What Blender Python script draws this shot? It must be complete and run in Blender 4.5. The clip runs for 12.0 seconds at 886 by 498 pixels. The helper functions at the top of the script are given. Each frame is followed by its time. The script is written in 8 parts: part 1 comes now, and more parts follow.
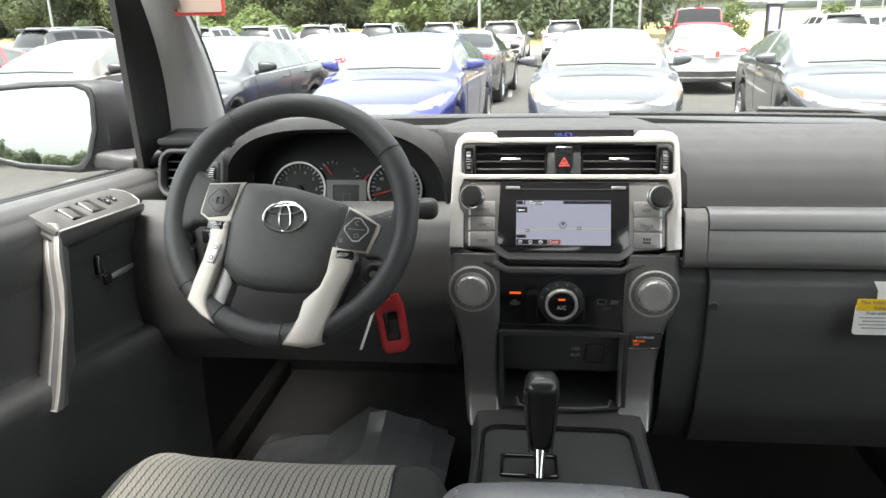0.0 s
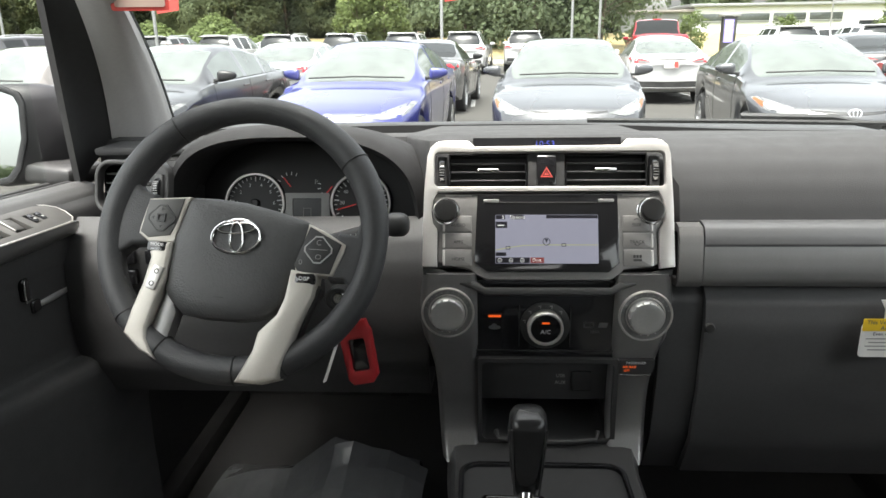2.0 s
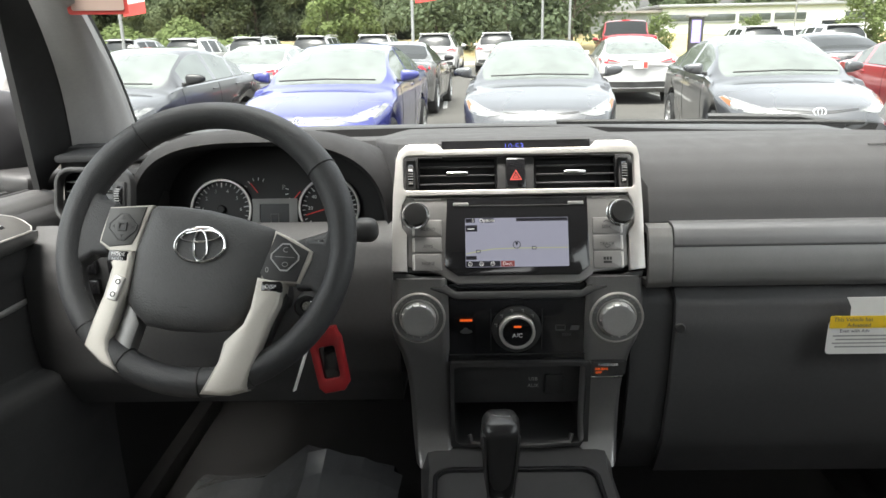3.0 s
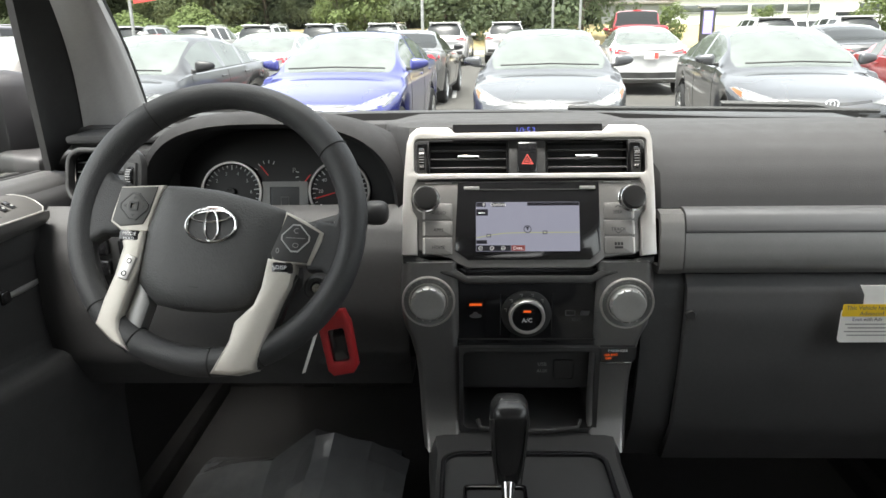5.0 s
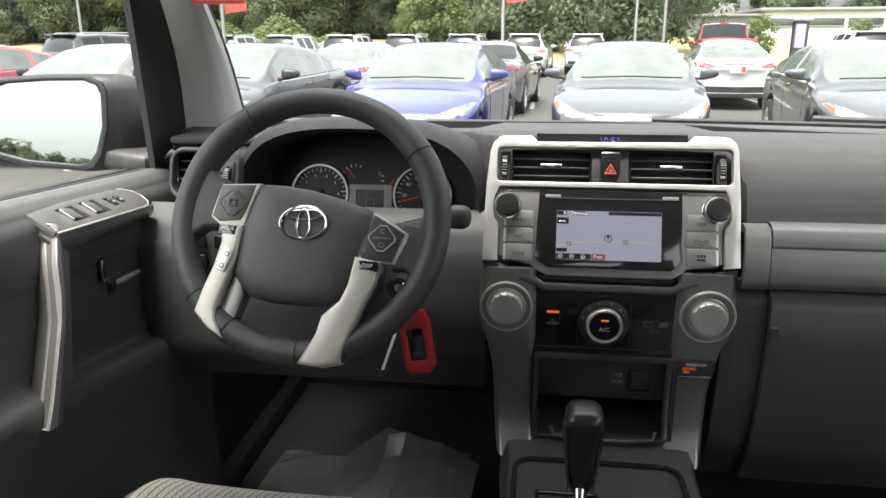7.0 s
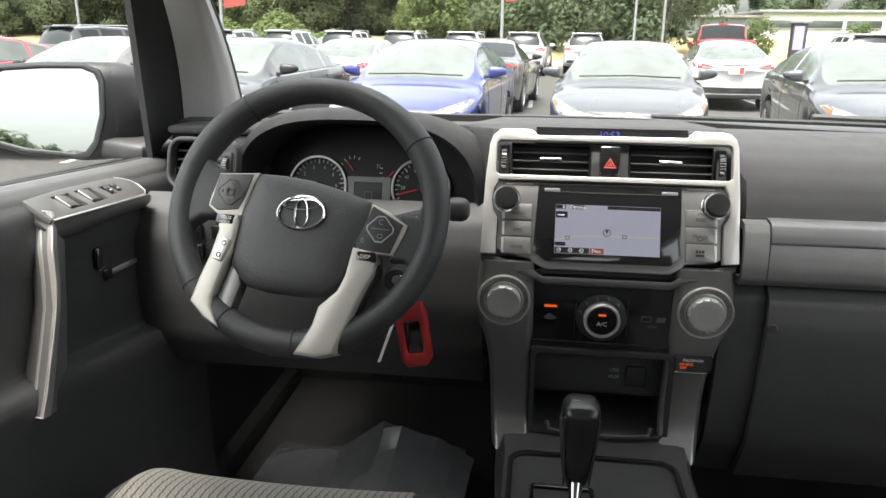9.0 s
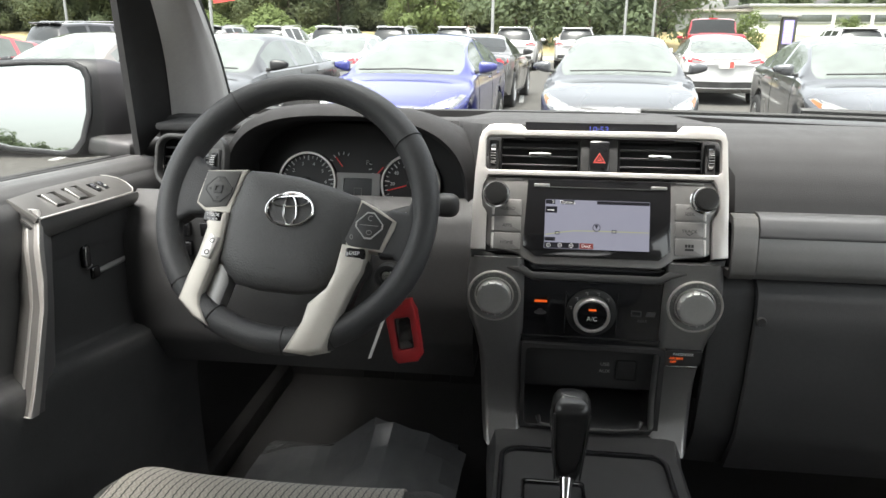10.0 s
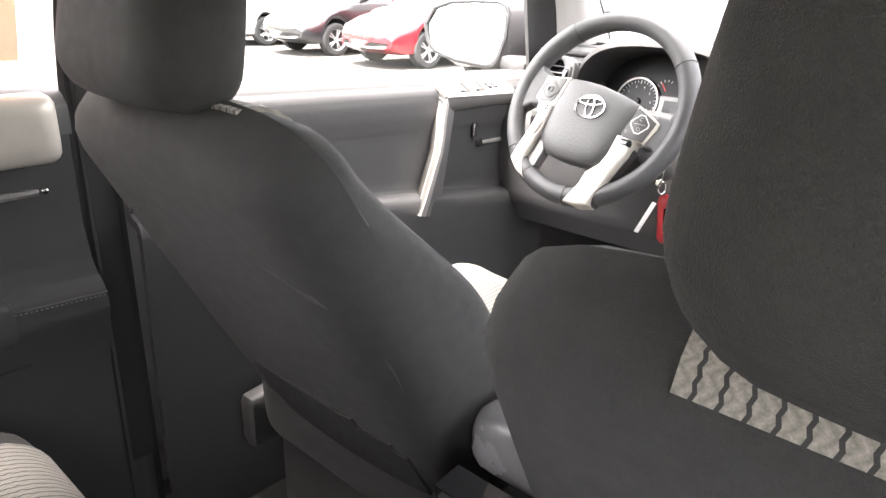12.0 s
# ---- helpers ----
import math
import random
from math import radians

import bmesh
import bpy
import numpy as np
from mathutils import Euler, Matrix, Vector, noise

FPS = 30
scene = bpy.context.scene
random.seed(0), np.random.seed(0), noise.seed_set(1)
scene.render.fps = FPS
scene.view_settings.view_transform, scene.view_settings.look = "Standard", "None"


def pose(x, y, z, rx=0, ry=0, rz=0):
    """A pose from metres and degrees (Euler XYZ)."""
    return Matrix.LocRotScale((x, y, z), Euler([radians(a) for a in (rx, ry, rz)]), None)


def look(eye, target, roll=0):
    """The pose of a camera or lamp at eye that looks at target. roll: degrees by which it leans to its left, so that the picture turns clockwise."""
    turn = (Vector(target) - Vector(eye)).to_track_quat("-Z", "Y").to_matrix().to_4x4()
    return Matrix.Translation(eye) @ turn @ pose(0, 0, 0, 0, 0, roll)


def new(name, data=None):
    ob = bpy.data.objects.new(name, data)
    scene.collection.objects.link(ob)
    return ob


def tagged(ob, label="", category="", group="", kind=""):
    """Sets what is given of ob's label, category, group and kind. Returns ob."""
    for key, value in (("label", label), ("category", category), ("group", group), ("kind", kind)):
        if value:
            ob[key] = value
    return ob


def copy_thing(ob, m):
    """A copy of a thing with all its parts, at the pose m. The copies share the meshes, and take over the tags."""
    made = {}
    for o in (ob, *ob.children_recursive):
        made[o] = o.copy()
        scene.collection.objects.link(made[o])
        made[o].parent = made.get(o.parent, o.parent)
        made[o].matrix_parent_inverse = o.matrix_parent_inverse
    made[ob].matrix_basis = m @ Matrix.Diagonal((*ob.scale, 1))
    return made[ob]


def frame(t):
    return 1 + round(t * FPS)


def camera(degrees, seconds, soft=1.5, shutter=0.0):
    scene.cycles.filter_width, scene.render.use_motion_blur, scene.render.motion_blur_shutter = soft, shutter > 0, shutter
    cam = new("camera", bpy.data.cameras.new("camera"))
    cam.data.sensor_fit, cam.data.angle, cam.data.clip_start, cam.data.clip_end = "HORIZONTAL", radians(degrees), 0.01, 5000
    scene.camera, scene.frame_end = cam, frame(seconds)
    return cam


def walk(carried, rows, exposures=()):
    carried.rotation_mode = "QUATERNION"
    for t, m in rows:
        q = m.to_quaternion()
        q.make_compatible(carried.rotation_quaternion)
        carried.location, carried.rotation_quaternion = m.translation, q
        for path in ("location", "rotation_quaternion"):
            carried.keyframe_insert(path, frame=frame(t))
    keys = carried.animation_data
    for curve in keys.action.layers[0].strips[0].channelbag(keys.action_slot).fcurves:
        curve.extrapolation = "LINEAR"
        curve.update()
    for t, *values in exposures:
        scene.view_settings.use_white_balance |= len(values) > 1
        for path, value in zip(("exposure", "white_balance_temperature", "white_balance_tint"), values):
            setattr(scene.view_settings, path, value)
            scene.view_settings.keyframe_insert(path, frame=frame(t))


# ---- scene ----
cam = camera(63.7, 12.0)
PATH = [
    (0, (-0.065, 0.135, 1.516), (-0.275, 2.034, 0.924), -1.2),
    (0.5, (-0.075, 0.192, 1.516), (-0.214, 2.111, 0.972), -1.1),
    (1, (-0.077, 0.22, 1.509), (-0.225, 2.131, 0.939), -1.7),
    (1.5, (-0.086, 0.23, 1.502), (-0.227, 2.137, 0.914), -1.5),
    (2, (-0.086, 0.233, 1.5), (-0.196, 2.147, 0.932), -0.9),
    (2.5, (-0.08, 0.238, 1.506), (-0.16, 2.153, 0.935), -2.2),
    (3, (-0.08, 0.243, 1.501), (-0.119, 2.161, 0.936), -1.2),
    (5, (-0.084, 0.243, 1.492), (-0.144, 2.153, 0.901), -0.8),
    (5.5, (-0.084, 0.24, 1.494), (-0.17, 2.151, 0.91), -1.3),
    (6, (-0.09, 0.233, 1.49), (-0.237, 2.138, 0.898), -0.6),
    (6.5, (-0.093, 0.221, 1.492), (-0.337, 2.126, 0.932), -0.9),
    (8.5, (-0.097, 0.221, 1.483), (-0.353, 2.121, 0.915), 0.6),
    (9, (-0.097, 0.222, 1.483), (-0.346, 2.123, 0.915), 0.5),
    (9.5, (-0.095, 0.222, 1.484), (-0.341, 2.123, 0.914), 0.2),
    (10, (-0.094, 0.224, 1.483), (-0.321, 2.125, 0.903), 0.3),
    (10.5, (-0.092, 0.2, 1.487), (-0.407, 2.095, 0.931), 0.4),
    (10.7, (-0.068, 0.147, 1.487), (-0.539, 2.018, 0.963), 1.3),
    (11, (0.013, 0.044, 1.485), (-0.747, 1.797, 0.892), 4.5),
    (11.2, (0.088, 0.004, 1.481), (-0.882, 1.633, 0.844), 1.7),
    (11.5, (0.2, -0.033, 1.485), (-1.031, 1.405, 0.839), -0.4),
    (11.8, (0.262, -0.059, 1.445), (-1.014, 1.334, 0.79), 2.9),
    (12, (0.272, -0.043, 1.478), (-0.994, 1.335, 0.773), 1.2),
]
walk(cam, [(t, look(eye, target, roll)) for t, eye, target, roll in PATH],
     exposures=[(0.0, 2.95, 6600, 9), (0.5, 2.78, 6600, 9), (1.0, 2.65, 6600, 9), (1.5, 2.6, 6600, 9), (2.0, 2.62, 6650, 9), (10.7, 2.62, 6650, 10), (11.0, 2.6, 6700, 12), (11.2, 2.9, 6900, 17), (11.5, 3.45, 6900, 18), (11.8, 4.0, 6900, 18), (12.0, 5.0, 6900, 18)])

# ---- light: bright overcast day ----
world = bpy.data.worlds.new("world")
scene.world = world
world.use_nodes = True
wn, wl = world.node_tree.nodes, world.node_tree.links
sky = wn.new("ShaderNodeTexSky")
sky.sky_type, sky.sun_disc = "NISHITA", False
sky.sun_elevation, sky.sun_rotation = radians(72), radians(200)
sky.air_density, sky.dust_density, sky.ozone_density = 1.0, 6.0, 1.0
hsv = wn.new("ShaderNodeHueSaturation")
hsv.inputs["Saturation"].default_value = 0.22
wl.new(sky.outputs[0], hsv.inputs["Color"])
wl.new(hsv.outputs[0], wn["Background"].inputs["Color"])
wn["Background"].inputs["Strength"].default_value = 0.15
sun = new("sun", bpy.data.lights.new("sun", "SUN"))
sun.data.energy, sun.data.angle, sun.data.color = 1.2, radians(24), (1.0, 0.96, 0.9)
sun.matrix_world = pose(0, 0, 40, 18, 0, -20)


# ---- material makers ----
def mat(name, col, rough=0.5, metal=0.0, var=0.12, scale=60.0, bump=0.0, bscale=600.0, spec=0.5, coat=0.0, emit=None, power=0.0, sheen=0.0):
    """A surface with its own colour, a slow and a fine variation, and fine relief."""
    m = bpy.data.materials.new(name)
    m.use_nodes = True
    n, l = m.node_tree.nodes, m.node_tree.links
    b = n["Principled BSDF"]
    b.inputs["Metallic"].default_value = metal
    b.inputs["Specular IOR Level"].default_value = spec
    b.inputs["Coat Weight"].default_value = coat
    b.inputs["Coat Roughness"].default_value = 0.04
    b.inputs["Sheen Weight"].default_value = sheen
    tc = n.new("ShaderNodeTexCoord")
    big = n.new("ShaderNodeTexNoise")
    big.inputs["Scale"].default_value, big.inputs["Detail"].default_value = scale * 0.12, 3
    fine = n.new("ShaderNodeTexNoise")
    fine.inputs["Scale"].default_value, fine.inputs["Detail"].default_value = scale, 4
    l.new(tc.outputs["Object"], big.inputs["Vector"])
    l.new(tc.outputs["Object"], fine.inputs["Vector"])
    add = n.new("ShaderNodeMath")
    l.new(big.outputs[0], add.inputs[0])
    l.new(fine.outputs[0], add.inputs[1])
    ramp = n.new("ShaderNodeMapRange")
    ramp.inputs["From Min"].default_value, ramp.inputs["From Max"].default_value = 0.6, 1.4
    ramp.inputs["To Min"].default_value, ramp.inputs["To Max"].default_value = 1 - var, 1 + var
    l.new(add.outputs[0], ramp.inputs["Value"])
    mul = n.new("ShaderNodeMix")
    mul.data_type, mul.blend_type = "RGBA", "MULTIPLY"
    mul.inputs["Factor"].default_value = 1.0
    mul.inputs["A"].default_value = (*col, 1)
    l.new(ramp.outputs[0], mul.inputs["B"])
    l.new(mul.outputs["Result"], b.inputs["Base Color"])
    rr = n.new("ShaderNodeMapRange")
    rr.inputs["From Min"].default_value, rr.inputs["From Max"].default_value = 0.3, 0.7
    rr.inputs["To Min"].default_value, rr.inputs["To Max"].default_value = max(0.02, rough * 0.88), min(1, rough * 1.12)
    l.new(big.outputs[0], rr.inputs["Value"])
    l.new(rr.outputs[0], b.inputs["Roughness"])
    if bump:
        bn = n.new("ShaderNodeTexNoise")
        bn.inputs["Scale"].default_value, bn.inputs["Detail"].default_value = bscale, 2
        l.new(tc.outputs["Object"], bn.inputs["Vector"])
        bp = n.new("ShaderNodeBump")
        bp.inputs["Strength"].default_value, bp.inputs["Distance"].default_value = bump, 0.001
        l.new(bn.outputs[0], bp.inputs["Height"])
        l.new(bp.outputs[0], b.inputs["Normal"])
    if emit:
        b.inputs["Emission Color"].default_value = (*emit, 1)
        b.inputs["Emission Strength"].default_value = power
    return m


def glass_mat(name, tint, gloss=0.06):
    """A thin pane: clear, with a mirror reflection that grows towards grazing angles."""
    m = bpy.data.materials.new(name)
    m.use_nodes = True
    n, l = m.node_tree.nodes, m.node_tree.links
    n.remove(n["Principled BSDF"])
    tr, gl, mx = n.new("ShaderNodeBsdfTransparent"), n.new("ShaderNodeBsdfGlossy"), n.new("ShaderNodeMixShader")
    tr.inputs["Color"].default_value = (*tint, 1)
    gl.inputs["Roughness"].default_value = 0.0
    lw, pw = n.new("ShaderNodeLayerWeight"), n.new("ShaderNodeMath")
    pw.operation = "POWER"
    pw.inputs[1].default_value = 5.0
    l.new(lw.outputs["Facing"], pw.inputs[0])
    ma = n.new("ShaderNodeMath")
    ma.operation = "MULTIPLY_ADD"
    ma.inputs[1].default_value, ma.inputs[2].default_value = 0.3, gloss * 0.4
    l.new(pw.outputs[0], ma.inputs[0])
    l.new(ma.outputs[0], mx.inputs[0])
    l.new(tr.outputs[0], mx.inputs[1])
    l.new(gl.outputs[0], mx.inputs[2])
    l.new(mx.outputs[0], n["Material Output"].inputs["Surface"])
    return m


def stripe_mat(name, base, dark, pitch, zig=0.0007):
    """Woven seat cloth: pale ground with dark lengthwise lines and a fine zigzag weave."""
    m = bpy.data.materials.new(name)
    m.use_nodes = True
    n, l = m.node_tree.nodes, m.node_tree.links
    b = n["Principled BSDF"]
    b.inputs["Roughness"].default_value = 0.9
    b.inputs["Sheen Weight"].default_value = 0.15
    tc, sp = n.new("ShaderNodeTexCoord"), n.new("ShaderNodeSeparateXYZ")
    l.new(tc.outputs["Object"], sp.inputs[0])

    def m2(op, a, v):
        k = n.new("ShaderNodeMath")
        k.operation = op
        for i, q in enumerate((a, v)):
            if isinstance(q, (int, float)):
                k.inputs[i].default_value = q
            else:
                l.new(q, k.inputs[i])
        return k.outputs[0]
    yz = m2("ADD", sp.outputs["Y"], sp.outputs["Z"])
    wob = m2("MULTIPLY", m2("PINGPONG", yz, 0.004), zig / 0.004)
    xx = m2("ADD", sp.outputs["X"], wob)
    saw = m2("FRACT", m2("ADD", m2("DIVIDE", xx, pitch), 200.0), 0)
    line = m2("LESS_THAN", saw, 0.2)
    weave = m2("PINGPONG", m2("ADD", m2("MULTIPLY", xx, 1.3), m2("PINGPONG", yz, 0.006)), 0.0035)
    wv = n.new("ShaderNodeMapRange")
    wv.inputs["From Max"].default_value = 0.0035
    wv.inputs["To Min"].default_value, wv.inputs["To Max"].default_value = 0.72, 1.12
    l.new(weave, wv.inputs["Value"])
    nz = n.new("ShaderNodeTexNoise")
    nz.inputs["Scale"].default_value, nz.inputs["Detail"].default_value = 900, 2
    l.new(tc.outputs["Object"], nz.inputs["Vector"])
    nr = n.new("ShaderNodeMapRange")
    nr.inputs["To Min"].default_value, nr.inputs["To Max"].default_value = 0.6, 1.4
    l.new(nz.outputs[0], nr.inputs["Value"])
    c1 = n.new("ShaderNodeMix")
    c1.data_type, c1.blend_type = "RGBA", "MULTIPLY"
    c1.inputs["Factor"].default_value = 1
    c1.inputs["A"].default_value = (*base, 1)
    l.new(m2("MULTIPLY", wv.outputs[0], nr.outputs[0]), c1.inputs["B"])
    c2 = n.new("ShaderNodeMix")
    c2.data_type = "RGBA"
    l.new(line, c2.inputs["Factor"])
    l.new(c1.outputs["Result"], c2.inputs["A"])
    c2.inputs["B"].default_value = (*dark, 1)
    l.new(c2.outputs["Result"], b.inputs["Base Color"])
    bp = n.new("ShaderNodeBump")
    bp.inputs["Strength"].default_value, bp.inputs["Distance"].default_value = 0.6, 0.0015
    l.new(m2("ADD", m2("SUBTRACT", 1.0, line), m2("MULTIPLY", nz.outputs[0], 0.5)), bp.inputs["Height"])
    l.new(bp.outputs[0], b.inputs["Normal"])
    return m


def leaf_mat(name, col, var=0.5):
    """Foliage: green that differs from leaf to leaf, a little light passing through."""
    m = bpy.data.materials.new(name)
    m.use_nodes = True
    n, l = m.node_tree.nodes, m.node_tree.links
    b = n["Principled BSDF"]
    b.inputs["Roughness"].default_value = 0.9
    b.inputs["Specular IOR Level"].default_value = 0.1
    ge, oi = n.new("ShaderNodeNewGeometry"), n.new("ShaderNodeObjectInfo")
    ad = n.new("ShaderNodeMath")
    l.new(ge.outputs["Random Per Island"], ad.inputs[0])
    l.new(oi.outputs["Random"], ad.inputs[1])
    r = n.new("ShaderNodeValToRGB")
    r.color_ramp.elements[0].color = (col[0] * (1 - var), col[1] * (1 - var), col[2] * (1 - var), 1)
    r.color_ramp.elements[1].color = (col[0] * (1 + var), col[1] * (1 + var), col[2] * (1 + var * 0.6), 1)
    hv = n.new("ShaderNodeMath")
    hv.operation = "MULTIPLY"
    hv.inputs[1].default_value = 0.5
    l.new(ad.outputs[0], hv.inputs[0])
    l.new(hv.outputs[0], r.inputs[0])
    l.new(r.outputs[0], b.inputs["Base Color"])
    tl, mx = n.new("ShaderNodeBsdfTranslucent"), n.new("ShaderNodeMixShader")
    l.new(r.outputs[0], tl.inputs["Color"])
    mx.inputs[0].default_value = 0.5
    l.new(b.outputs[0], mx.inputs[1])
    l.new(tl.outputs[0], mx.inputs[2])
    l.new(mx.outputs[0], n["Material Output"].inputs["Surface"])
    return m


def sheet_mat(name, col):
    """Paper or cloth that lets daylight through."""
    m = mat(name, col, 0.8, var=0.06)
    n, l = m.node_tree.nodes, m.node_tree.links
    tl, mx = n.new("ShaderNodeBsdfTranslucent"), n.new("ShaderNodeMixShader")
    tl.inputs["Color"].default_value = (*col, 1)
    mx.inputs[0].default_value = 0.6
    l.new(n["Principled BSDF"].outputs[0], mx.inputs[1])
    l.new(tl.outputs[0], mx.inputs[2])
    l.new(mx.outputs[0], n["Material Output"].inputs["Surface"])
    return m


# ---- materials ----
DASH = mat("dash_soft_plastic", (0.047, 0.047, 0.048), 0.82, var=0.04, scale=300, bump=0.35, bscale=900, spec=0.2)
HOOD = mat("hood_soft_plastic", (0.029, 0.029, 0.030), 0.85, var=0.06, scale=300, bump=0.3, bscale=900, spec=0.2)
BLACK = mat("black_plastic", (0.028, 0.028, 0.028), 0.5, var=0.15, scale=200, bump=0.25, bscale=900)
TRIMGREY = mat("door_grey_plastic", (0.056, 0.056, 0.056), 0.55, var=0.1, scale=250, bump=0.3, bscale=900)
GLOSS = mat("gloss_black", (0.010, 0.010, 0.011), 0.12, var=0.1, coat=0.5)
SILVER = mat("silver_paint", (0.60, 0.586, 0.563), 0.36, 0.7, var=0.04, scale=400)
DKSILVER = mat("dark_silver_paint", (0.23, 0.228, 0.225), 0.42, 0.6, var=0.06, scale=400)
RADIOGREY = mat("radio_face_paint", (0.21, 0.205, 0.20), 0.40, 0.55, var=0.06, scale=400)
CHROME = mat("chrome", (0.75, 0.75, 0.75), 0.1, 1.0, var=0.03)
LEATHER = mat("wheel_leather", (0.036, 0.0365, 0.038), 0.54, var=0.15, scale=180, bump=0.5, bscale=700)
HUBMAT = mat("hub_leather", (0.055, 0.055, 0.055), 0.52, var=0.1, scale=150, bump=0.7, bscale=420)
PALEGREY = mat("pillar_trim", (0.36, 0.355, 0.345), 0.75, var=0.06, scale=200, bump=0.4, bscale=800)
RUBBER = mat("rubber", (0.016, 0.016, 0.016), 0.7, var=0.2, scale=120)
# carpet black is lifted, with veiling glare put into the colour
CARPET = mat("carpet", (0.034, 0.034, 0.034), 0.95, var=0.4, scale=600, bump=1.0, bscale=1500)
CLOTH = mat("seat_cloth", (0.020, 0.020, 0.020), 0.92, var=0.25, scale=500, bump=0.7, bscale=1800, sheen=0.03)
NET = mat("seat_net", (0.016, 0.016, 0.016), 0.8, var=0.5, scale=700, bump=1.0, bscale=500)
STRIPE = stripe_mat("seat_stripe_cloth", (0.205, 0.192, 0.168), (0.020, 0.021, 0.020), 0.0094, 0.0010)
# vinyl paled so that part of the sky's reflection sits in the base colour
ARMTOP = mat("armrest_vinyl_sheen", (0.19, 0.19, 0.195), 0.26, var=0.08, scale=150, bump=0.3, bscale=700)
WHITE = mat("white_print", (0.7, 0.7, 0.7), 0.6)
GREYPRINT = mat("grey_print", (0.10, 0.10, 0.10), 0.6)
DIMPRINT = mat("dim_print", (0.30, 0.30, 0.29), 0.6)
ORANGE = mat("orange_lamp", (0.5, 0.1, 0.01), 0.4, emit=(1.0, 0.13, 0.02), power=0.11)
# a faint glow is added to the red print, though none of it is a lamp
REDPRINT = mat("red_print_glow", (0.42, 0.05, 0.04), 0.5, emit=(0.8, 0.08, 0.04), power=0.004)
BLUELED = mat("blue_digits", (0.02, 0.03, 0.2), 0.4, emit=(0.12, 0.13, 0.6), power=0.014)
REDFOB = mat("red_plastic", (0.30, 0.012, 0.016), 0.42, var=0.12)
PAPER = mat("paper", (0.72, 0.71, 0.68), 0.8, var=0.05)
YELLOW = mat("yellow_print", (0.75, 0.5, 0.02), 0.7)
TANPAPER = sheet_mat("tan_paper", (0.68, 0.565, 0.495))
PINKPAPER = sheet_mat("window_paper", (0.79, 0.70, 0.665))
SPOKE = mat("spoke_paint", (0.47, 0.445, 0.40), 0.42, 0.35, var=0.04, scale=400)
# console, glovebox and lining blacks are lifted to stand in for veiling glare
CONSOLE = mat("console_plastic_veiled", (0.034, 0.034, 0.0345), 0.5, var=0.1, scale=200, bump=0.2, bscale=900, spec=0.35)
GLOVE = mat("glovebox_plastic_veiled", (0.058, 0.058, 0.059), 0.6, var=0.1, scale=200, bump=0.3, bscale=900, spec=0.35)
LINING = mat("door_lining_plastic_veiled", (0.050, 0.0504, 0.0515), 0.6, var=0.12, scale=200, bump=0.3, bscale=900, spec=0.35)
# the bar's own paint, toned for the light on its top face
TRIMTOP = mat("trim_top_light_tone", (0.135, 0.134, 0.135), 0.55, 0.45, var=0.04, scale=300)
PLATE = mat("switch_plate_paint", (0.085, 0.083, 0.079), 0.45, 0.3, var=0.05, scale=300)
KNOBDARK = mat("radio_knob_black", (0.035, 0.035, 0.035), 0.26, 0.4, var=0.05)
BLADE = mat("vent_blade_plastic", (0.060, 0.060, 0.061), 0.38, var=0.05)
PADGREY = mat("control_pad_grey", (0.058, 0.057, 0.054), 0.45, 0.1, var=0.05)
LEGSILVER = mat("leg_dark_silver", (0.28, 0.277, 0.274), 0.36, 0.75, var=0.06, scale=400)
KNOBRING = mat("knob_ring_metal", (0.50, 0.49, 0.48), 0.24, 0.9, var=0.04)
KNOBCAP = mat("knob_cap_metal", (0.52, 0.52, 0.51), 0.36, 0.7, var=0.06, scale=300)
MIRRORBLACK = mat("mirror_black_plastic", (0.009, 0.009, 0.010), 0.45, var=0.1, scale=200)
BAG = mat("grey_film", (0.125, 0.130, 0.136), 0.16, var=0.15, scale=30, bump=0.35, bscale=50)
DISPLAY = mat("map_screen", (0.02, 0.02, 0.02), 0.15, emit=(0.40, 0.41, 0.52), power=0.115)
SCRDARK = mat("screen_tab", (0.02, 0.02, 0.025), 0.15)
SCRRED = mat("screen_button", (0.10, 0.03, 0.03), 0.2, emit=(0.30, 0.08, 0.07), power=0.07)
SCRLINE = mat("map_road", (0.02, 0.02, 0.02), 0.2, emit=(0.55, 0.58, 0.30), power=0.11)
GAUGE = mat("gauge_face", (0.012, 0.012, 0.013), 0.5)
LCD = mat("small_display", (0.03, 0.033, 0.035), 0.25)
NEEDLE = mat("needle", (0.6, 0.03, 0.03), 0.4, emit=(0.9, 0.08, 0.08), power=0.03)
MIRROR = mat("mirror_glass", (0.42, 0.45, 0.445), 0.0, 1.0, var=0.0)
PANE = glass_mat("window_pane", (0.93, 0.95, 0.94))
HEADLINER = mat("headliner", (0.60, 0.60, 0.585), 0.95, var=0.08, scale=300, bump=0.5, bscale=900)
ASPHALT = mat("asphalt", (0.056, 0.054, 0.050), 0.95, var=0.35, scale=8, bump=0.6, bscale=90, spec=0.15)
ROADGREY = mat("road_surface", (0.22, 0.20, 0.18), 0.9, var=0.15, scale=3)
GRASS = mat("grass", (0.10, 0.12, 0.035), 0.9, var=0.5, scale=2.5, bump=1.0, bscale=30)
DRYGRASS = mat("dry_grass", (0.26, 0.21, 0.10), 0.95, var=0.4, scale=2)
PAINTWHITE = mat("white_line", (0.28, 0.28, 0.27), 0.8, var=0.2, scale=20)
POLE = mat("pole_metal", (0.26, 0.265, 0.26), 0.5, 0.4)
BARK = mat("bark", (0.07, 0.055, 0.04), 0.95, var=0.4, scale=12)
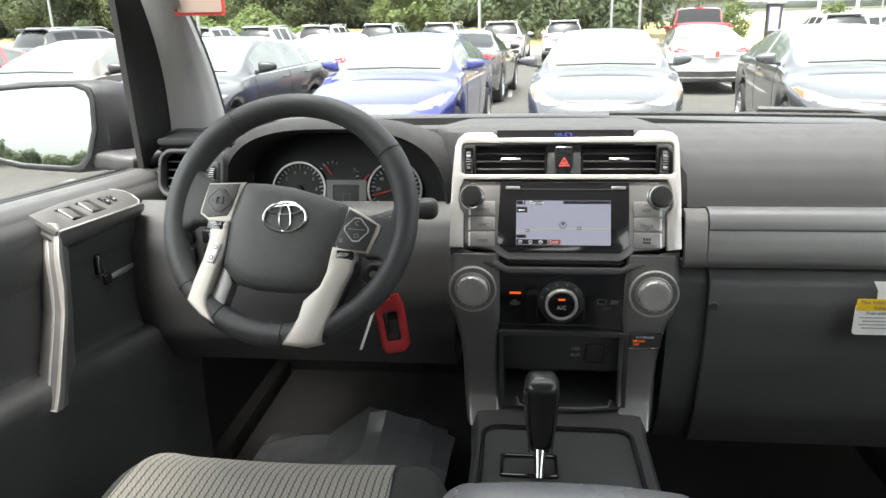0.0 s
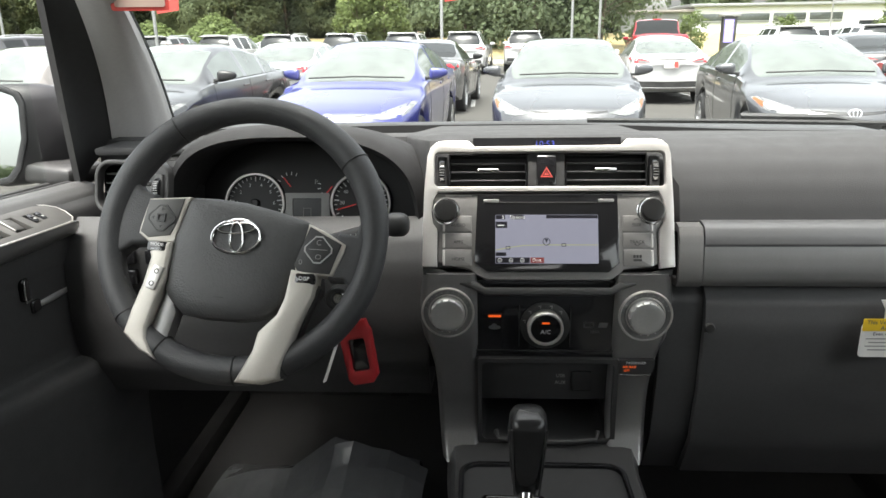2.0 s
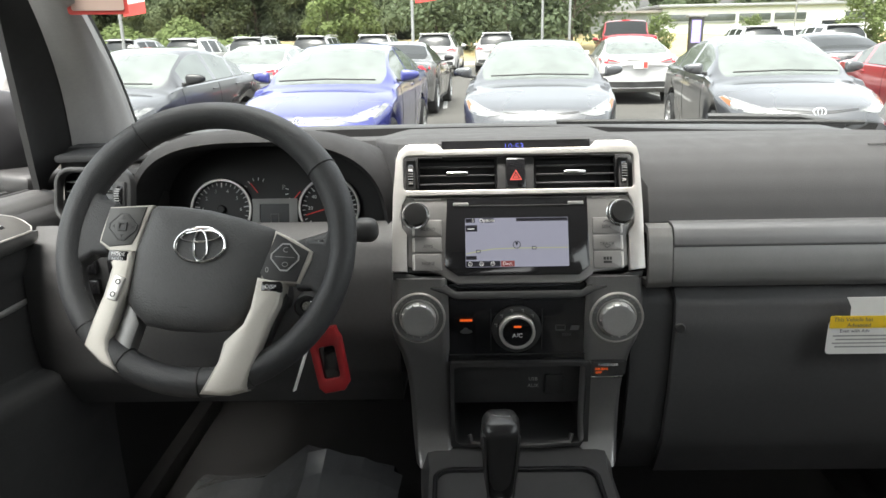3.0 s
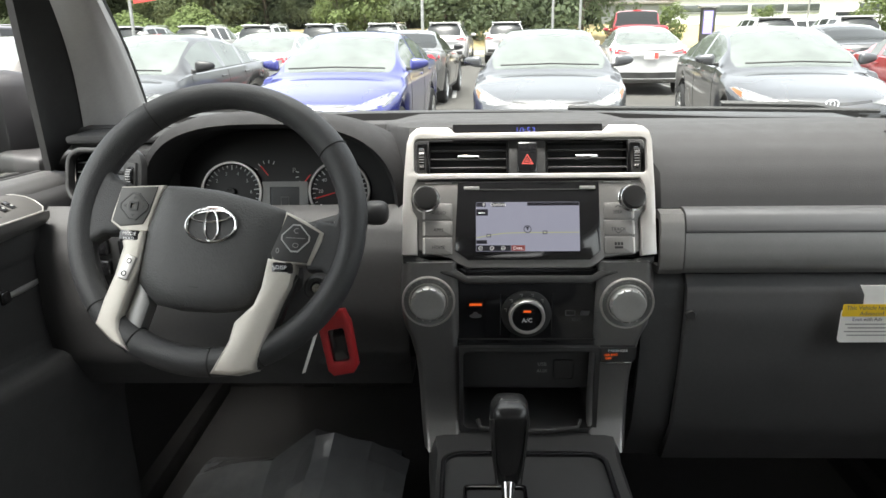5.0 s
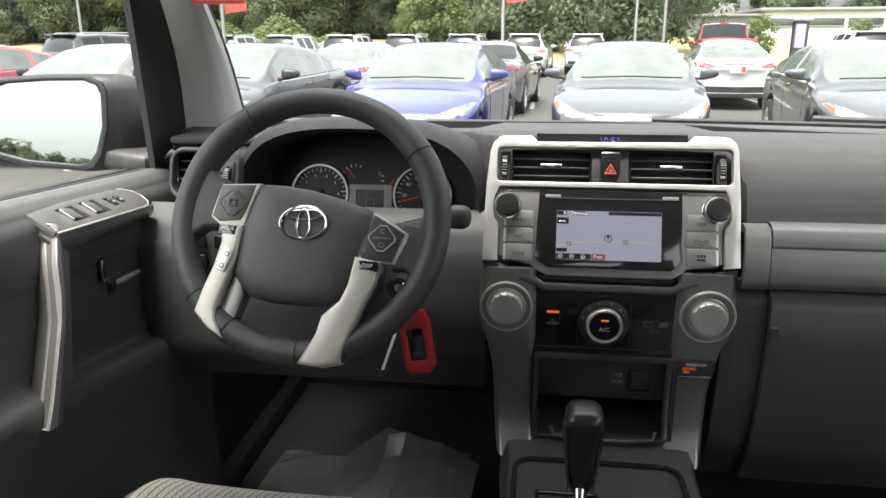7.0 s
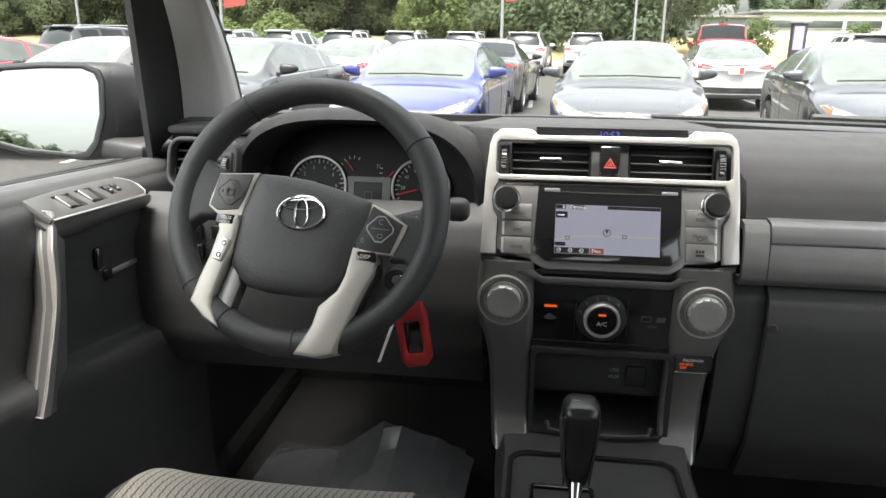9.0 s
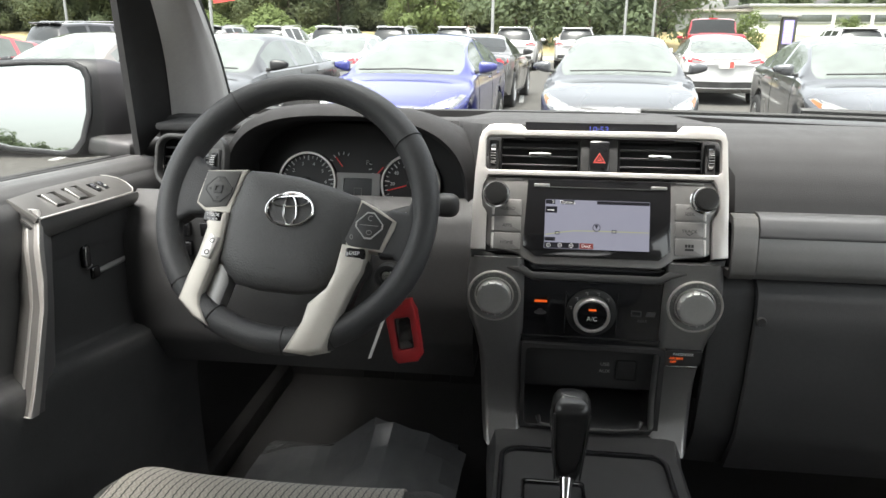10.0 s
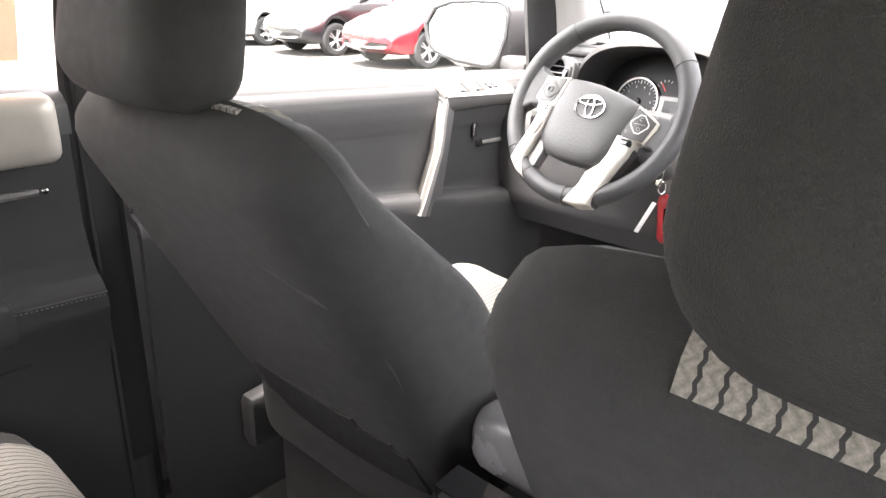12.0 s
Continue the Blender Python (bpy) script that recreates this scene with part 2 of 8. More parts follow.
# greens are paled: the hazy veil over the trees is put into the leaf colour
LEAF = [leaf_mat("leaves_mid", (0.125, 0.152, 0.088), 0.10), leaf_mat("leaves_dark", (0.112, 0.142, 0.086), 0.10), leaf_mat("leaves_pale", (0.125, 0.160, 0.066), 0.14)]
CARGLASS = mat("car_glass", (0.075, 0.085, 0.078), 0.05, var=0.4, scale=4, spec=0.8)
CARGLASSDK = mat("car_glass_dark", (0.020, 0.022, 0.023), 0.10, var=0.1, spec=0.22)
TYRE = mat("tyre", (0.02, 0.02, 0.02), 0.8, var=0.2)
RIM = mat("rim_metal", (0.5, 0.5, 0.5), 0.3, 0.8)
LAMPCLEAR = mat("headlamp_lens", (0.15, 0.155, 0.155), 0.2, 0.0, var=0.6, scale=26, spec=0.4)
LAMPRED = mat("tail_lamp", (0.36, 0.02, 0.03), 0.25, spec=0.25, var=0.2, scale=30)
LAMPAMBER = mat("amber_lens", (0.20, 0.065, 0.02), 0.25, spec=0.3)
UNDER = mat("under_body", (0.012, 0.012, 0.012), 0.8)
PAINT = {}


def paint(key, col, metal=0.3, rough=0.28):
    if key not in PAINT:
        PAINT[key] = mat("car_paint_" + key, col, rough, metal, var=0.05, scale=5, coat=1.0)
    return PAINT[key]


# ---- mesh tools ----
HOME = {}


def thing(name, m=None, label="", category="", group="", kind="", local=False):
    """An empty at the base of a thing; its parts are given in world metres unless local."""
    ob = new(name)
    ob.empty_display_size = 0.05
    ob.matrix_world = m if m is not None else Matrix()
    HOME[ob] = Matrix() if local else (m.inverted() if m is not None else Matrix())
    return tagged(ob, label, category, group, kind)


def finish(name, bm, material, angle=38):
    bmesh.ops.recalc_face_normals(bm, faces=bm.faces)
    lim = radians(angle)
    for f in bm.faces:
        f.smooth = True
    for e in bm.edges:
        e.smooth = len(e.link_faces) == 2 and e.calc_face_angle(0) < lim
    me = bpy.data.meshes.new(name)
    bm.to_mesh(me)
    bm.free()
    me.materials.append(material)
    return me


def part(name, bm, material, parent, label="", angle=38):
    home = HOME[parent]
    bm.transform(home)
    ob = new(name, finish(name, bm, material, angle))
    ob.parent = parent
    HOME[ob] = home
    return tagged(ob, label)


def solo(name, bm, material, label, category, kind="", base=None, angle=38, group=""):
    """A thing that is one mesh, with its origin at base."""
    p = Vector(base) if base else Vector()
    bm.transform(Matrix.Translation(-p))
    ob = new(name, finish(name, bm, material, angle))
    ob.location = p
    HOME[ob] = Matrix.Translation(-p)
    return tagged(ob, label, category, group, kind)


def merge(bm, other):
    me = bpy.data.meshes.new("t")
    other.to_mesh(me)
    other.free()
    bm.from_mesh(me)
    bpy.data.meshes.remove(me)
    return bm


def box(bm, c, s, m=None, bev=0.0, seg=2):
    t = bmesh.new()
    bmesh.ops.create_cube(t, size=1, matrix=Matrix.Diagonal((*s, 1)))
    if bev:
        bmesh.ops.bevel(t, geom=t.edges[:], offset=bev, segments=seg, profile=0.5, affect="EDGES")
    t.transform((m if m is not None else Matrix()) @ Matrix.Translation(c))
    return merge(bm, t)


def prism(bm, pts, depth, m=None, bev=0.0, seg=2, z0=0.0):
    """A polygon in the plane of m, raised by depth along its z."""
    t = bmesh.new()
    vs = [t.verts.new((x, y, z0)) for x, y in pts]
    f = t.faces.new(vs)
    f.normal_update()
    r = bmesh.ops.extrude_face_region(t, geom=[f])
    bmesh.ops.translate(t, verts=[v for v in r["geom"] if isinstance(v, bmesh.types.BMVert)], vec=(0, 0, depth))
    if bev:
        bmesh.ops.recalc_face_normals(t, faces=t.faces)
        top = [e for e in t.edges if all(abs(v.co.z - z0 - depth) < 1e-7 for v in e.verts)]
        bmesh.ops.bevel(t, geom=top, offset=bev, segments=seg, profile=0.5, affect="EDGES", clamp_overlap=True)
    if m is not None:
        t.transform(m)
    return merge(bm, t)


def frame_prism(bm, outer, holes, depth, m, bev=0.0):
    """A plate with holes, raised by depth along the z of m."""
    t = bmesh.new()
    edges = []
    for loop in (outer, *holes):
        vs = [t.verts.new((x, y, 0)) for x, y in loop]
        edges += [t.edges.new((vs[i], vs[(i + 1) % len(vs)])) for i in range(len(vs))]
    bmesh.ops.triangle_fill(t, use_beauty=True, use_dissolve=False, edges=edges)
    r = bmesh.ops.extrude_face_region(t, geom=t.faces[:])
    top = [v for v in r["geom"] if isinstance(v, bmesh.types.BMVert)]
    bmesh.ops.translate(t, verts=top, vec=(0, 0, depth))
    bmesh.ops.recalc_face_normals(t, faces=t.faces)
    if bev:
        e = [e for e in t.edges if all(abs(v.co.z - depth) < 1e-7 for v in e.verts) and len(e.link_faces) == 2 and e.calc_face_angle(0) > 1.0]
        bmesh.ops.bevel(t, geom=e, offset=bev, segments=2, profile=0.5, affect="EDGES", clamp_overlap=True)
    t.transform(m)
    return merge(bm, t)


def rrect(x0, y0, x1, y1, r, n=4):
    pts = []
    for cx, cy, a in ((x1 - r, y1 - r, 0), (x0 + r, y1 - r, 90), (x0 + r, y0 + r, 180), (x1 - r, y0 + r, 270)):
        for i in range(n + 1):
            w = radians(a + 90 * i / n)
            pts.append((cx + r * math.cos(w), cy + r * math.sin(w)))
    return pts


def ellipse(cx, cy, rx, ry, n=32, a0=0, a1=360):
    full = a1 - a0 >= 360
    k = n if full else n - 1
    return [(cx + rx * math.cos(radians(a0 + (a1 - a0) * i / k)), cy + ry * math.sin(radians(a0 + (a1 - a0) * i / k))) for i in range(n)]


def grid(bm, fn, nu, nv, closed=False):
    """A sheet of points fn(u, v), u and v from 0 to 1."""
    vs = [[bm.verts.new(fn(i / nu, j / nv)) for j in range(nv + 1)] for i in range(nu if closed else nu + 1)]
    for i in range(nu):
        for j in range(nv):
            a, b = vs[i], vs[(i + 1) % len(vs)]
            bm.faces.new((a[j], b[j], b[j + 1], a[j + 1]))
    return bm


def slab(bm, vec):
    """Gives a sheet a thickness along one direction."""
    r = bmesh.ops.extrude_face_region(bm, geom=bm.faces[:])
    bmesh.ops.translate(bm, verts=[v for v in r["geom"] if isinstance(v, bmesh.types.BMVert)], vec=vec)
    return bm


def thick(bm, d):
    """Gives a sheet a thickness."""
    bmesh.ops.recalc_face_normals(bm, faces=bm.faces)
    bmesh.ops.solidify(bm, geom=bm.faces[:], thickness=d)
    return bm


def loft(bm, rings, cap=True):
    vs = [[bm.verts.new(p) for p in r] for r in rings]
    n = len(vs[0])
    for a, b in zip(vs, vs[1:]):
        for i in range(n):
            bm.faces.new((a[i], a[(i + 1) % n], b[(i + 1) % n], b[i]))
    if cap:
        bm.faces.new(vs[0])
        bm.faces.new(vs[-1])
    return bm


def tube(bm, pts, r, n=8, closed=False):
    pts = [Vector(p) for p in pts]
    rings, up = [], None
    for i, p in enumerate(pts):
        a = pts[i - 1] if (i or closed) else p
        b = pts[(i + 1) % len(pts)] if (i < len(pts) - 1 or closed) else p
        d = (b - a).normalized()
        if up is None:
            up = d.orthogonal().normalized()
        up = (up - d * up.dot(d)).normalized()
        s = d.cross(up)
        rad = r(i / max(1, len(pts) - 1)) if callable(r) else r
        rings.append([p + rad * (math.cos(2 * math.pi * k / n) * up + math.sin(2 * math.pi * k / n) * s) for k in range(n)])
    if closed:
        rings.append(rings[0])
        vs = [[bm.verts.new(q) for q in g] for g in rings[:-1]]
        for i in range(len(vs)):
            a, b = vs[i], vs[(i + 1) % len(vs)]
            for k in range(n):
                bm.faces.new((a[k], a[(k + 1) % n], b[(k + 1) % n], b[k]))
        return bm
    return loft(bm, rings)


def lathe(bm, prof, m, n=28):
    """A turned shape: (radius, height) pairs round the z of m."""
    vs = []
    for r, z in prof:
        if r < 1e-6:
            vs.append([bm.verts.new(m @ Vector((0, 0, z)))])
        else:
            vs.append([bm.verts.new(m @ Vector((r * math.cos(2 * math.pi * k / n), r * math.sin(2 * math.pi * k / n), z))) for k in range(n)])
    for a, b in zip(vs, vs[1:]):
        for k in range(n):
            q = [a[k % len(a)], a[(k + 1) % n % len(a)], b[(k + 1) % n % len(b)], b[k % len(b)]]
            q = list(dict.fromkeys(q))
            if len(q) > 2:
                bm.faces.new(q)
    return bm


def softbox(h, r, n, deform=None, m=None, keep=None, off=0.0, squash=1.0):
    """A rounded, cushioned block of half sizes h; keep picks some of its skin, pushed out by off."""
    bm = bmesh.new()
    h = Vector(h)
    seen = {}

    def vert(p):
        k = tuple(round(c, 5) for c in p)
        if k not in seen:
            seen[k] = bm.verts.new(p)
        return seen[k]
    for ax in range(3):
        u, v = (ax + 1) % 3, (ax + 2) % 3
        nu, nv = max(3, int(n * h[u] / max(h))), max(3, int(n * h[v] / max(h)))
        nu, nv = max(nu, 6), max(nv, 6)
        for sg in (-1, 1):
            for i in range(nu):
                for j in range(nv):
                    q = []
                    for di, dj in ((0, 0), (1, 0), (1, 1), (0, 1)):
                        p = [0, 0, 0]
                        p[ax] = sg * h[ax]
                        p[u] = -h[u] + 2 * h[u] * (i + di) / nu
                        p[v] = -h[v] + 2 * h[v] * (j + dj) / nv
                        q.append(vert(p))
                    bm.faces.new(q if sg > 0 else q[::-1])
    for v in bm.verts:
        p = v.co
        inner = Vector([max(-(h[i] - r), min(h[i] - r, p[i])) for i in range(3)])
        d = p - inner
        if d.length > 1e-6:
            v.co = inner + r * d.normalized()
    bm.normal_update()
    if keep:
        bmesh.ops.delete(bm, geom=[f for f in bm.faces if not keep(f.calc_center_median(), f.normal)], context="FACES")
        bm.normal_update()
        nv = {v: v.normal.copy() for v in bm.verts}
        for v, nn in nv.items():
            v.co += nn * off
        if off > 0:
            edge = [e for e in bm.edges if len(e.link_faces) == 1]
            ex = bmesh.ops.extrude_edge_only(bm, edges=edge)
            for q in ex["geom"]:
                if isinstance(q, bmesh.types.BMVert):
                    near = min(nv, key=lambda w: (w.co - q.co).length)
                    q.co -= nv[near] * (off + 0.003)
    if deform:
        for v in bm.verts:
            v.co = Vector(deform(v.co))
    if m is not None:
        bm.transform(m)
    return bm


def smooth01(a, b, x):
    t = max(0.0, min(1.0, (x - a) / (b - a)))
    return t * t * (3 - 2 * t)


def text(bm, words, size, m, depth=0.0003, align="CENTER"):
    """Raised lettering with Blender's own font, centred on m."""
    cu = bpy.data.curves.new("t", "FONT")
    cu.body, cu.size, cu.extrude, cu.resolution_u = words, size, depth, 2
    cu.align_x, cu.align_y = align, "CENTER"
    ob = bpy.data.objects.new("t", cu)
    scene.collection.objects.link(ob)
    me = bpy.data.meshes.new_from_object(ob.evaluated_get(bpy.context.evaluated_depsgraph_get()))
    t = bmesh.new()
    t.from_mesh(me)
    t.transform(m)
    bpy.data.objects.remove(ob)
    bpy.data.meshes.remove(me)
    bpy.data.curves.remove(cu)
    return merge(bm, t)


def flat(m, u, v, w=0.0):
    return m @ Matrix.Translation((u, v, w))


# ---- frames of reference of the cabin ----
UP = pose(0, 1.157, 1.204, 67.4)          # upper centre stack: x right, y up the face, z out of it
LO = pose(0, 1.145, 0, 90)                # lower centre stack: y is the height
WH = pose(-0.372, 1.04, 1.277, 61.5)       # steering wheel plane
SEATX = 0.385


# ---- cabin shell ----
def cabin_shell():
    bm = box(bmesh.new(), (0, 0.35, 0.56), (1.56, 3.6, 0.03))
    solo("floor", bm, CARPET, "black carpeted floor of the car cabin", "floor", "structure", (0, 0.35, 0.545))
    bm = bmesh.new()

    def roof(u, v):
        x = -0.64 + 1.28 * u
        y = -1.6 + 2.66 * v
        return (x, y, 1.715 - 0.05 * (2 * u - 1) ** 4 - 0.03 * smooth01(0.75, 1.0, v))
    thick(grid(bm, roof, 16, 12), -0.03)
    solo("ceiling", bm, HEADLINER, "pale grey cloth headliner over the cabin", "ceiling", "structure", (0, 0, 1.7))
    bm = box(bmesh.new(), (0, 1.98, 0.90), (1.56, 0.04, 0.70))
    solo("wall_front", bm, CARPET, "dark insulated bulkhead in front of the footwells", "wall", "structure", (0, 1.98, 0.55))
    # unseen side panels and sills, added to stop daylight leaking into the footwells
    for s, nm in ((-1, "wall_1"), (1, "wall_2")):
        bm = box(bmesh.new(), (s * 0.765, 1.66, 0.895), (0.04, 0.66, 0.67), bev=0.01)
        solo(nm, bm, CARPET, "dark unseen kick panel added to keep light out of the footwell", "wall", "structure", (s * 0.765, 1.66, 0.55))
        bm = box(bmesh.new(), (s * 0.79, 0.3, 0.575), (0.16, 3.3, 0.09), bev=0.02)
        solo("trim_6" if s < 0 else "trim_7", bm, BLACK, "black sill plate added to stop light under the doors", "trim", "structure", (s * 0.79, 0.3, 0.53))
    bm = box(bmesh.new(), (0, 1.83, 1.285), (1.54, 0.40, 0.03), bev=0.01)
    solo("trim_5", bm, BLACK, "black scuttle panel in front of the windscreen", "trim", "structure", (0, 1.83, 1.27))
    bm = bmesh.new()
    box(bm, (0, -1.5, 0.9), (1.56, 0.06, 0.68), bev=0.01)
    for s in (-1, 1):
        box(bm, (s * 0.68, -1.5, 1.46), (0.2, 0.06, 0.46), bev=0.01)
        box(bm, (s * 0.77, -1.0, 0.9), (0.05, 1.0, 0.78), bev=0.01)
        box(bm, (s * 0.74, -1.42, 1.5), (0.08, 0.16, 0.42), bev=0.01)
    box(bm, (0, -1.5, 1.69), (1.4, 0.06, 0.06), bev=0.01)
    solo("wall_rear", bm, TRIMGREY, "grey plastic load bay and tailgate lining", "wall", "structure", (0, -1.5, 0.56))


def a_pillar(s, name):
    """Front roof post: pale cloth-textured trim, black seal on the glass side and on the door side."""
    th = thing(name, pose(s * 0.69, 1.47, 1.345), "pale grey trim on the windscreen pillar with black seals", "pillar", kind="structure")
    # glass edge, ridge, door edge: from the dash to the roof
    low = [(0.672, 1.575, 1.352), (0.668, 1.53, 1.345), (0.671, 1.47, 1.342), (0.688, 1.42, 1.340), (0.702, 1.394, 1.338)]
    top = [(0.535, 1.03, 1.672), (0.530, 1.01, 1.666), (0.548, 1.03, 1.664), (0.578, 1.06, 1.664), (0.600, 1.09, 1.664)]

    def skin(u, v):
        k = v * 4
        i = min(3, int(k))
        f = k - i
        a = [Vector(low[i]).lerp(Vector(low[i + 1]), f), Vector(top[i]).lerp(Vector(top[i + 1]), f)]
        p = a[0].lerp(a[1], u)
        p.y += 0.035 * math.sin(math.pi * u)
        p.x -= 0.006 * math.sin(math.pi * v)
        return (s * (p.x + (0.035 if s > 0 else 0.0)), p.y, p.z)
    part("pillar_trim", thick(grid(bmesh.new(), skin, 14, 12), 0.012 * s), PALEGREY, th)
    edge = [skin(i / 14, 0.0) for i in range(15)]
    part("glass_seal", tube(bmesh.new(), [(x + s * 0.004, y + 0.004, z) for x, y, z in edge], 0.0055), RUBBER, th, "black rubber seal")

    def door_seal(u, v):
        a = Vector(skin(u, 1.0))
        b = Vector((s * 0.736, 1.336, 1.27)).lerp(Vector((s * 0.640, 1.145, 1.664)), u)
        return a.lerp(b, v) + Vector((s * 0.012 * math.sin(math.pi * v), 0.004, 0))
    part("door_seal", slab(grid(bmesh.new(), door_seal, 14, 4), (s * 0.016, 0.010, 0)), RUBBER, th, "wide black rubber door seal")


def windscreen():
    bm = bmesh.new()

    def g(u, v):
        x = (-1 + 2 * u) * (0.70 - 0.14 * v)
        bow = 0.06 * (1 - (2 * u - 1) ** 2)
        return (x, 1.62 - 0.60 * v + 0.0 + bow, 1.300 + 0.380 * v + 0.02 * math.sin(math.pi * v))
    ob = solo("window_1", thick(grid(bm, g, 12, 8), 0.004), PANE, "clear raked windscreen with a faint reflection", "window", "structure", (0, 1.6, 1.33))
    ob.visible_shadow = False
    th = thing("windscreen_wiper", pose(0.45, 1.68, 1.33), "black wiper resting at the foot of the windscreen", "wiper")
    part("blade", tube(bmesh.new(), [(0.12 + 0.06 * i, 1.675 - 0.012 * abs(i - 5) / 5, 1.340 - 0.0012 * i) for i in range(11)], 0.005, 6), RUBBER, th)
    part("arm", tube(bmesh.new(), [(0.70, 1.70, 1.318), (0.60, 1.685, 1.338), (0.42, 1.682, 1.343)], 0.007, 6), BLACK, th)
    th = thing("windscreen_label", pose(-0.575, 1.215, 1.56), "tan paper label with a red border stuck inside the windscreen", "label")
    m = look((-0.555, 1.225, 1.553), (-0.40, 0.55, 1.50)) @ pose(0, 0, 0)
    part("sheet", prism(bmesh.new(), rrect(-0.045, -0.012, 0.03, 0.07, 0.004), 0.001, m), REDPRINT, th, "red printed edge")
    part("print", prism(bmesh.new(), rrect(-0.040, -0.007, 0.025, 0.065, 0.003), 0.0006, m, z0=-0.0012), TANPAPER, th)


# ---- dashboard ----
def dashboard():
    th = thing("dashboard", pose(0, 1.35, 0.9), "black soft plastic dashboard with silver passenger trim and glovebox", "dashboard")
    mid = [(1.66, 1.285), (1.60, 1.330), (1.54, 1.3460), (1.45, 1.3525), (1.36, 1.3585), (1.30, 1.363), (1.262, 1.3645), (1.243, 1.360), (1.236, 1.345), (1.236, 1.31), (1.236, 1.27), (1.25, 1.24)]
    right = [(1.66, 1.280), (1.60, 1.318), (1.54, 1.3345), (1.45, 1.3425), (1.36, 1.3515), (1.30, 1.353), (1.255, 1.345), (1.222, 1.328), (1.200, 1.303), (1.188, 1.278), (1.182, 1.258), (1.20, 1.235)]

    left = [(1.66, 1.275), (1.60, 1.312), (1.54, 1.331), (1.48, 1.341), (1.44, 1.347), (1.42, 1.349), (1.41, 1.347), (1.405, 1.345), (1.403, 1.33), (1.402, 1.31), (1.402, 1.27), (1.402, 1.24)]

    def sheet(x0, x1, prof_of, n):
        def f(u, v):
            x = x0 + (x1 - x0) * u
            p = prof_of(x)
            k = v * (len(p) - 1)
            i = min(len(p) - 2, int(k))
            a = k - i
            y, z = p[i][0] * (1 - a) + p[i + 1][0] * a, p[i][1] * (1 - a) + p[i + 1][1] * a
            bow = 0.055 * (x / 0.74) ** 2 * smooth01(1.25, 1.6, y)
            return (x, y - bow, z)
        return f

    def prof(x):
        if x < -0.165:
            k = smooth01(-0.165, -0.215, x)
            return [(a[0] * (1 - k) + b[0] * k, a[1] * (1 - k) + b[1] * k) for a, b in zip(mid, left)]
        k = smooth01(0.150, 0.180, x)
        return [(a[0] * (1 - k) + b[0] * k, a[1] * (1 - k) + b[1] * k) for a, b in zip(mid, right)]
    part("pad", slab(grid(bmesh.new(), sheet(-0.72, 0.74, prof, 60, ), 60, 33), (0, 0.010, -0.010)), DASH, th)
    # black strip at the foot of the windscreen
    bm = bmesh.new()
    grid(bm, lambda u, v: (-0.70 + 1.4 * u, 1.60 - 0.055 * (2 * u - 1) ** 2 - 0.05 * v, 1.3445 + 0.0025 * v - 0.0125 * smooth01(0.5, 0.85, u) - 0.004 * smooth01(0.85, 1.0, u)), 30, 4)
    part("defrost_strip", slab(bm, (0, 0.004, -0.03)), RUBBER, th, "black strip below the glass")
    # silver bar in front of the passenger
    bar = [(1.200, 1.250), (1.180, 1.258), (1.163, 1.2555), (1.154, 1.243), (1.149, 1.222), (1.146, 1.198), (1.1465, 1.184), (1.154, 1.175), (1.18, 1.172)]
    tb = part("trim_bar", thick(grid(bmesh.new(), sheet(0.2065, 0.74, lambda x: bar, 20), 20, 24), 0.01), DKSILVER, th, "satin silver trim bar")
    # separate upper skin: light falling on the bar is set by colour here
    lip = [(1.184, 1.2595), (1.168, 1.2595), (1.158, 1.2555), (1.1515, 1.2440), (1.1490, 1.2330), (1.1500, 1.2315)]
    part("trim_top", thick(grid(bmesh.new(), sheet(0.2065, 0.74, lambda x: lip, 20), 20, 16), 0.004), TRIMTOP, tb, "upper face of the bar, its lighting put into the tone", 50)
    cap = [(y - 0.003, z) for y, z in bar]
    part("trim_end", thick(grid(bmesh.new(), sheet(0.1735, 0.2045, lambda x: cap, 4), 4, 24), 0.01), RADIOGREY, th, "darker silver end cap of the bar")
    box_prof = [(1.19, 1.172), (1.165, 1.170), (1.150, 1.155), (1.145, 1.12), (1.150, 1.02), (1.165, 0.93), (1.20, 0.86), (1.30, 0.82)]
    gb = part("glovebox", thick(grid(bmesh.new(), sheet(0.215, 0.70, lambda x: box_prof, 12), 12, 28), 0.012), GLOVE, th, "black glovebox lid")
    part("glovebox_latch", lathe(bmesh.new(), [(0.0, 0.004), (0.006, 0.004), (0.0075, 0.001), (0.0075, -0.004)], pose(0.221, 1.146, 1.118, 90), 16), BLACK, gb)
    side = [(y + 0.012, z) for y, z in box_prof]
    part("lower_panel", thick(grid(bmesh.new(), sheet(0.160, 0.2135, lambda x: side, 4), 4, 28), 0.012), GLOVE, th)
    knee = [(1.245, 1.25), (1.215, 1.225), (1.200, 1.19), (1.195, 1.10), (1.205, 1.02), (1.24, 0.965), (1.34, 0.95)]
    part("knee_panel", thick(grid(bmesh.new(), sheet(-0.70, -0.166, lambda x: knee, 14), 14, 24), 0.012), LINING, th, "black panel under the steering column")
    bm = bmesh.new()
    box(bm, (-0.575, 1.196, 1.19), (0.085, 0.012, 0.075), bev=0.004)
    sw = part("switch_panel", bm, BLACK, th)
    for x, z in ((-0.553, 1.205), (-0.553, 1.175), (-0.598, 1.205), (-0.598, 1.175)):
        part("switch", box(bmesh.new(), (x, 1.188, z), (0.030, 0.012, 0.022), bev=0.003), GLOSS, sw)
    bm = bmesh.new()
